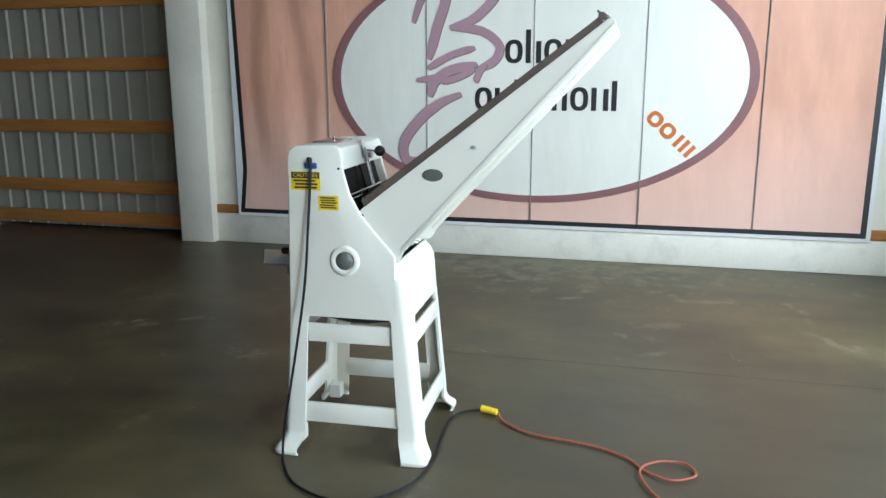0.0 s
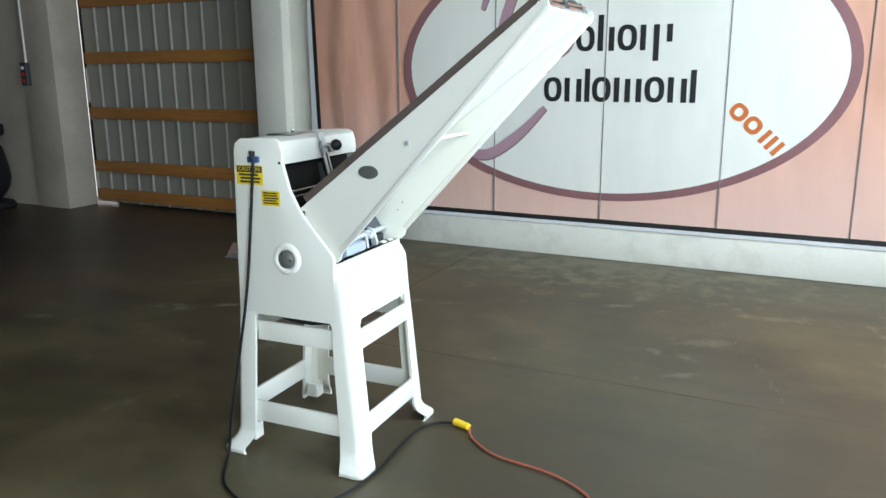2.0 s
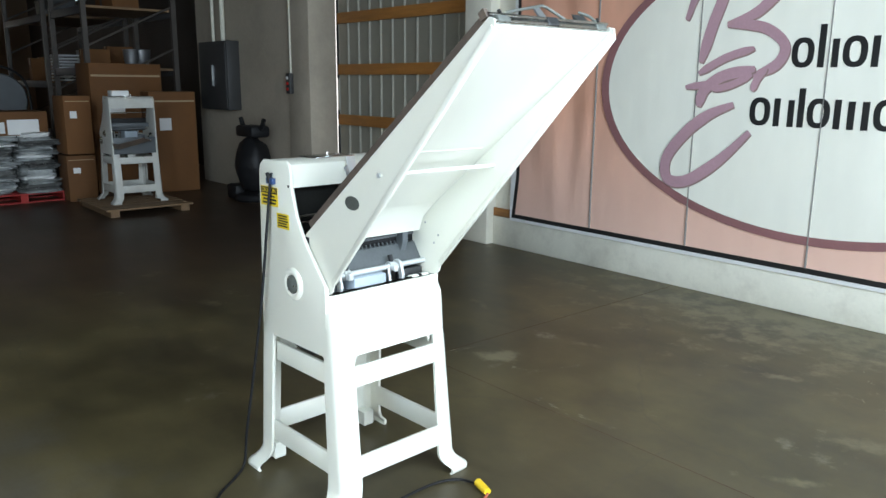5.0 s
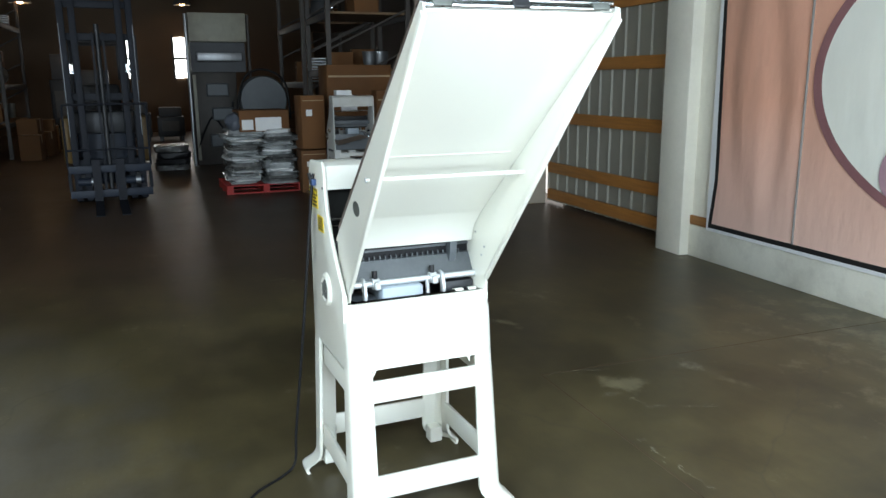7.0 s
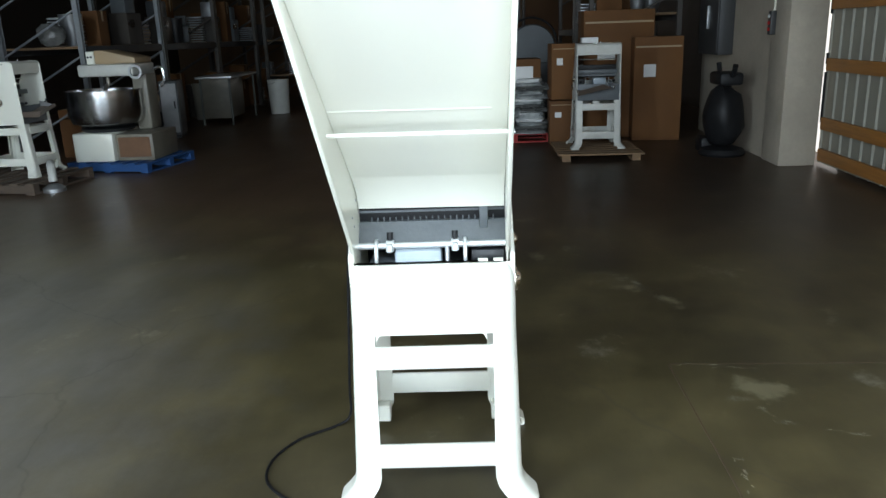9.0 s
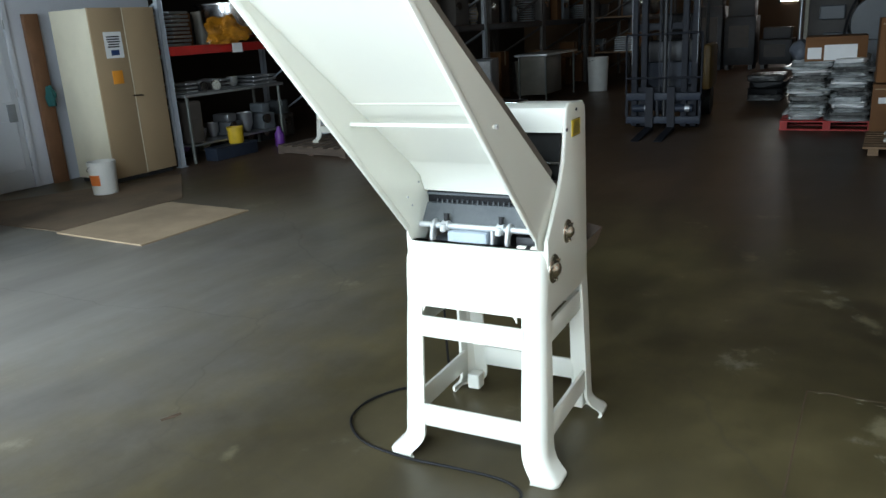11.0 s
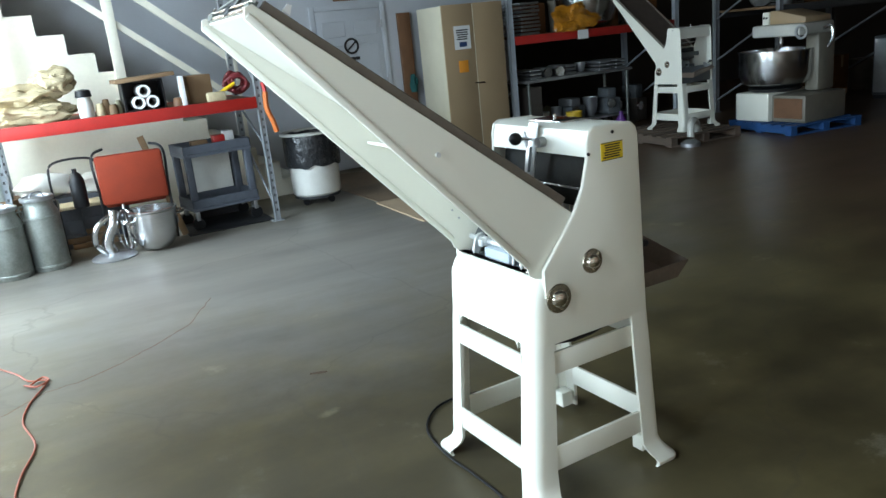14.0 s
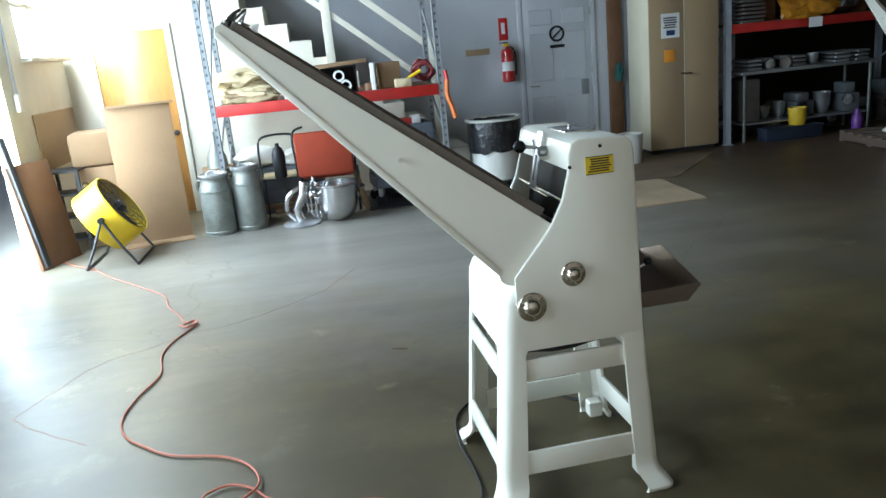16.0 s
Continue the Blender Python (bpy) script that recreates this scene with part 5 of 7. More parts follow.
part("bracket", box(-0.05, 0.05, 0.0, 0.03, 0.05, 0.42, 0.003), RED, fx)
fs = thing("extinguisher_sign", "narrow red and white fire extinguisher sign", "sign")
part("plate", box(-2.02, -1.90, SY, SY + 0.004, 1.58, 1.86, 0.001), RED, fs)
part("arrow", plate([(-1.985, 1.66), (-1.935, 1.66), (-1.935, 1.80), (-1.985, 1.80)], SY + 0.004, SY + 0.006), PAPER, fs, "white panel")
tagged(obj("tan_wall_plate", box(-1.76, -1.44, SY, SY + 0.006, 1.42, 1.50, 0.002), TAN), "small tan plate on the grey wall", "plate")

# two-door cabinet and the board beside it
cab = thing("cabinet", "tall two-door tan cabinet with cream sides", "cabinet")
part("body", box(-4.45, -3.55, -6.93, -6.275, 0.05, 1.97, 0.004), CREAM, cab, "cream cabinet carcass")
part("plinth", box(-4.42, -3.58, -6.90, -6.30, 0.0, 0.05), DARK_STEEL, cab)
for x0, x1 in ((-3.998, -3.548), (-4.452, -4.004)):
    dr = part("door", box(x0, x1, -6.273, -6.25, 0.055, 1.975, 0.004), TAN, cab, "tan cabinet door")
part("edge_strip", box(-4.0035, -3.9985, -6.26, -6.246, 0.055, 1.97), CREAM, cab)
part("handle", rod((-4.05, -6.25, 0.98), (-4.05, -6.20, 0.98), 0.011), STEEL, cab)
part("handle", rod((-3.93, -6.205, 0.985), (-4.08, -6.205, 0.975), 0.009), STEEL, cab)
note = thing("paper_notice", "white paper notice taped to the cabinet door", "notice")
part("sheet", box(-3.94, -3.70, -6.249, -6.2475, 1.42, 1.71), PAPER, note)
bars(-3.91, -3.73, 1.53, 1.67, -6.2473, 5, note, 1, 4)
part("photo", box(-3.88, -3.77, -6.2473, -6.2465, 1.45, 1.51), BLUE_PLASTIC, note)
tagged(obj("orange_tag", box(-3.875, -3.735, -6.249, -6.243, 1.13, 1.28, 0.003), ORANGE_TAG), "orange tag stuck on the cabinet door", "tag")
tagged(obj("leaning_board", box(-3.54, -3.36, -7.18, -7.12, 0.0, 1.96, 0.004), BROWN), "dark brown board standing against the wall", "board")


def bucket(name, label, loc, r, h, mat, patch=None):
    b = thing(name, label, "bucket", loc)
    part("body", lathe([(0.0, 0.006), (r * 0.82, 0.006), (r * 0.84, 0.0), (r * 0.86, 0.006), (r * 0.97, h - 0.03), (r, h - 0.03), (r, h), (r * 0.93, h), (r * 0.80, 0.02), (0.0, 0.02)], 28), mat, b)
    part("bail", tube([(r * 1.0, 0, h - 0.04), (r * 0.7, -r * 0.85, h - 0.10), (0, -r * 1.08, h - 0.13), (-r * 0.7, -r * 0.85, h - 0.10), (-r, 0, h - 0.04)], 0.003, 6), STEEL, b)
    if patch:
        bm = bm_new()
        rows = [[bm.verts.new((q * r * math.cos(a), q * r * math.sin(a), h * z)) for a in (-0.35, -0.1, 0.15, 0.4, 0.65)] for q, z in ((0.905, 0.30), (0.925, 0.40), (0.945, 0.52), (0.955, 0.62))]
        for a, c in zip(rows, rows[1:]):
            for k in range(4):
                bm.faces.new((a[k], a[k + 1], c[k + 1], c[k]))
        part("patch", bm, patch, b, "orange printed patch")
    return b


bucket("white_bucket", "white plastic bucket with an orange print", (-3.13, -5.90, 0), 0.15, 0.36, PLASTIC_WHITE, PRINT_ORANGE)
bucket("white_bin", "tall white plastic bin standing by the racks", (-14.4, -4.05, 0), 0.235, 0.72, PLASTIC_WHITE)
bucket("yellow_bucket", "small yellow bucket standing on a crate under the rack", (-5.55, -6.27, 0.175), 0.115, 0.22, OCHRE_BRIGHT)
tagged(obj("plywood_sheet", plate([(-1.72, -3.62), (-2.95, -3.62), (-2.98, -4.74), (-1.75, -4.76)], 0.0, 0.014, "z", 0.002, seg=1), PLYWOOD), "worn plywood sheet lying on the floor", "mat")
tagged(obj("brown_mat", plate([(-1.80, -4.80), (-3.2, -4.78), (-4.2, -5.9), (-3.6, -6.15), (-2.2, -6.9), (-1.75, -6.9)], 0.0, 0.006, "z"), MAT_BROWN), "dark brown floor mat before the door", "mat")

# waste drum on a dolly
dr = thing("waste_drum", "white waste drum with a black liner on a dolly", "waste bin", (-1.37, -5.47, 0))
part("drum", lathe([(0.0, 0.10), (0.24, 0.10), (0.26, 0.12), (0.275, 0.60), (0.28, 0.72), (0.27, 0.73), (0.26, 0.60), (0.24, 0.14), (0.0, 0.14)], 32), PLASTIC_WHITE, dr)
bm = bm_new()
rings = []
for z, r in ((0.42, 0.292), (0.50, 0.296), (0.60, 0.300), (0.70, 0.302), (0.755, 0.300), (0.765, 0.285), (0.66, 0.262)):
    rings.append([bm.verts.new(((r + 0.010 * noise.noise((math.cos(k * 0.131) * 3, math.sin(k * 0.131) * 3, z * 5))) * math.cos(2 * math.pi * k / 48), (r + 0.010 * noise.noise((k * 0.7, z * 6, 1))) * math.sin(2 * math.pi * k / 48),
                               z + (0.05 * noise.noise((k * 0.35, 0, 2)) if z < 0.45 else 0))) for k in range(48)])
for a, c in zip(rings, rings[1:]):
    for k in range(48):
        bm.faces.new((a[k], a[(k + 1) % 48], c[(k + 1) % 48], c[k]))
part("liner", bm, BAG_BLACK, dr, "black plastic liner")
part("rim", lathe([(0.285, 0.752), (0.318, 0.755), (0.322, 0.775), (0.300, 0.785), (0.285, 0.775), (0.285, 0.752)], 36), PLASTIC_WHITE, dr, "white rim")
part("dolly", lathe([(0.0, 0.075), (0.25, 0.075), (0.25, 0.10), (0.0, 0.10)], 24), DARK_STEEL, dr)
for k in range(4):
    a = k * math.pi / 2 + 0.5
    part("caster", rod((0.19 * math.cos(a), 0.19 * math.sin(a) - 0.012, 0.036), (0.19 * math.cos(a), 0.19 * math.sin(a) + 0.012, 0.036), 0.036, seg=16), RUBBER, dr)

# red-beamed shelf
rack = thing("shelf_rack", "galvanised shelf rack with red beams", "rack")


def upright(x, y, z1, parent, mat=RACK_GREY, w=0.05, holes=True):
    bm = box(x - w / 2, x + w / 2, y - 0.035, y - 0.030, 0, z1)
    box(x - w / 2, x - w / 2 + 0.004, y - 0.035, y + 0.035, 0, z1, bm=bm)
    box(x + w / 2 - 0.004, x + w / 2, y - 0.035, y + 0.035, 0, z1, bm=bm)
    box(x - w / 2, x + w / 2, y + 0.026, y + 0.030, 0, z1, bm=bm)
    p = part("post", bm, mat, parent)
    part("foot_plate", box(x - 0.06, x + 0.06, y - 0.05, y + 0.05, 0, 0.008), mat, p)
    if holes:
        first = part("slot", box(x - 0.009, x + 0.009, y + 0.0301, y + 0.0312, 0.1, 0.125), RACK_DARK, p)
        z = 0.075
        while z + 0.125 < min(z1, 2.6):
            o = new("slot", first.data)
            o.parent = p
            o.matrix_basis = pose(0, 0, z)
            z += 0.075
    return p


for x in (-0.74, 1.53):
    for y in (-4.93, -5.83):
        upright(x, y, 3.2, rack)
    for z0, z1 in ((0.15, 0.75), (0.75, 1.15), (1.35, 2.0), (2.0, 2.7)):
        part("brace", rod((x, -4.96, z0), (x, -5.80, z1), 0.012, seg=8), RACK_GREY, rack)
for y in (-4.92, -5.84):
    part("beam", box(-0.71, 1.50, y - 0.02, y + 0.025, 1.125, 1.235, 0.006), RED_BEAM, rack, "red steel shelf beam")
part("shelf", box(-0.70, 1.49, -5.81, -4.95, 1.205, 1.228), TIMBER, rack, "board shelf")
strap = thing("orange_strap", "bright orange strap hanging on the rack post", "strap")
part("band", tube([(-0.80, -4.88, 1.27), (-0.79, -4.87, 1.12), (-0.83, -4.86, 0.98), (-0.85, -4.86, 0.88)], 0.026, 6), PRINT_ORANGE, strap)
part("handle", tube([(-0.79, -4.89, 1.36), (-0.80, -4.88, 1.27)], 0.02, 6), RED, strap)


def lump(cx, cy, cz, sx, sy, sz, seed, bm=None, rough=0.22, sub=3, boxy=1.0):
    """A soft irregular bundle."""
    b = bmesh.new()
    bmesh.ops.create_icosphere(b, subdivisions=sub, radius=1.0)
    for v in b.verts:
        if boxy < 1:
            v.co = [math.copysign(abs(a) ** boxy, a) for a in v.co]
        k = 1 + rough * noise.noise(v.co * 1.7 + Vector((seed * 7.1, seed, 0))) + rough * 0.4 * noise.noise(v.co * 5 + Vector((seed, 0, 3)))
        c = v.co * k
        c.z = max(c.z, -0.85)
        v.co = (c.x * sx, c.y * sy, c.z * sz)
    return join(bm or bmesh.new(), b, Matrix.Translation((cx, cy, cz)))


tagged(obj("teal_cloth", lump(-3.47, -7.07, 1.02, 0.05, 0.07, 0.13, 61, rough=0.4), TEAL), "teal cloth hanging between the board and the cabinet", "cloth")
ST = 1.228
for i, (cx, cy, cz, sx, sy, sz) in enumerate(((1.15, -5.15, ST + 0.085, 0.30, 0.19, 0.10), (1.22, -5.18, ST + 0.24, 0.27, 0.18, 0.10), (0.98, -5.2, ST + 0.33, 0.17, 0.15, 0.12), (1.33, -5.5, ST + 0.12, 0.20, 0.2, 0.14))):
    tagged(obj("cloth_sack", lump(cx, cy, cz, sx, sy, sz, i + 1, rough=0.40, sub=4), SACK), "crumpled cream cloth sack on the shelf", "sack", "sacks on the shelf")
jug = thing("white_jug", "white jug with a black lid on the shelf", "jug", (0.77, -5.05, ST))
part("body", lathe([(0, 0), (0.06, 0), (0.065, 0.01), (0.065, 0.13), (0.05, 0.17), (0.05, 0.18), (0, 0.18)], 20), PLASTIC_WHITE, jug)
part("lid", lathe([(0, 0.18), (0.066, 0.18), (0.07, 0.19), (0.06, 0.24), (0, 0.25)], 20), RUBBER, jug, "black lid")
for i, (cx, r, h, m) in enumerate(((0.655, 0.04, 0.11, SACK), (0.60, 0.035, 0.14, CARDBOARD), (0.545, 0.04, 0.09, TIMBER), (0.495, 0.03, 0.12, OLIVE), (-0.02, 0.05, 0.08, BROWN))):
    tagged(obj("small_part", lathe([(0, 0), (r, 0), (r, h * 0.6), (r * 0.7, h), (0, h)], 14, m=pose(cx, -5.05 - 0.03 * (i % 2), ST)), m), "small loose machine part lying on the shelf", "part", "small parts on the shelf")
crate = thing("black_crate", "open black crate holding white pipes", "crate", (0.27, -5.14, ST))
bm = box(-0.18, 0.18, -0.15, -0.14, 0, 0.27)
box(-0.18, -0.165, -0.15, 0.12, 0, 0.27, bm=bm), box(0.165, 0.18, -0.15, 0.12, 0, 0.27, bm=bm), box(-0.18, 0.18, -0.15, 0.12, 0.255, 0.27, bm=bm), box(-0.18, 0.18, -0.15, 0.12, 0, 0.012, bm=bm)
part("shell", bm, RUBBER, crate)
for px, pz in ((-0.06, 0.075), (0.06, 0.075), (0.0, 0.175)):
    part("pipe", lathe([(0.038, -0.13), (0.056, -0.13), (0.056, 0.16), (0.038, 0.16), (0.038, -0.13)], 20, m=pose(px, 0, pz, -90)), PAPER, crate, "white plastic pipe")
cbx = thing("flattened_carton", "flattened pale carton on top of the shelf goods", "carton")
part("sheet", box(-0.02, 0.50, -5.42, -4.98, 0, 0.035, 0.003, m=pose(0, 0, ST + 0.285, 0, 3, 0)), CARDBOARD, cbx)
tagged(obj("cardboard_box", box(-0.36, -0.14, -5.5, -5.1, ST, ST + 0.26, 0.004), CARDBOARD), "brown cardboard box on the shelf", "box", "boxes")
tagged(obj("white_binder", box(-0.09, -0.05, -5.10, -4.98, ST, ST + 0.27, 0.004), PAPER), "white binder standing on the shelf", "binder")
tool = thing("yellow_hand_tool", "pale yellow hand tool lying on the shelf", "tool", (-0.36, -5.03, ST))
part("body", box(-0.10, 0.08, -0.04, 0.04, 0.0, 0.09, 0.02), SACK, tool)
part("grip", rod((-0.06, 0, 0.08), (-0.20, 0, 0.15), 0.018), YELLOW, tool)
hose = thing("red_hose_coil", "tangled dark red hose heaped at the end of the shelf", "hose")
rnd = random.Random(8)
for k in range(4):
    part("coil", tube([(-0.60 + rnd.uniform(0.06, 0.13) * math.cos(a * 0.9 + k), -5.06 - 0.04 * k + rnd.uniform(-0.03, 0.03), ST + 0.13 + rnd.uniform(0.05, 0.10) * math.sin(a * 0.9 + k) + 0.01 * k) for a in range(9)], 0.017, 8), DEEP_RED, hose)

# stairs behind the shelf
stairs = tagged(new("stairs"), "white painted timber stairs rising along the wall", "stairs", "", "structure")
for k in range(12):
    x0, z = -1.45 + 0.245 * k, 0.2 * (k + 1)
    part("step", box(x0, x0 + 0.275, -7.15, -6.21, z - 0.04, z, 0.004), WALL_WHITE, stairs)
    part("riser", box(x0 + 0.005, x0 + 0.025, -7.15, -6.215, z - 0.2, z - 0.041), WALL_WHITE, stairs)
skirt = [(-1.45, 0.0), (-1.45, 0.16)]
for k in range(12):
    x0, z = -1.45 + 0.245 * k, 0.2 * (k + 1)
    skirt += [(x0, z), (x0 + 0.245, z)]
skirt += [(1.545, 2.36), (1.545, 0.0)]
part("skirt", plate(skirt, -6.24, -6.205), WALL_WHITE, stairs, "white closed stair side")
for h, r in ((1.02, 0.045), (0.58, 0.04)):
    a, b = (-0.85, 0.569 + h), (1.6, 2.57 + h)
    part("rail", plate([(a[0], a[1] - r), (b[0], b[1] - r), (b[0], b[1] + r), (a[0], a[1] + r)], -6.20, -6.16), WALL_WHITE, stairs, "white timber handrail")
for px in (-0.84, 0.31, 1.5):
    zb = 0.2 * (int((px + 1.45) / 0.245) + 1)
    part("newel", box(px - 0.05, px + 0.05, -6.2045, -6.13, zb - 0.2, zb + 1.1, 0.004), WALL_WHITE, stairs)

# wooden door at the corner
wd = tagged(new("door_wooden"), "closed varnished wooden door in a white frame", "door", "", "structure")
part("leaf", box(2.09, 2.86, -6.2, -6.175, 0.015, 2.06, 0.003), WOODDOOR, wd)
part("frame", box(2.02, 2.085, -6.2, -6.165, 0.0, 2.13, 0.004), WALL_WHITE, wd)
part("frame", box(2.865, 2.93, -6.2, -6.165, 0.0, 2.13, 0.004), WALL_WHITE, wd)
part("frame", box(2.085, 2.865, -6.2, -6.165, 2.065, 2.13, 0.004), WALL_WHITE, wd)
part("knob", lathe([(0, 0), (0.03, 0), (0.03, 0.006), (0.012, 0.012), (0.012, 0.035), (0.028, 0.045), (0.024, 0.065), (0, 0.07)], 18, m=pose(2.14, -6.175, 0.93, -90)), DARK_STEEL, wd)
structure("baseboard", box(1.56, 2.02, -6.2, -6.185, 0.0, 0.09, 0.003), WALL_WHITE, "white skirting board", "baseboard")

# window and sill in the east wall
win = tagged(new("window_east"), "bright small window with a white sill", "window", "", "structure")
part("sill", box(3.10, 3.2, -6.15, -5.0, 1.82, 1.86, 0.004), WALL_WHITE, win)
for y in (-6.1, -5.6, -5.09):
    part("mullion", box(3.24, 3.28, y, y + 0.04, 1.86, 2.85), WALL_WHITE, win)
part("mullion", box(3.24, 3.28, -6.1, -5.05, 2.34, 2.38), WALL_WHITE, win)
part("pane", box(3.30, 3.306, -6.1, -5.05, 1.86, 2.85), SKY_GLOW, win, "pane filled with daylight")
tagged(obj("tan_wall_board", box(3.19, 3.2, -6.15, -4.95, 0.78, 1.33, 0.002), TAN), "tan board fixed to the white wall", "board")
# folded carton sheets and box
cs = thing("carton_sheet", "tall folded cardboard sheet standing on edge", "carton", (2.21, -4.80, 0), 12)
part("face", box(-0.30, 0.30, -0.012, 0.012, 0, 1.33, 0.002, m=pose(0, 0, 0, 4, 0, 0)), CARDBOARD, cs)
part("fold", box(-0.34, 0.28, -0.02, 0.05, 1.325, 1.345, m=pose(0, 0, 0, 4, 0, 0)), CARDBOARD, cs)
part("flap", box(-0.31, 0.33, 0.01, 0.20, 0.0, 0.012), CARDBOARD, cs)
bx_ = thing("tall_carton", "pale tall cardboard box with rounded top flaps", "carton", (2.74, -5.12, 0), 8)
part("body", box(-0.22, 0.22, -0.2, 0.2, 0, 0.78, 0.006), CARDBOARD, bx_)
part("top", box(-0.22, 0.22, -0.2, 0.2, 0.785, 1.12, 0.05), CARDBOARD, bx_, "pale upper box")

# grey funnel behind the cans, pale sacks under the shelf, shelf bracket on the east wall
fn = thing("funnel", "grey metal funnel standing upside down behind the milk cans", "funnel", (1.60, -5.12, 0.62))
part("cone", lathe([(0.10, 0.0), (0.105, 0.0), (0.10, 0.10), (0.05, 0.22), (0.018, 0.30), (0.014, 0.36), (0.010, 0.36), (0.012, 0.30), (0.045, 0.21), (0.095, 0.09)], 24), MILK, fn)
fb = thing("cardboard_box", "brown cardboard box standing under the shelf", "box", (1.60, -5.13, 0), 8, "boxes")
part("body", box(-0.16, 0.16, -0.15, 0.15, 0, 0.62, 0.008), CARDBOARD, fb)
for i, (cx, cy, cz, sx, sy, sz) in enumerate(((1.22, -5.62, 0.62, 0.26, 0.16, 0.13), (0.80, -5.66, 0.58, 0.24, 0.15, 0.11))):
    tagged(obj("white_sack", lump(cx, cy, cz, sx, sy, sz, 50 + i, rough=0.3, sub=3), PLASTIC_WHITE), "slumped white plastic sack on a crate under the shelf", "sack", "sacks under the shelf")
    g = thing("grey_crate", "grey plastic crate under the shelf", "crate", (cx, cy, 0), 4 * i, "crates under the shelf")
    part("body", box(-0.24, 0.24, -0.15, 0.15, 0, 0.50, 0.012), CART_BLUE, g)
    for z in (0.12, 0.26, 0.40):
        part("rib", box(-0.245, 0.245, 0.148, 0.158, z, z + 0.02, 0.003, seg=1), CART_BLUE, g)
pb = thing("wall_switch_box", "small white switch box on the wall", "switch", (3.19, -4.66, 0))
part("box", box(-0.03, 0.01, -0.05, 0.05, 1.38, 1.54, 0.006), PLASTIC_WHITE, pb)
part("conduit", rod((-0.01, 0, 1.54), (-0.01, 0, 3.4), 0.012, seg=10), RACK_GREY, pb, "grey conduit")

# yellow drum fan, tilted upwards on a stand
fan = thing("drum_fan", "yellow drum fan tilted on a black stand", "fan", (2.47, -4.22, 0.43), 0, "", 0.9)
tilt = Vector((-0.83, 0.0, 0.55)).to_track_quat("Z", "Y").to_matrix().to_4x4()
part("drum", lathe([(0.315, -0.15), (0.335, -0.155), (0.335, 0.15), (0.325, 0.16), (0.312, 0.15), (0.312, -0.15), (0.315, -0.15)], 40, m=tilt), YELLOW, fan, "yellow sheet metal drum")
grille = bm_new()
for r in (0.06, 0.11, 0.16, 0.21, 0.26, 0.305):
    lathe([(r - 0.003, 0.152), (r + 0.003, 0.152), (r + 0.003, 0.157), (r - 0.003, 0.157), (r - 0.003, 0.152)], 36, grille, tilt)
for k in range(12):
    a = k * math.pi / 6
    rod(tilt @ Vector((0.05 * math.cos(a), 0.05 * math.sin(a), 0.155)), tilt @ Vector((0.318 * math.cos(a), 0.318 * math.sin(a), 0.155)), 0.003, seg=6, bm=grille)
part("rear_guard", lathe([(0, -0.145), (0.31, -0.145), (0.31, -0.135), (0, -0.135)], 32, m=tilt), DARK_STEEL, fan, "dark rear guard")
part("grille", grille, DARK_STEEL, fan, "black wire grille")
part("hub", lathe([(0, 0.10), (0.06, 0.10), (0.07, 0.13), (0.05, 0.165), (0, 0.168)], 24, m=tilt), DARK_STEEL, fan)
for k in range(4):
    a = k * math.pi / 2
    part("blade", plate([(0.05, -0.03), (0.28, -0.10), (0.30, 0.06), (0.05, 0.04)], 0.02, 0.028, "z", m=tilt @ pose(0, 0, 0.05, 18, 0, math.degrees(a))), DARK_STEEL, fan, "dark fan blade")
part("motor", lathe([(0, -0.10), (0.07, -0.10), (0.08, -0.06), (0.08, 0.06), (0, 0.08)], 20, m=tilt), DARK_STEEL, fan)
side = tilt @ Vector((1, 0, 0))
for d in (1, -1):
    c = Vector((0, 0, 0)) + side * 0.35 * d
    part("pivot", rod(c - side * 0.02 * d, c + side * 0.03 * d, 0.03, seg=12), RUBBER, fan)
    for f in (0.22, -0.26):
        part("stand_leg", tube([tuple(c), tuple(c + Vector((-side.y * f * 0.5, side.x * f * 0.5, -0.25))), tuple(Vector((c.x - side.y * f, c.y + side.x * f, -0.465)))], 0.013, 8), DARK_STEEL, fan)
for f in (0.22, -0.26):
    p0, p1 = side * 0.35, -side * 0.35
    off = Vector((-side.y * f, side.x * f, 0))
    part("stand_bar", rod((p0.x + off.x, p0.y + off.y, -0.463), (p1.x + off.x, p1.y + off.y, -0.463), 0.013, seg=10), DARK_STEEL, fan)
part("grip", tube([tuple(tilt @ Vector((0.10, 0.337, 0.02))), tuple(tilt @ Vector((0.06, 0.375, 0.02))), tuple(tilt @ Vector((-0.06, 0.375, 0.02))), tuple(tilt @ Vector((-0.10, 0.337, 0.02)))], 0.01, 8), RUBBER, fan)

# dark panel and crate beside the open door
lp = thing("sheet_of_hardboard", "dark brown panel leaning beside the open door", "panel", (3.05, -4.28, 0), -20)
part("sheet", box(-0.02, 0.02, -0.35, 0.18, 0.0, 0.95, 0.003, m=pose(0, 0, 0, 0, 9, 0)), BROWN, lp)
part("stile", box(-0.05, -0.02, 0.10, 0.16, 0.02, 1.2, 0.003, m=pose(0, 0, 0, 0, 9, 0)), DARK_STEEL, lp)
rk = thing("black_stand", "small black open shelf stand by the wall", "stand", (2.98, -4.86, 0))
for sx in (-0.14, 0.14):
    for sy in (-0.15, 0.15):
        part("leg", box(sx - 0.014, sx + 0.014, sy - 0.014, sy + 0.014, 0, 0.80), RUBBER, rk)
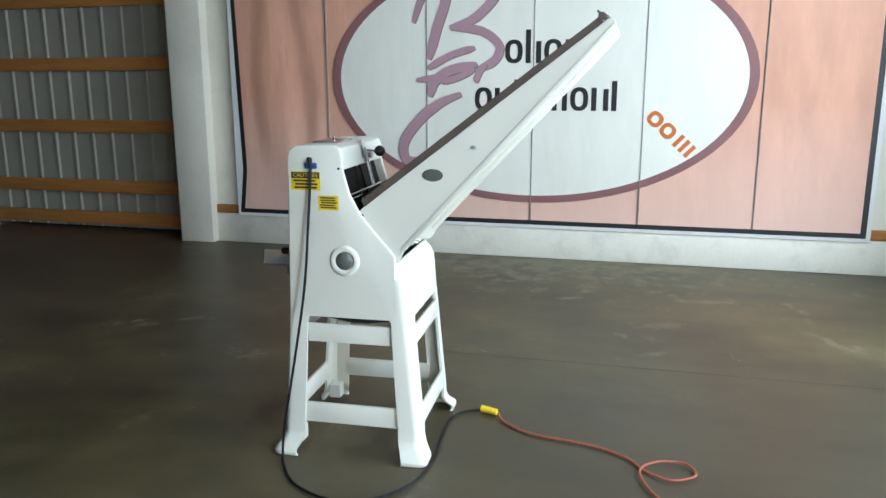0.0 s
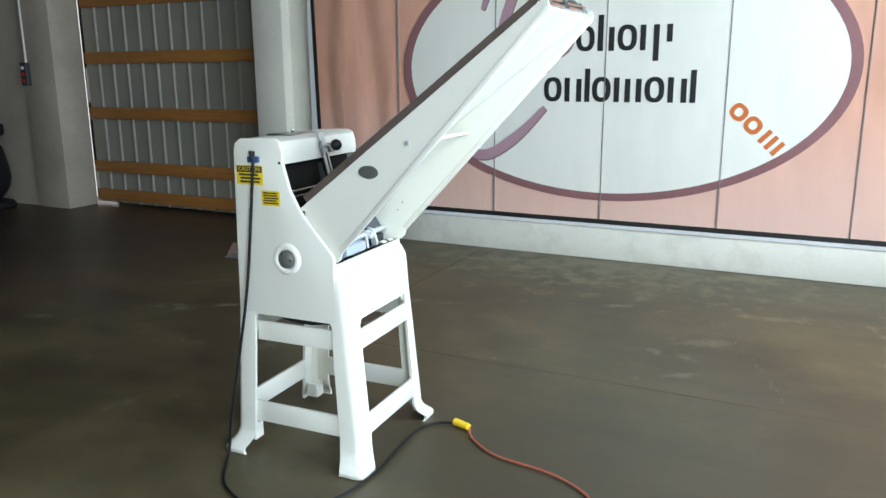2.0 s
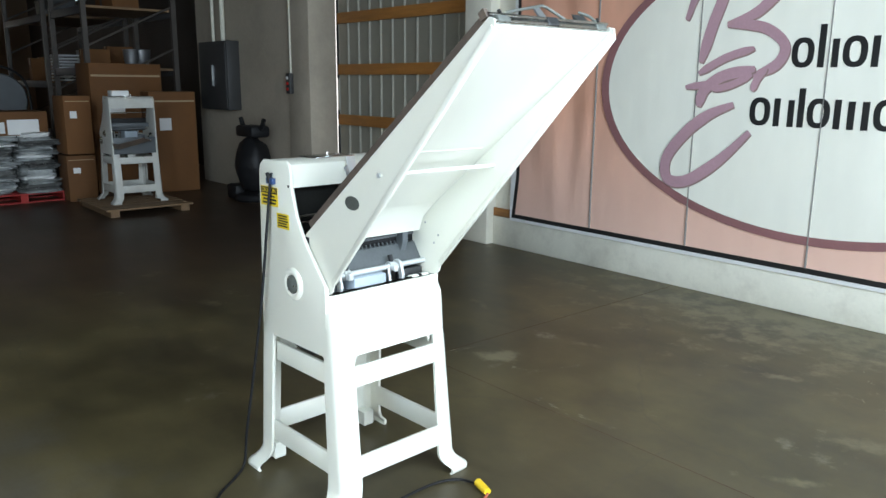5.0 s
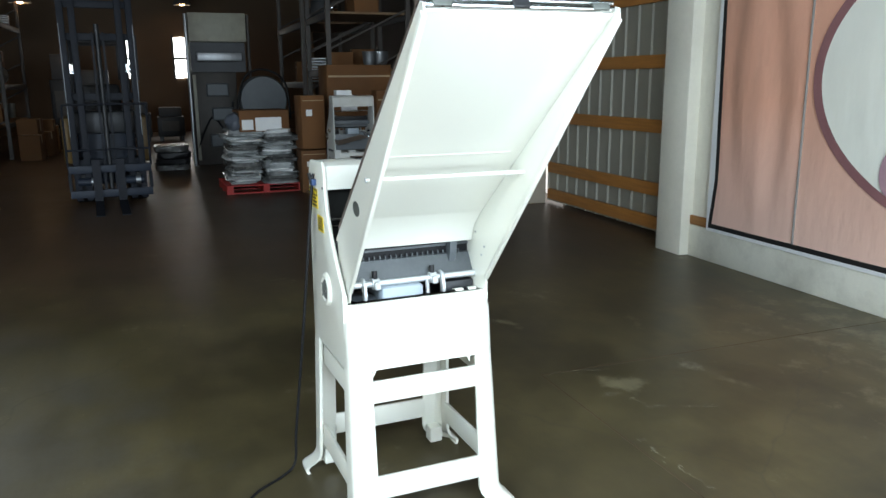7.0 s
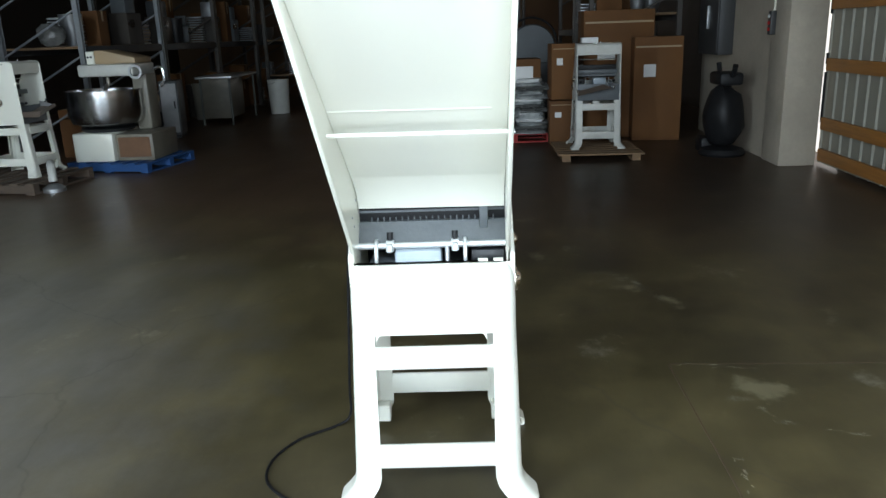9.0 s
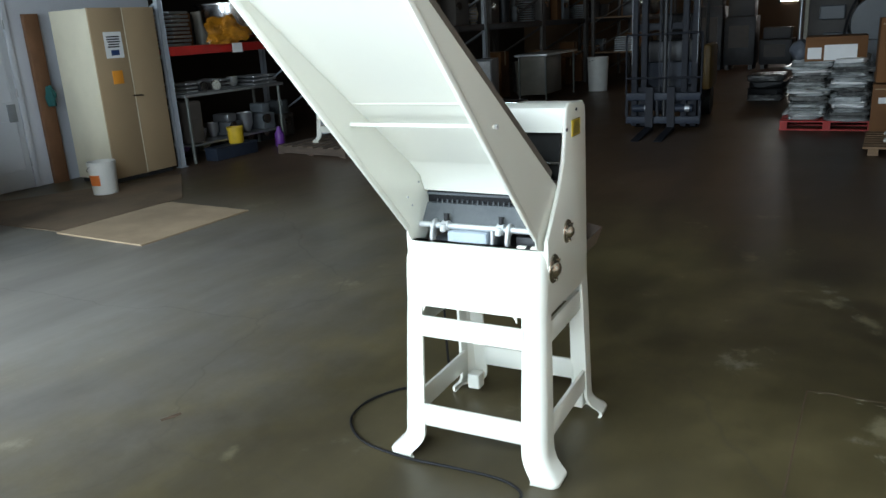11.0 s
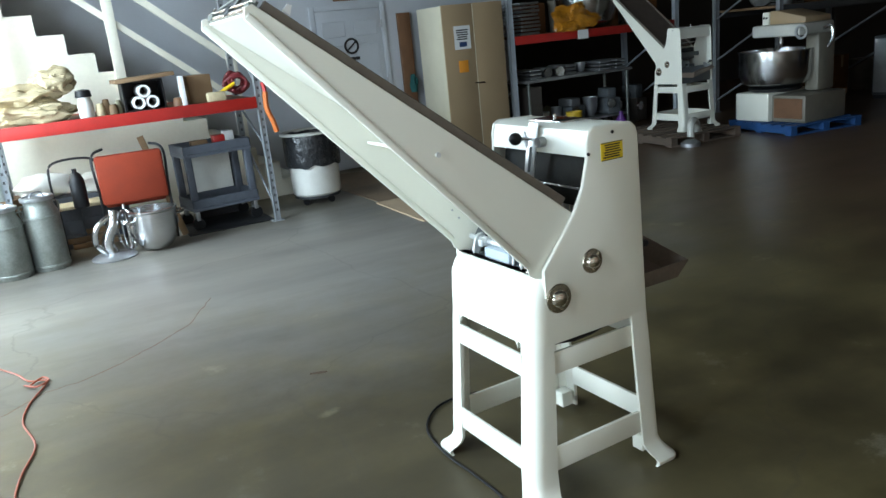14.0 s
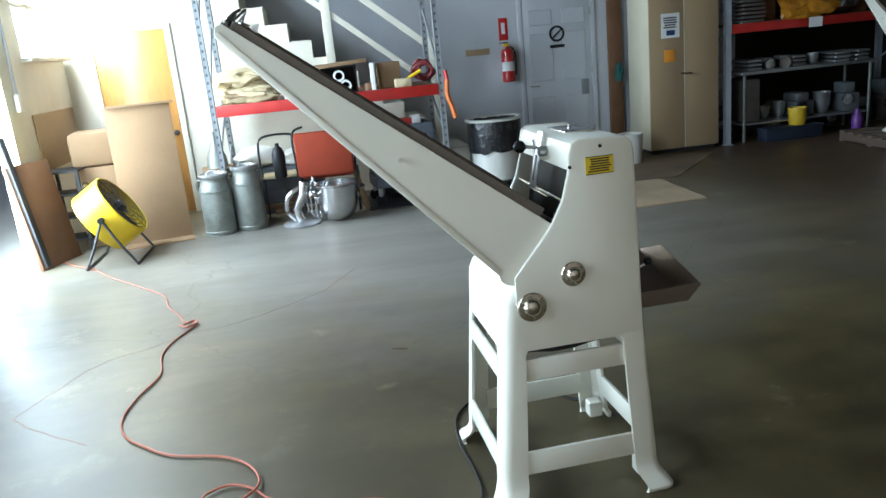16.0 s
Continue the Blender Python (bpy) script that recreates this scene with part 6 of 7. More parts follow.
for z in (0.12, 0.34, 0.56, 0.78):
    part("shelf", box(-0.16, 0.16, -0.17, 0.17, z, z + 0.018, 0.002), RUBBER, rk)

# milk cans, bowl, hook stand, chair, bottle, cart
for i, (cx, cy, h, r) in enumerate(((1.62, -4.79, 0.63, 0.155), (1.32, -4.86, 0.67, 0.148))):
    can = thing("milk_can", "dull galvanised milk can with a wide lid", "can", (cx, cy, 0), 20 * i, "milk cans")
    part("body", lathe([(0, 0), (r * 0.96, 0), (r, 0.015), (r, h * 0.70), (r * 0.97, h * 0.75), (r * 0.82, h * 0.83), (r * 0.78, h * 0.88), (r * 0.82, h * 0.91), (0, h * 0.91)], 36), MILK, can)
    for zr in (0.04, 0.68):
        part("ring", lathe([(r, h * zr), (r + 0.005, h * (zr + 0.008)), (r + 0.005, h * (zr + 0.03)), (r, h * (zr + 0.038))], 36), MILK, can)
    part("lid", lathe([(0, h * 0.91), (r * 0.90, h * 0.91), (r * 0.93, h * 0.925), (r * 0.93, h * 0.955), (r * 0.80, h * 0.965), (r * 0.75, h * 0.94), (0, h * 0.94)], 32), STEEL_DULL, can)
    part("lid_grip", tube([(-r * 0.4, 0, h * 0.94), (-r * 0.25, 0, h * 1.0), (r * 0.25, 0, h * 1.0), (r * 0.4, 0, h * 0.94)], 0.008, 8), STEEL_DULL, can)
    for d in (1, -1):
        part("handle", tube([(d * r * 0.80, 0, h * 0.86), (d * r * 1.06, 0, h * 0.86), (d * r * 1.10, 0, h * 0.76), (d * r * 0.99, 0, h * 0.70)], 0.008, 8), MILK, can)
bowl = thing("mixer_bowl", "polished steel mixer bowl with side handles", "bowl", (0.44, -4.76, 0), 15)
part("bowl", lathe([(0, 0.004), (0.06, 0.0), (0.13, 0.03), (0.18, 0.10), (0.205, 0.20), (0.21, 0.36), (0.222, 0.37), (0.222, 0.385), (0.205, 0.385), (0.200, 0.20), (0.17, 0.10), (0.12, 0.045), (0, 0.02)], 40), STEEL, bowl)
for d in (1, -1):
    part("ear", tube([(d * 0.205, -0.06, 0.30), (d * 0.275, -0.05, 0.31), (d * 0.275, 0.05, 0.31), (d * 0.205, 0.06, 0.30)], 0.013, 8), STEEL, bowl)
    part("lug", box(d * 0.205 - 0.02, d * 0.205 + 0.02, -0.03, 0.03, 0.20, 0.27, 0.008), STEEL, bowl)
hk = thing("dough_hook_stand", "chrome dough hook standing on a round steel base", "dough hook", (0.82, -4.76, 0))
part("base", lathe([(0, 0), (0.19, 0), (0.195, 0.012), (0.17, 0.03), (0.05, 0.045), (0, 0.045)], 32), STEEL_DULL, hk)
part("column", tube([(0, 0, 0.04), (0.03, 0, 0.16), (-0.04, 0.02, 0.30), (-0.06, 0.0, 0.42)], 0.05, 14), STEEL, hk)
part("hook", tube([(0.06, 0, 0.06), (0.13, 0.03, 0.16), (0.10, 0.05, 0.30), (-0.02, 0.03, 0.38)], 0.026, 12), STEEL, hk)
wh = thing("whisk", "wire whisk leaning in the bowl", "whisk", (0.66, -4.80, 0.0))
for k in range(6):
    a = k * math.pi / 6
    part("wire", tube([(0.0, 0.0, 0.42), (0.09 * math.cos(a), 0.09 * math.sin(a), 0.32), (0.085 * math.cos(a), 0.085 * math.sin(a), 0.12), (0, 0, 0.03), (-0.085 * math.cos(a), -0.085 * math.sin(a), 0.12),
                       (-0.09 * math.cos(a), -0.09 * math.sin(a), 0.32), (0, 0, 0.42)], 0.004, 6), STEEL, wh)
part("shank", rod((0, 0, 0.0), (0, 0, 0.46), 0.014), STEEL, wh)

ch = thing("office_chair", "worn orange-red upholstered chair with a tube frame", "chair", (0.50, -5.25, 0), 176)
bm = box(-0.29, 0.29, -0.235, -0.165, 0.44, 0.90, 0.032, m=pose(0, 0, 0, 4, 0, 0))
part("backrest", bm, ORANGE_CLOTH, ch)
part("seat", box(-0.27, 0.27, -0.12, 0.30, 0.38, 0.45, 0.03), ORANGE_CLOTH, ch)
for d in (1, -1):
    part("frame_tube", tube([(d * 0.30, -0.20, 0.02), (d * 0.30, -0.20, 0.5), (d * 0.31, -0.18, 0.86), (d * 0.20, -0.13, 0.93)], 0.012, 8), DARK_STEEL, ch)
    part("frame_tube", tube([(d * 0.30, -0.18, 0.40), (d * 0.30, 0.28, 0.40), (d * 0.30, 0.30, 0.02)], 0.012, 8), DARK_STEEL, ch)
ob = thing("wire_chair", "thin tubular chair frame behind the can", "chair", (0.98, -5.22, 0), 180)
part("hoop", tube([(-0.20, 0, 0.40), (-0.21, 0, 0.72), (-0.15, 0, 0.86), (0.15, 0, 0.86), (0.21, 0, 0.72), (0.20, 0, 0.40)], 0.011, 8), DARK_STEEL, ob)
part("seat", box(-0.21, 0.21, -0.02, 0.36, 0.42, 0.455, 0.012), SACK, ob)
for sx in (-0.19, 0.19):
    for sy in (0.0, 0.34):
        part("leg", rod((sx, sy, 0.0), (sx, sy, 0.42), 0.011, seg=8), DARK_STEEL, ob)
gb = thing("dark_bottle", "dark green gas bottle standing on the chair seat", "bottle", (0.98, -5.02, 0.455))
part("body", lathe([(0, 0), (0.06, 0), (0.065, 0.01), (0.065, 0.24), (0.045, 0.30), (0.02, 0.32), (0.02, 0.35), (0, 0.35)], 20), RUBBER, gb)
for k, (x0, z0) in enumerate(((0.90, 0.0), (1.05, 0.055), (0.92, 0.115))):
    tagged(obj("timber_offcut", box(x0 - 0.25, x0 + 0.22, -5.62, -5.42 - 0.03 * k, z0, z0 + 0.05, 0.003), TIMBER), "short timber offcut on the floor under the shelf", "timber", "timber offcuts")

cart = thing("utility_cart", "blue-grey plastic utility cart with two trays", "cart", (-0.30, -5.42, 0), 6)
for z in (0.19, 0.72):
    bm = box(-0.34, 0.34, -0.24, 0.24, z, z + 0.03)
    for a in ((-0.34, 0.34, -0.24, -0.215), (-0.34, 0.34, 0.215, 0.24), (-0.34, -0.315, -0.24, 0.24), (0.315, 0.34, -0.24, 0.24)):
        box(*a, z + 0.03, z + 0.115, 0.006, bm=bm, seg=1)
    part("tray", bm, CART_BLUE, cart)
for sx in (-0.30, 0.30):
    for sy in (-0.20, 0.20):
        part("post", box(sx - 0.035, sx + 0.035, sy - 0.03, sy + 0.03, 0.28, 0.73, 0.012), CART_BLUE, cart)
        part("caster", rod((sx, sy - 0.014, 0.06), (sx, sy + 0.014, 0.06), 0.06, seg=18), RUBBER, cart)
        part("fork", box(sx - 0.02, sx + 0.02, sy - 0.024, sy + 0.024, 0.10, 0.19, 0.004), STEEL_DULL, cart)
part("back_board", box(-0.25, 0.25, -0.235, -0.225, 0.30, 0.70), PLASTIC_WHITE, cart, "pale rear panel")
for k, (dx, w, m) in enumerate(((0.10, 0.16, CARDBOARD), (-0.10, 0.12, RED), (-0.20, 0.1, PAPER))):
    tagged(obj("carton_scrap", box(-0.30 + dx - w / 2, -0.30 + dx + w / 2, -5.5, -5.38, 0.752 + 0.0, 0.752 + 0.10 + 0.03 * k, 0.006), m), "small carton lying on the utility cart", "carton", "cartons on the cart")
tagged(obj("black_floor_board", box(-0.72, 0.12, -5.80, -4.98, 0.0, 0.012, 0.003), RUBBER), "black board lying on the floor under the utility cart", "board")
pk = thing("leaning_plank", "brown plank leaning beside the orange chair", "plank", (0.13, -5.12, 0))
part("board", box(-0.03, 0.03, -0.012, 0.012, 0.0, 1.02, 0.003, m=pose(0, 0, 0, 6, 13, 0)), TIMBER, pk)
tagged(obj("dark_steel_sheet", box(-0.64, -0.10, -5.76, -5.74, 0.0, 0.75, 0.003, m=pose(0, 0, 0, 0, 0, 0)), RACK_DARK), "dark sheet standing behind the utility cart", "sheet")

# ---- north-west wall fittings ----
ep = thing("electrical_panel", "dark grey electrical panel box on the white wall", "electrical panel")
part("box", box(-9.30, -8.35, 3.54, 3.735, 1.16, 2.14, 0.006), PANEL_GREY, ep)
part("cover", box(-9.27, -8.38, 3.525, 3.542, 1.19, 2.11, 0.004), PANEL_GREY, ep)
part("lever", box(-8.80, -8.76, 3.49, 3.525, 1.5, 1.8, 0.006), STEEL_DULL, ep)
part("conduit", rod((-8.72, 3.67, 2.14), (-8.72, 3.67, 5.0), 0.035), WALL_WHITE, ep, "white painted conduit")
part("conduit", rod((-9.05, 3.67, 2.14), (-9.05, 3.67, 5.0), 0.025), WALL_WHITE, ep, "white painted conduit")
sw = thing("push_button_station", "small dark push-button station on the jamb", "switch")
part("box", box(-6.86, -6.76, 3.64, 3.70, 1.42, 1.68, 0.008), PANEL_GREY, sw)
for z in (1.48, 1.55, 1.62):
    part("button", rod((-6.81, 3.64, z), (-6.81, 3.625, z), 0.02, seg=14), PAPER if z > 1.6 else RED, sw)
part("conduit", rod((-6.81, 3.69, 1.68), (-6.81, 3.69, 4.5), 0.012), WALL_WHITE, sw)
hr = thing("floor_fan", "black pedestal machine covered with a dark bag", "pedestal", (-7.28, 3.35, 0))
part("base", lathe([(0, 0), (0.26, 0), (0.28, 0.03), (0.25, 0.08), (0.10, 0.12), (0, 0.12)], 28), RUBBER, hr)
part("body", lump(0, 0, 0.47, 0.27, 0.24, 0.40, 21, rough=0.14), RUBBER, hr, "dark rounded body")
part("neck", rod((0, 0, 0.75), (0, 0, 0.92), 0.07), RUBBER, hr)
part("head", box(-0.24, 0.24, -0.14, 0.14, 0.85, 1.0, 0.04), RUBBER, hr)
part("motor_base", box(-0.42, -0.12, -0.22, 0.10, 0.0, 0.20, 0.04), RUBBER, hr)
for d in (1, -1):
    part("horn", tube([(d * 0.15, 0, 0.95), (d * 0.27, 0, 0.99), (d * 0.33, 0, 1.09)], 0.032, 8), RUBBER, hr)


# ---- pallets and goods ----
def pallet(name, label, loc, rz, lx, ly, mat, group="pallets"):
    p = thing(name, label, "pallet", loc, rz, group)
    for y in (-ly / 2 + 0.05, 0, ly / 2 - 0.05):
        part("stringer", box(-lx / 2, lx / 2, y - 0.045, y + 0.045, 0.018, 0.105), mat, p)
    n = 7
    for k in range(n):
        x = -lx / 2 + 0.05 + (lx - 0.1) * k / (n - 1)
        part("board", box(x - 0.05, x + 0.05, -ly / 2, ly / 2, 0.105, 0.125, 0.002, seg=1), mat, p)
        if k in (0, 3, 6):
            part("board", box(x - 0.05, x + 0.05, -ly / 2, ly / 2, 0.0, 0.018), mat, p)
    return p


pallet("pallet", "red painted wooden pallet under wrapped goods", (-9.28, 0.84, 0), 2, 1.0, 1.12, RED_PALLET)
rnd = random.Random(4)
z = 0.125
k = 0
while z < 0.86:
    h = rnd.uniform(0.030, 0.055)
    for j in range(2):
        y0 = 0.60 + j * 0.49 + rnd.uniform(-0.04, 0.04)
        ob_ = obj("wrapped_package", lump(-9.26 + rnd.uniform(-0.07, 0.07), y0, z + h * 0.5, rnd.uniform(0.38, 0.48), rnd.uniform(0.19, 0.27), h * 0.60, 30 + k, rough=0.22, sub=3, boxy=0.28), (WRAP, WRAP_DARK, WRAP, PAPER, WRAP_DARK, WRAP, WRAP)[(k * 5) % 7])
        tagged(ob_, "silver-grey wrapped package stacked on the red pallet", "package", "wrapped packages")
        k += 1
    z += h * 0.94
gb = thing("printed_carton", "brown carton with white papers on the wrapped stack", "carton", (-9.18, 0.86, 0.87), 3)
part("body", box(-0.30, 0.34, -0.34, 0.36, 0.0, 0.30, 0.006), DIM_BOARD, gb)
part("paper", box(0.341, 0.344, -0.12, 0.25, 0.01, 0.20), PAPER, gb, "white paper sheet")
part("paper", box(0.341, 0.3435, -0.31, -0.15, 0.03, 0.17), PAPER, gb, "white paper sheet")
tagged(obj("blue_bag", lump(-8.95, 0.48, 1.0, 0.14, 0.12, 0.14, 77), CART_BLUE), "blue-grey bag lying on the wrapped stack", "bag")

# slicers at the back: one on a skid, two by the mixer
sk = thing("timber_skid", "raw timber skid under an old slicer", "skid", (-7.60, 1.84, 0), 0)
for y in (-0.42, 0.42):
    part("runner", box(-0.55, 0.60, y - 0.05, y + 0.05, 0.0, 0.07), TIMBER, sk)
for k in range(7):
    part("board", box(-0.55 + k * 0.168, -0.41 + k * 0.168, -0.52, 0.52, 0.07, 0.092, 0.002, seg=1), TIMBER, sk)
slicer("old white bread slicer standing on a timber skid", (-7.95, 2.12, 0.092), 180, "stored slicers", False, ENAMEL_OLD, False)
tagged(obj("small_white_box", box(-7.63, -7.47, 1.64, 1.84, 1.386, 1.45, 0.006), PAPER), "small white box on top of the old slicer", "box")
pallet("pallet", "grey worn wooden pallet under a stored slicer", (-6.25, -5.05, 0), 84, 1.25, 1.1, TIMBER_OLD)
slicer("white bread slicer with its chute, standing on a pallet", (-6.62, -5.28, 0.125), -90, "stored slicers", False, ENAMEL, True)
wm = thing("white_drive_casting", "white cast drive unit lying on the pallet edge", "casting", (-6.15, -4.55, 0.06), 30)
part("arm", tube([(-0.25, 0, -0.03), (-0.05, 0, 0.06), (0.12, 0.0, 0.22), (0.30, 0, 0.20), (0.34, 0, 0.05)], 0.045, 10), ENAMEL_OLD, wm)
part("foot", lathe([(0, -0.06), (0.12, -0.06), (0.12, -0.02), (0.06, 0.02), (0, 0.02)], 20, m=pose(0.34, 0, 0)), STEEL_DULL, wm)

# spiral mixer on a blue pallet
pallet("pallet", "blue painted pallet under the spiral mixer", (-7.55, -4.24, 0), 80, 1.15, 1.1, BLUE_PAINT)
mx = thing("spiral_mixer", "white spiral dough mixer with a steel bowl", "dough mixer", (-7.55, -4.36, 0.125), 0)
part("base", box(-0.40, 0.45, -0.42, 0.10, 0.0, 0.36, 0.02), ENAMEL, mx)
part("base_side", box(-0.38, 0.40, 0.11, 0.60, 0.0, 0.34, 0.02), MIXER_DIM, mx, "cream motor base")
part("side_cover", box(0.398, 0.408, 0.15, 0.56, 0.05, 0.30, 0.004, seg=1), BROWN, mx, "dark brown cover panel")
part("bowl_ring", lathe([(0, 0.36), (0.30, 0.36), (0.34, 0.40), (0, 0.40)], 32, m=pose(0.05, -0.12, 0)), DARK_STEEL, mx)
part("bowl", lathe([(0, 0.41), (0.30, 0.41), (0.42, 0.47), (0.46, 0.58), (0.46, 0.86), (0.475, 0.865), (0.475, 0.88), (0.44, 0.88), (0.44, 0.60), (0.40, 0.50), (0, 0.46)], 44, m=pose(0.05, -0.12, 0)), STEEL, mx, "polished steel bowl")
part("column", box(-0.42, -0.10, 0.20, 0.40, 0.34, 1.10, 0.03), MIXER_DIM, mx, "dim cream pillar")
part("head", box(-0.36, 0.30, -0.30, 0.42, 1.05, 1.20, 0.03), ENAMEL_OLD, mx, "white mixer head")
part("control_panel", box(-0.30, 0.22, -0.20, -0.10, 1.20, 1.36, 0.01), ENAMEL, mx, "white control panel")
part("sloping_cover", plate([(-0.10, 1.201), (0.42, 1.201), (0.42, 1.27), (0.0, 1.37), (-0.10, 1.37)], -0.28, 0.20, "x", 0.01), TAN, mx, "tan sloping top cover")
for x in (-0.16, -0.02, 0.12):
    part("dial", rod((x, -0.20, 1.29), (x, -0.215, 1.29), 0.03, seg=16), DARK_STEEL, mx)
for y in (-0.17, -0.13):
    part("button", rod((0.22, y, 1.29), (0.228, y, 1.29), 0.014, seg=12), DARK_STEEL, mx)
part("hook", tube([(0.05, -0.05, 1.06), (0.05, -0.05, 0.95), (0.13, -0.10, 0.80), (0.0, -0.20, 0.68), (0.1, -0.10, 0.55)], 0.03, 10), STEEL, mx)
part("crank", tube([(0.1, 0.60, 1.12), (0.1, 0.70, 1.14), (0.1, 0.72, 1.0), (0.1, 0.66, 0.9)], 0.02, 8), STEEL, mx)
part("wheel", lathe([(0.06, 0), (0.09, 0), (0.09, 0.02), (0.06, 0.02), (0.06, 0)], 20, m=pose(0.30, 0.45, 1.1, 0, 90, 0)), STEEL_DULL, mx)

pb = thing("steel_locker", "narrow blue-grey steel locker standing behind the mixer", "locker", (-10.62, -4.88, 0), 10)
part("body", box(-0.25, 0.25, -0.15, 0.15, 0.06, 0.95, 0.012), MACHINE_GREY, pb)
part("door", box(0.25, 0.262, -0.13, 0.13, 0.10, 0.91, 0.004, seg=1), STEEL_DULL, pb, "dull steel door")
part("handle", box(0.262, 0.28, 0.08, 0.10, 0.50, 0.62), DARK_STEEL, pb)
part("base", box(-0.23, 0.23, -0.13, 0.13, 0.0, 0.06), DARK_STEEL, pb)

# forklift, seen from its forks
fl = thing("forklift", "dark forklift with a tall mast and lowered forks", "forklift", (-8.62, -1.18, 0), 4)
for y in (-0.40, -0.27, 0.27, 0.40):
    part("mast_rail", box(-0.06, 0.05, y - 0.04, y + 0.04, 0.06, 2.75, 0.006), MAST, fl)
for z in (0.5, 1.35, 2.1, 2.5):
    part("mast_crossbar", box(-0.08, -0.02, -0.44, 0.44, z, z + 0.09, 0.005), MAST, fl)
part("lift_cylinder", rod((-0.02, 0.0, 0.1), (-0.02, 0.0, 2.3), 0.03, seg=16), DARK_STEEL, fl)
for y in (-0.06, 0.07):
    part("lift_chain", box(0.03, 0.045, y - 0.012, y + 0.012, 0.4, 2.2), MAST, fl)
part("carriage", box(0.06, 0.11, -0.50, 0.50, 0.10, 0.20, 0.006), NAVY, fl)
part("carriage", box(0.06, 0.11, -0.50, 0.50, 0.42, 0.52, 0.006), NAVY, fl)
for y in (-0.27, 0.27):
    part("tilt_cylinder", rod((0.085, y - 0.13, 0.31), (0.085, y + 0.13, 0.31), 0.05, seg=16), NAVY, fl, "dark blue cylinder")
    part("cylinder_cap", rod((0.085, y + 0.03, 0.31), (0.085, y + 0.09, 0.31), 0.056, seg=16), STEEL_DULL, fl, "worn steel band")
for y in (-0.49, -0.07, 0.07, 0.49):
    part("carriage_strut", box(0.062, 0.105, y - 0.02, y + 0.02, 0.20, 0.42, 0.004, seg=1), MAST, fl)
guard = bm_new()
for y in (-0.50, 0.50):
    tube([(0.09, y, 0.5), (0.09, y, 1.2), (0.09, y * 0.96, 1.30)], 0.014, 8, guard)
for z in (0.72, 1.30):
    rod((0.09, -0.50, z), (0.09, 0.50, z), 0.014, seg=8, bm=guard)
part("load_guard", guard, MAST, fl, "tubular load guard")
for y in (-0.17, 0.12):
    part("fork", plate([(0.11, 0.60), (0.16, 0.60), (0.16, 0.06), (1.10, 0.012), (1.10, 0.004), (0.11, 0.012)], y - 0.05, y + 0.05), MAST, fl, "dark steel fork")
part("body", box(-1.75, -0.35, -0.36, 0.36, 0.22, 0.95, 0.05), NAVY, fl, "dark truck body")
for y in (-0.49, 0.49):
    part("side_cover", box(-1.2, -0.42, y - 0.06, y + 0.06, 0.50, 1.12, 0.04), OCHRE, fl, "dull ochre side cover")
    # grey strip puts the mast's edge highlight into paint
    part("edge_strip", box(0.051, 0.056, y * 0.88 - 0.004, y * 0.88 + 0.003, 0.9, 2.3), RACK_GREY, fl, "thin grey strip painted as the mast edge highlight")
part("counterweight", box(-2.25, -1.70, -0.40, 0.40, 0.25, 1.05, 0.12), NAVY, fl)
part("dash", box(-0.50, -0.30, -0.40, 0.40, 0.90, 1.20, 0.04), DARK_STEEL, fl)
part("seat", box(-1.35, -0.90, -0.25, 0.25, 0.95, 1.10, 0.05), RUBBER, fl)
part("seat_back", box(-1.45, -1.32, -0.25, 0.25, 1.05, 1.55, 0.05), RUBBER, fl)
for y in (-0.34, 0.34):
    part("guard_post", tube([(-0.40, y, 0.9), (-0.55, y, 1.9), (-0.65, y, 2.12)], 0.025, 8), DARK_STEEL, fl)
    part("guard_post", rod((-1.65, y, 0.95), (-1.60, y, 2.12), 0.025, seg=8), DARK_STEEL, fl)
    wheel = part("wheel", rod((-0.30, y - 0.09, 0.30), (-0.30, y + 0.09, 0.30), 0.30, seg=28), RUBBER, fl, "black tyre")
    part("rim", rod((-0.30, y - 0.095, 0.30), (-0.30, y + 0.095, 0.30), 0.16, seg=20), DARK_STEEL, wheel)
    part("wheel", rod((-1.80, y - 0.08, 0.24), (-1.80, y + 0.08, 0.24), 0.24, seg=24), RUBBER, fl, "black tyre")
    part("lamp", rod((-0.30, y, 1.75), (-0.24, y, 1.75), 0.06, seg=16), STEEL, fl, "round work lamp")
for k in range(6):
    part("roof_bar", box(-1.62 + k * 0.19, -1.58 + k * 0.19, -0.36, 0.36, 2.10, 2.13), DARK_STEEL, fl)


# ---- warehouse racking with stored goods ----
def big_rack(x0, x1, y0, y1, levels, label, mat=RACK_GREY, beam=None, top=3.6):
    r = thing("pallet_rack", label, "rack", group="pallet racks")
    for x in (x0, x1):
        for y in (y0, y1):
            upright(x, y, top, r, mat, 0.075, False)
        z = 0.2
        while z + 0.7 < top:
            part("brace", rod((x, y0 + 0.03, z), (x, y1 - 0.03, z + 0.6), 0.016, seg=6), mat, r)
            z += 0.62
    for z in levels:
        for y in (y0, y1):
            part("beam", box(x0 + 0.04, x1 - 0.04, y - 0.025, y + 0.025, z - 0.11, z, 0.005), beam or mat, r)
        part("deck", box(x0 + 0.04, x1 - 0.04, y0 + 0.03, y1 - 0.03, z - 0.03, z + 0.004), TIMBER, r, "dim timber deck")
    return r


KINDS = ("box", "tub", "can", "pan", "box", "machine", "roll")


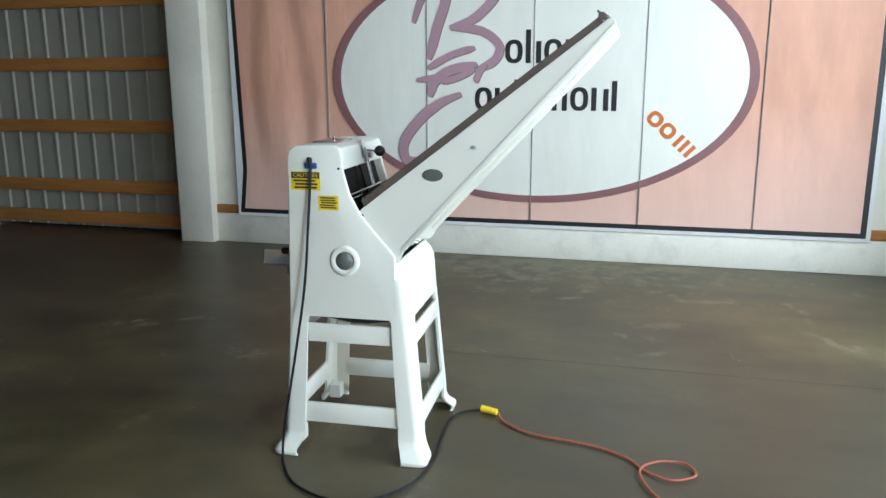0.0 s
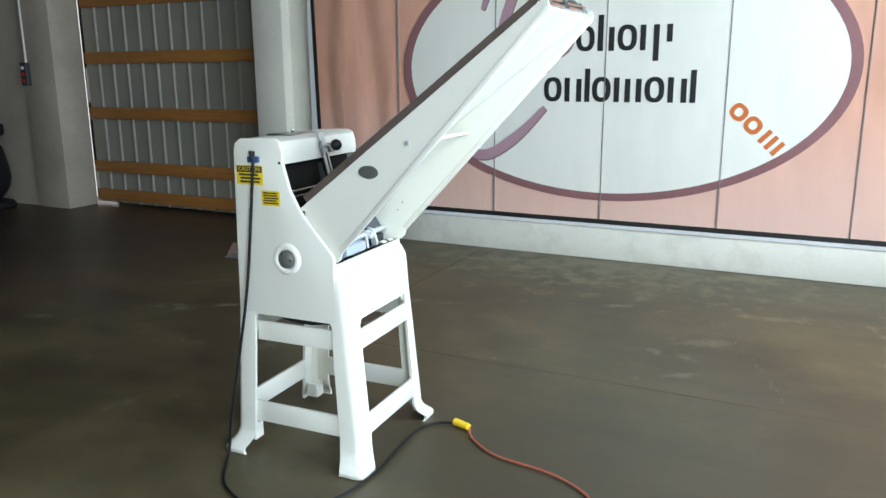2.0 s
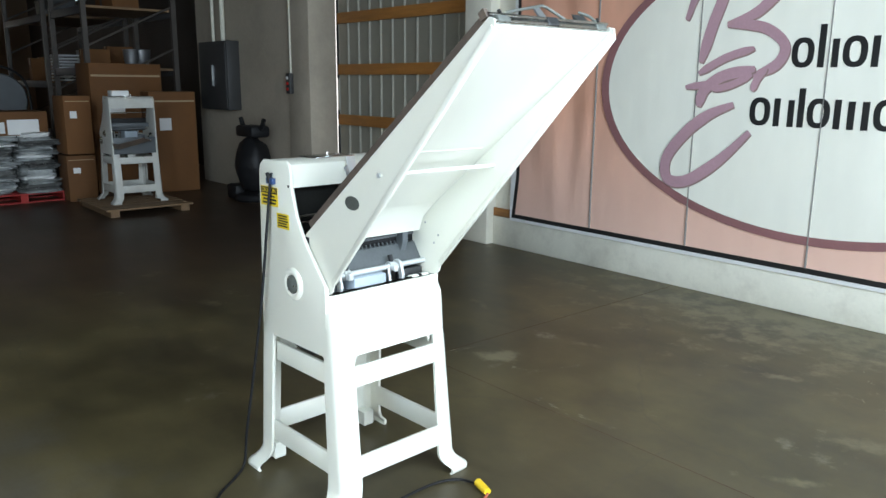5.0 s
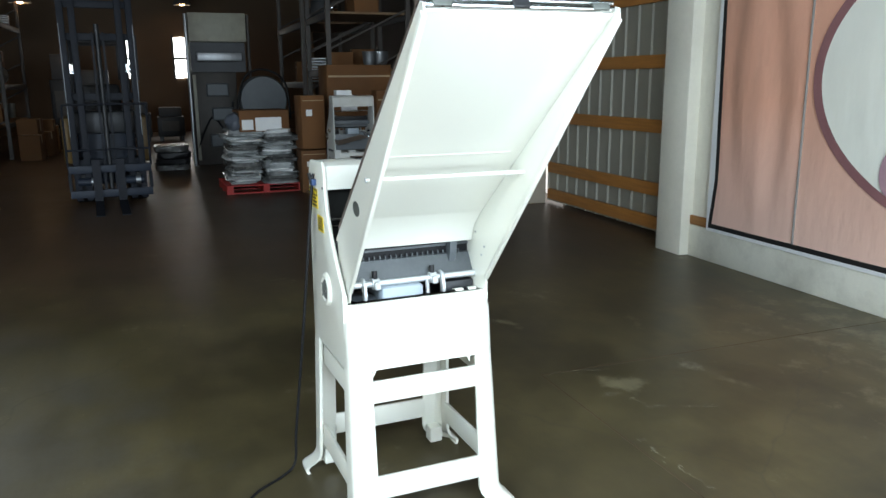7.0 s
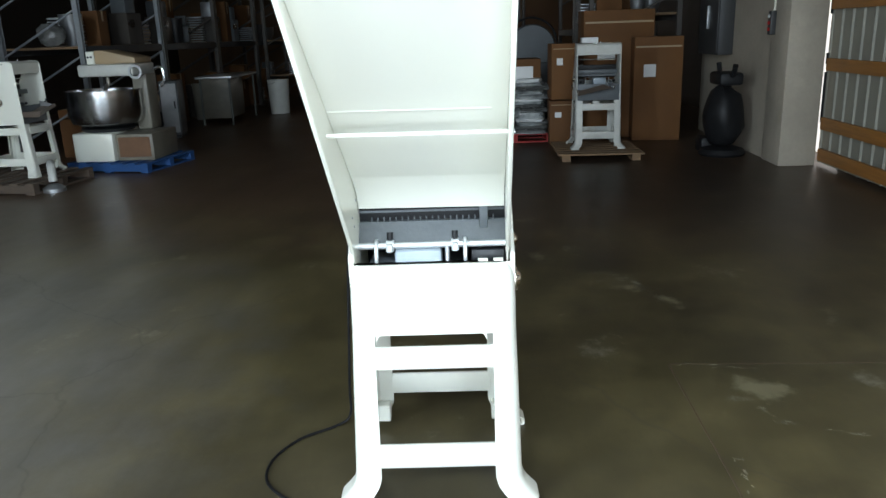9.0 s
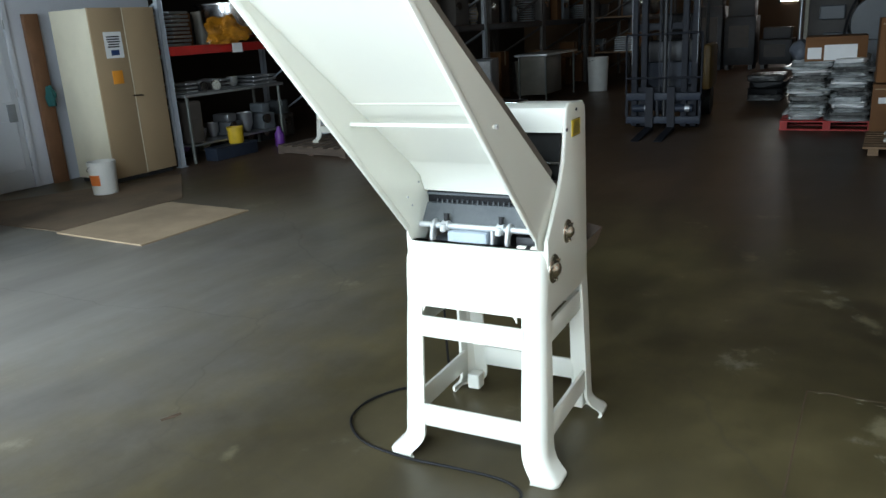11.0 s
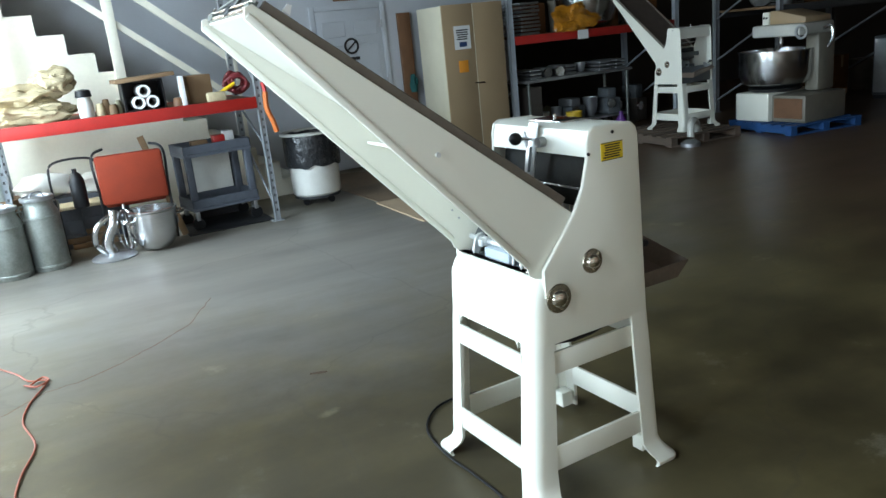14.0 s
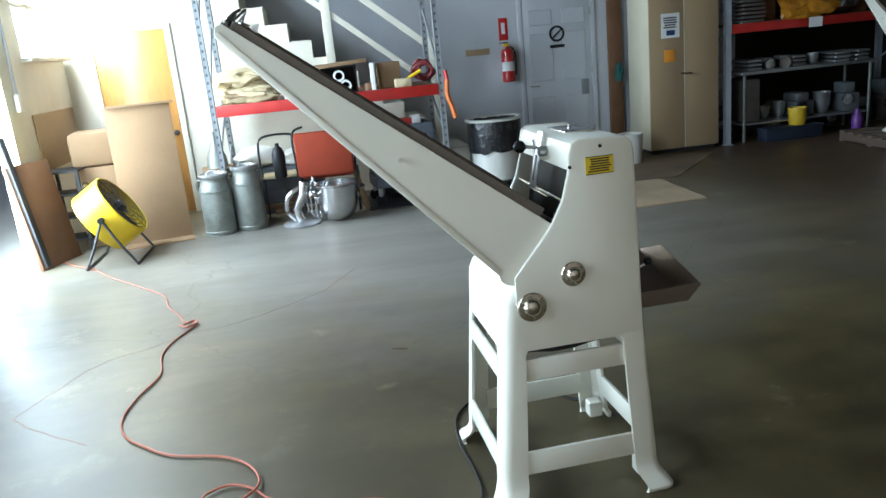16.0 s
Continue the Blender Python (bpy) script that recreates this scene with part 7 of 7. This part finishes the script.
def goods(x0, x1, y0, y1, z, hmax, seed, step=0.36, kinds=KINDS):
    """Mixed stored goods standing on a shelf or floor."""
    rnd = random.Random(seed)
    x = x0 + 0.05
    while x < x1 - 0.2:
        w = rnd.uniform(0.6, 1.15) * step
        kind = rnd.choice(kinds)
        y = rnd.uniform(y0 + 0.2, y1 - 0.2)
        h = hmax * rnd.uniform(0.45, 0.95)
        c = x + w / 2
        if kind == "box":
            g = thing("cardboard_box", "brown cardboard box stored on the racking", "box", (c, y, z), rnd.uniform(-8, 8), "stored boxes")
            part("body", box(-w / 2, w / 2, -0.2, 0.2, 0, h, 0.006, seg=1), DIM_BOARD, g)
            part("tape", box(-w * 0.08, w * 0.08, -0.202, 0.202, h * 0.7, h + 0.002), TAN, g)
        elif kind == "tub":
            g = thing("plastic_tub", "pale plastic tub stored on the racking", "tub", (c, y, z), 0, "stored tubs")
            part("body", lathe([(0, 0), (w * 0.38, 0), (w * 0.44, h * 0.7), (w * 0.47, h * 0.7), (w * 0.47, h * 0.74), (0, h * 0.74)], 18), rnd.choice((RACK_FAR, MIXER_DIM, DARK_STEEL)), g)
        elif kind == "can":
            g = thing("steel_bowl", "steel mixing bowl stored on the racking", "bowl", (c, y, z), 0, "stored bowls")
            part("bowl", lathe([(0, 0), (w * 0.25, 0.0), (w * 0.42, h * 0.3), (w * 0.46, h * 0.7), (w * 0.48, h * 0.72), (w * 0.44, h * 0.72), (w * 0.38, h * 0.3), (0, 0.03)], 22), rnd.choice((STEEL_DULL, RACK_FAR)), g)
        elif kind == "pan":
            g = thing("pan_stack", "stack of dull steel baking pans", "pans", (c, y, z), rnd.uniform(-10, 10), "stored pans")
            n = max(3, int(h / 0.07))
            for k in range(n):
                part("pan", box(-w / 2, w / 2, -0.22, 0.22, k * 0.05, k * 0.05 + 0.03, 0.008, seg=1, m=pose(rnd.uniform(-0.02, 0.02), 0, 0, 0, 0, rnd.uniform(-3, 3))), STEEL_DULL, g)
        elif kind == "machine":
            g = thing("bakery_machine", "small old bakery machine stored on the racking", "machine", (c, y, z), rnd.uniform(-15, 15), "stored machines")
            part("body", box(-w / 2, w / 2, -0.18, 0.18, 0, h * 0.6, 0.02), rnd.choice((DARK_STEEL, MACHINE_GREY, RACK_FAR)), g)
            part("head", box(-w * 0.3, w * 0.4, -0.14, 0.14, h * 0.6, h * 0.95, 0.02), rnd.choice((MACHINE_GREY, STEEL_DULL)), g)
            part("wheel", rod((w * 0.3, 0.18, h * 0.4), (w * 0.3, 0.21, h * 0.4), 0.07, seg=16), STEEL, g)
        else:
            g = thing("bagged_roll", "wrapped roll stored on the racking", "roll", (c, y, z), rnd.uniform(-20, 20), "stored rolls")
            part("roll", lump(0, 0, h * 0.32, w * 0.5, 0.2, h * 0.36, seed + x, rough=0.15, sub=2), rnd.choice((WRAP_DARK, OLIVE, SACK)), g)
        x += w + rnd.uniform(0.02, 0.12)


big_rack(-7.6, -4.62, -7.5, -6.35, (1.50, 2.75), "pallet rack with pale blue posts and red beams", RACK_PALE, RED_BEAM)
goods(-7.5, -4.8, -7.4, -6.5, 1.504, 0.7, 11)
goods(-7.5, -4.8, -7.4, -6.8, 0.0, 0.7, 13)
goods(-7.5, -4.8, -7.4, -6.5, 2.754, 0.6, 12)
ybag = tagged(obj("yellow_bag", lump(-5.66, -6.29, 1.64, 0.33, 0.09, 0.17, 5, rough=0.75, sub=4), AMBER), "crumpled amber plastic bag hanging over the beam", "bag")
rb = thing("steel_bowl", "large polished steel bowl on the red-beamed rack", "bowl", (-6.15, -6.66, 1.504), 0, "stored bowls", 1.45)
part("bowl", lathe([(0, 0.01), (0.16, 0.0), (0.27, 0.06), (0.31, 0.18), (0.32, 0.34), (0.335, 0.345), (0.335, 0.36), (0.305, 0.36), (0.295, 0.18), (0.25, 0.08), (0, 0.03)], 40), STEEL, rb)
tagged(obj("white_tag", box(-5.80, -5.62, -6.19, -6.183, 1.38, 1.50), PAPER), "white tag hanging from the amber bag", "tag")
tb = thing("steel_table", "stainless steel work table in front of the rack", "table", (-5.75, -6.62, 0))
part("top", box(-0.95, 0.95, -0.30, 0.30, 0.86, 0.90, 0.006), STEEL_DULL, tb)
part("undershelf", box(-0.9, 0.9, -0.26, 0.26, 0.22, 0.24), STEEL_DULL, tb)
for sx in (-0.88, 0.88):
    for sy in (-0.25, 0.25):
        part("leg", rod((sx, sy, 0), (sx, sy, 0.86), 0.022, seg=12), HEAD_STEEL, tb)
goods(-6.65, -4.85, -6.9, -6.36, 0.904, 0.26, 37, 0.20, ("pan", "machine", "can", "pan"))
goods(-6.6, -5.1, -6.9, -6.36, 0.244, 0.45, 35, 0.24, ("machine", "can", "pan"))
tagged(obj("purple_bottle", lathe([(0, 0), (0.06, 0), (0.07, 0.02), (0.07, 0.18), (0.03, 0.25), (0.03, 0.29), (0, 0.29)], 18, m=pose(-6.35, -6.2, 0)), PURPLE), "purple and white cleaning bottle on the floor", "bottle")

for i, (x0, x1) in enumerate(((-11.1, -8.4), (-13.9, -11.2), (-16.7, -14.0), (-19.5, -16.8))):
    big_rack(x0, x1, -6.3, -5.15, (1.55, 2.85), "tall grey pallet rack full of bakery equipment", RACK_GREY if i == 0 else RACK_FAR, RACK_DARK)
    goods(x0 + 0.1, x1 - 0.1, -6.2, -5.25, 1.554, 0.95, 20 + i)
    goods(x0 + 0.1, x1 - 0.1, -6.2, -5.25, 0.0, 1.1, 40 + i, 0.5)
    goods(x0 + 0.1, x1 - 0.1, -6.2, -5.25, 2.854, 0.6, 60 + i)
gp = thing("grey_cabinet", "plain grey metal cabinet under the work table", "cabinet", (-4.98, -6.62, 0))
part("body", box(-0.10, 0.12, -0.28, 0.26, 0.26, 0.80, 0.006), RACK_FAR, gp)
part("drawer", box(-0.09, 0.11, 0.255, 0.268, 0.56, 0.78, 0.004, seg=1), RACK_FAR, gp)
dc = thing("dark_crate", "dark blue crate on the floor under the table", "crate", (-5.42, -6.28, 0))
part("body", box(-0.42, 0.36, -0.10, 0.12, 0.0, 0.17, 0.01), NAVY, dc)
part("rim", box(-0.43, 0.37, -0.11, 0.13, 0.15, 0.175, 0.006, seg=1), NAVY, dc)
tb = thing("steel_table", "stainless steel bench standing before the racks", "table", (-13.2, -4.75, 0), 3)
part("top", box(-1.0, 1.0, -0.35, 0.35, 0.88, 0.92, 0.006), STEEL_PALE, tb)
part("cupboard", box(-0.2, 0.85, -0.30, 0.24, 0.12, 0.87, 0.01), MIXER_DIM, tb, "dim beige cupboard under the bench")
for sx in (-0.92, 0.92):
    for sy in (-0.28, 0.28):
        part("leg", rod((sx, sy, 0), (sx, sy, 0.88), 0.022, seg=12), HEAD_STEEL, tb)

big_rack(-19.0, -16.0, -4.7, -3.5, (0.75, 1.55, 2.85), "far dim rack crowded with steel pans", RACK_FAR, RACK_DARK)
goods(-18.9, -16.1, -4.6, -3.6, 0.754, 0.6, 91, 0.3)
goods(-18.9, -16.1, -4.6, -3.6, 1.554, 0.9, 92, 0.3)
goods(-18.9, -16.1, -4.6, -3.6, 2.854, 0.6, 93, 0.3)
goods(-18.6, -15.2, -3.3, -2.7, 0.0, 0.9, 94, 0.45, ("machine", "box", "can"))
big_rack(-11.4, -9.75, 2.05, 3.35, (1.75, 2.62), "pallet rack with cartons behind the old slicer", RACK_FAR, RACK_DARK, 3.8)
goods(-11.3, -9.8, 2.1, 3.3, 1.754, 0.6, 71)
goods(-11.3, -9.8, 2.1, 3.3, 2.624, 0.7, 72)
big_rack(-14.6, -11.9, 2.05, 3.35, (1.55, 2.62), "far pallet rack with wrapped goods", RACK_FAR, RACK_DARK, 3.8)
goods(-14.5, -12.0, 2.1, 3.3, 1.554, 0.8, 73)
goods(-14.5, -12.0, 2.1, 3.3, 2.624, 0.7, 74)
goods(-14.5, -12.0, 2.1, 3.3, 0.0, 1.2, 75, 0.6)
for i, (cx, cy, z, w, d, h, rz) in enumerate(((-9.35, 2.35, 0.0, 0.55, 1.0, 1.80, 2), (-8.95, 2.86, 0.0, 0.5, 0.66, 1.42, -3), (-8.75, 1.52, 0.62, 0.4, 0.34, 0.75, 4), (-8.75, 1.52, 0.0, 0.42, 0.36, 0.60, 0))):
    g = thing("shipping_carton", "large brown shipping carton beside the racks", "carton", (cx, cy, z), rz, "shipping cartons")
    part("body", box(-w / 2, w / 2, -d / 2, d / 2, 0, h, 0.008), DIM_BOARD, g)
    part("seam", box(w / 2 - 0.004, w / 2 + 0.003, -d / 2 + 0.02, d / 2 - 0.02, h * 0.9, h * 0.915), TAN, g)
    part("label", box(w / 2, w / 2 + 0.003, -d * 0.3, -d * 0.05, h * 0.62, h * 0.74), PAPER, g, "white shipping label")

ov = thing("dough_divider", "tall beige bakery machine with a dark hopper", "machine", (-13.4, 0.64, 0))
part("lower", box(-0.5, 0.4, -0.52, 0.30, 0.0, 1.75, 0.02), RACK_FAR, ov, "dim brown machine cabinet")
part("pale_edge", box(0.402, 0.44, -0.50, -0.44, 0.1, 1.70, 0.004, seg=1), BEIGE, ov, "pale corner post")
part("hood", box(-0.5, 0.5, -0.52, 0.52, 2.30, 2.82, 0.02), BEIGE, ov, "beige top panel")
part("gap", box(-0.5, 0.3, -0.50, 0.50, 1.752, 2.298), DARK_STEEL, ov)
part("front_tray", box(0.40, 0.62, -0.4, 0.4, 1.95, 2.1, 0.01), STEEL_DULL, ov)
for y in (-0.56, 0.56):
    part("column", rod((0.42, y, 0.0), (0.42, y, 2.8), 0.03, seg=10), STEEL_DULL if y < 0 else RACK_FAR, ov)
part("cable_loop", tube([(0.42, -0.5, 0.3), (0.46, -0.2, 0.9), (0.44, 0.1, 0.6), (0.45, 0.2, 1.2)], 0.018, 8), RUBBER, ov)
for z, w_ in ((0.35, 0.20), (0.85, 0.26), (1.30, 0.18)):
    part("machine_block", box(0.40, 0.52, -0.45 + w_, -0.05 + w_, z, z + 0.24, 0.02, seg=1), MACHINE_GREY, ov, "grey gearbox on the machine front")
md = thing("moulder_machine", "rounded blue-grey machine with cables", "machine", (-12.2, 1.30, 0))
part("body", box(-0.3, 0.3, -0.40, 0.40, 0.0, 1.0, 0.05), MACHINE_GREY, md)
part("dome", lathe([(0, -0.25), (0.40, -0.25), (0.42, -0.22), (0.42, 0.22), (0.40, 0.25), (0, 0.25)], 36, m=pose(0, 0, 1.25, 0, 90, 0)), MACHINE_GREY, md, "rounded grey drum")
part("cable", tube([(0.28, -0.45, 0.2), (0.32, -0.5, 0.9), (0.30, -0.35, 1.6), (0.28, 0.0, 1.78), (0.30, 0.38, 1.55), (0.30, 0.45, 0.9)], 0.02, 8), RUBBER, md)
wp = thing("wrapped_pallet", "low wrapped goods stacked behind the forklift", "goods", (-12.6, -0.35, 0))
for k in range(4):
    part("layer", lump(0.03 * (k % 2), 0.02 * (k % 3), 0.06 + 0.11 * k, 0.4, 0.30, 0.062, 90 + k, rough=0.12, boxy=0.3), DARK_STEEL if k % 3 else WRAP_DARK, wp)

# dark blocks added to blacken the unlit gap behind the forklift
for cy, w, h in ((-2.75, 0.62, 2.3), (-2.0, 0.78, 1.9), (-1.1, 0.8, 1.05), (-0.2, 0.7, 0.9)):
    g = thing("dark_filler", "dark machine-like block added to fill the unlit far end", "machine", (-20.2, cy, 0), 0, "idle machines")
    part("body", box(-0.4, 0.4, -w / 2, w / 2, 0.12, h * 0.72, 0.03), DARK_STEEL, g)
    part("top", box(-0.3, 0.25, -w * 0.42, w * 0.42, h * 0.72, h, 0.03), RACK_DARK, g)
    part("panel", box(0.40, 0.415, -w * 0.35, w * 0.3, h * 0.3, h * 0.6, 0.004, seg=1), RACK_FAR, g)
    for sy in (-0.38, 0.38):
        part("foot", box(-0.35, 0.35, sy * w - 0.05, sy * w + 0.05, 0.0, 0.12), DARK_STEEL, g)

# ---- far end: windows, hanging lamps ----
for k, y in enumerate((-1.27, 0.38)):
    w = tagged(new("window_west"), "bright far window with a dark crossbar", "window", "", "structure")
    part("pane", box(-23.995, -23.97, y - 0.25, y + 0.25, 1.70, 2.95), SKY_GLOW, w, "pane filled with daylight")
    part("crossbar", box(-23.969, -23.94, y - 0.27, y + 0.27, 2.26, 2.33), DARK_STEEL, w)
    part("frame", box(-23.99, -23.93, y - 0.31, y - 0.25, 1.65, 3.0), DARK_STEEL, w)
    part("frame", box(-23.99, -23.93, y + 0.25, y + 0.31, 1.65, 3.0), DARK_STEEL, w)
for x, y, z in ((-19.5, 0.35, 3.75), (-22.5, 0.42, 3.8), (-19.0, -3.4, 3.45), (-14.0, -5.9, 3.3), (-17.0, -2.2, 3.9)):
    lm = thing("hanging_lamp", "glowing warm hanging warehouse lamp", "lamp", (x, y, z), 0, "hanging lamps")
    part("shade", lathe([(0.06, 0.30), (0.10, 0.28), (0.24, 0.05), (0.25, 0.0), (0.235, 0.0), (0.09, 0.26), (0.06, 0.28)], 24), STEEL_DULL, lm)
    part("bulb", lathe([(0, -0.02), (0.06, 0.0), (0.085, 0.07), (0.05, 0.15), (0, 0.17)], 16), LAMP_GLOW, lm, "warm glowing bulb")
    part("stem", rod((0, 0, 0.28), (0, 0, 5.2 - z), 0.012, seg=8), DARK_STEEL, lm)
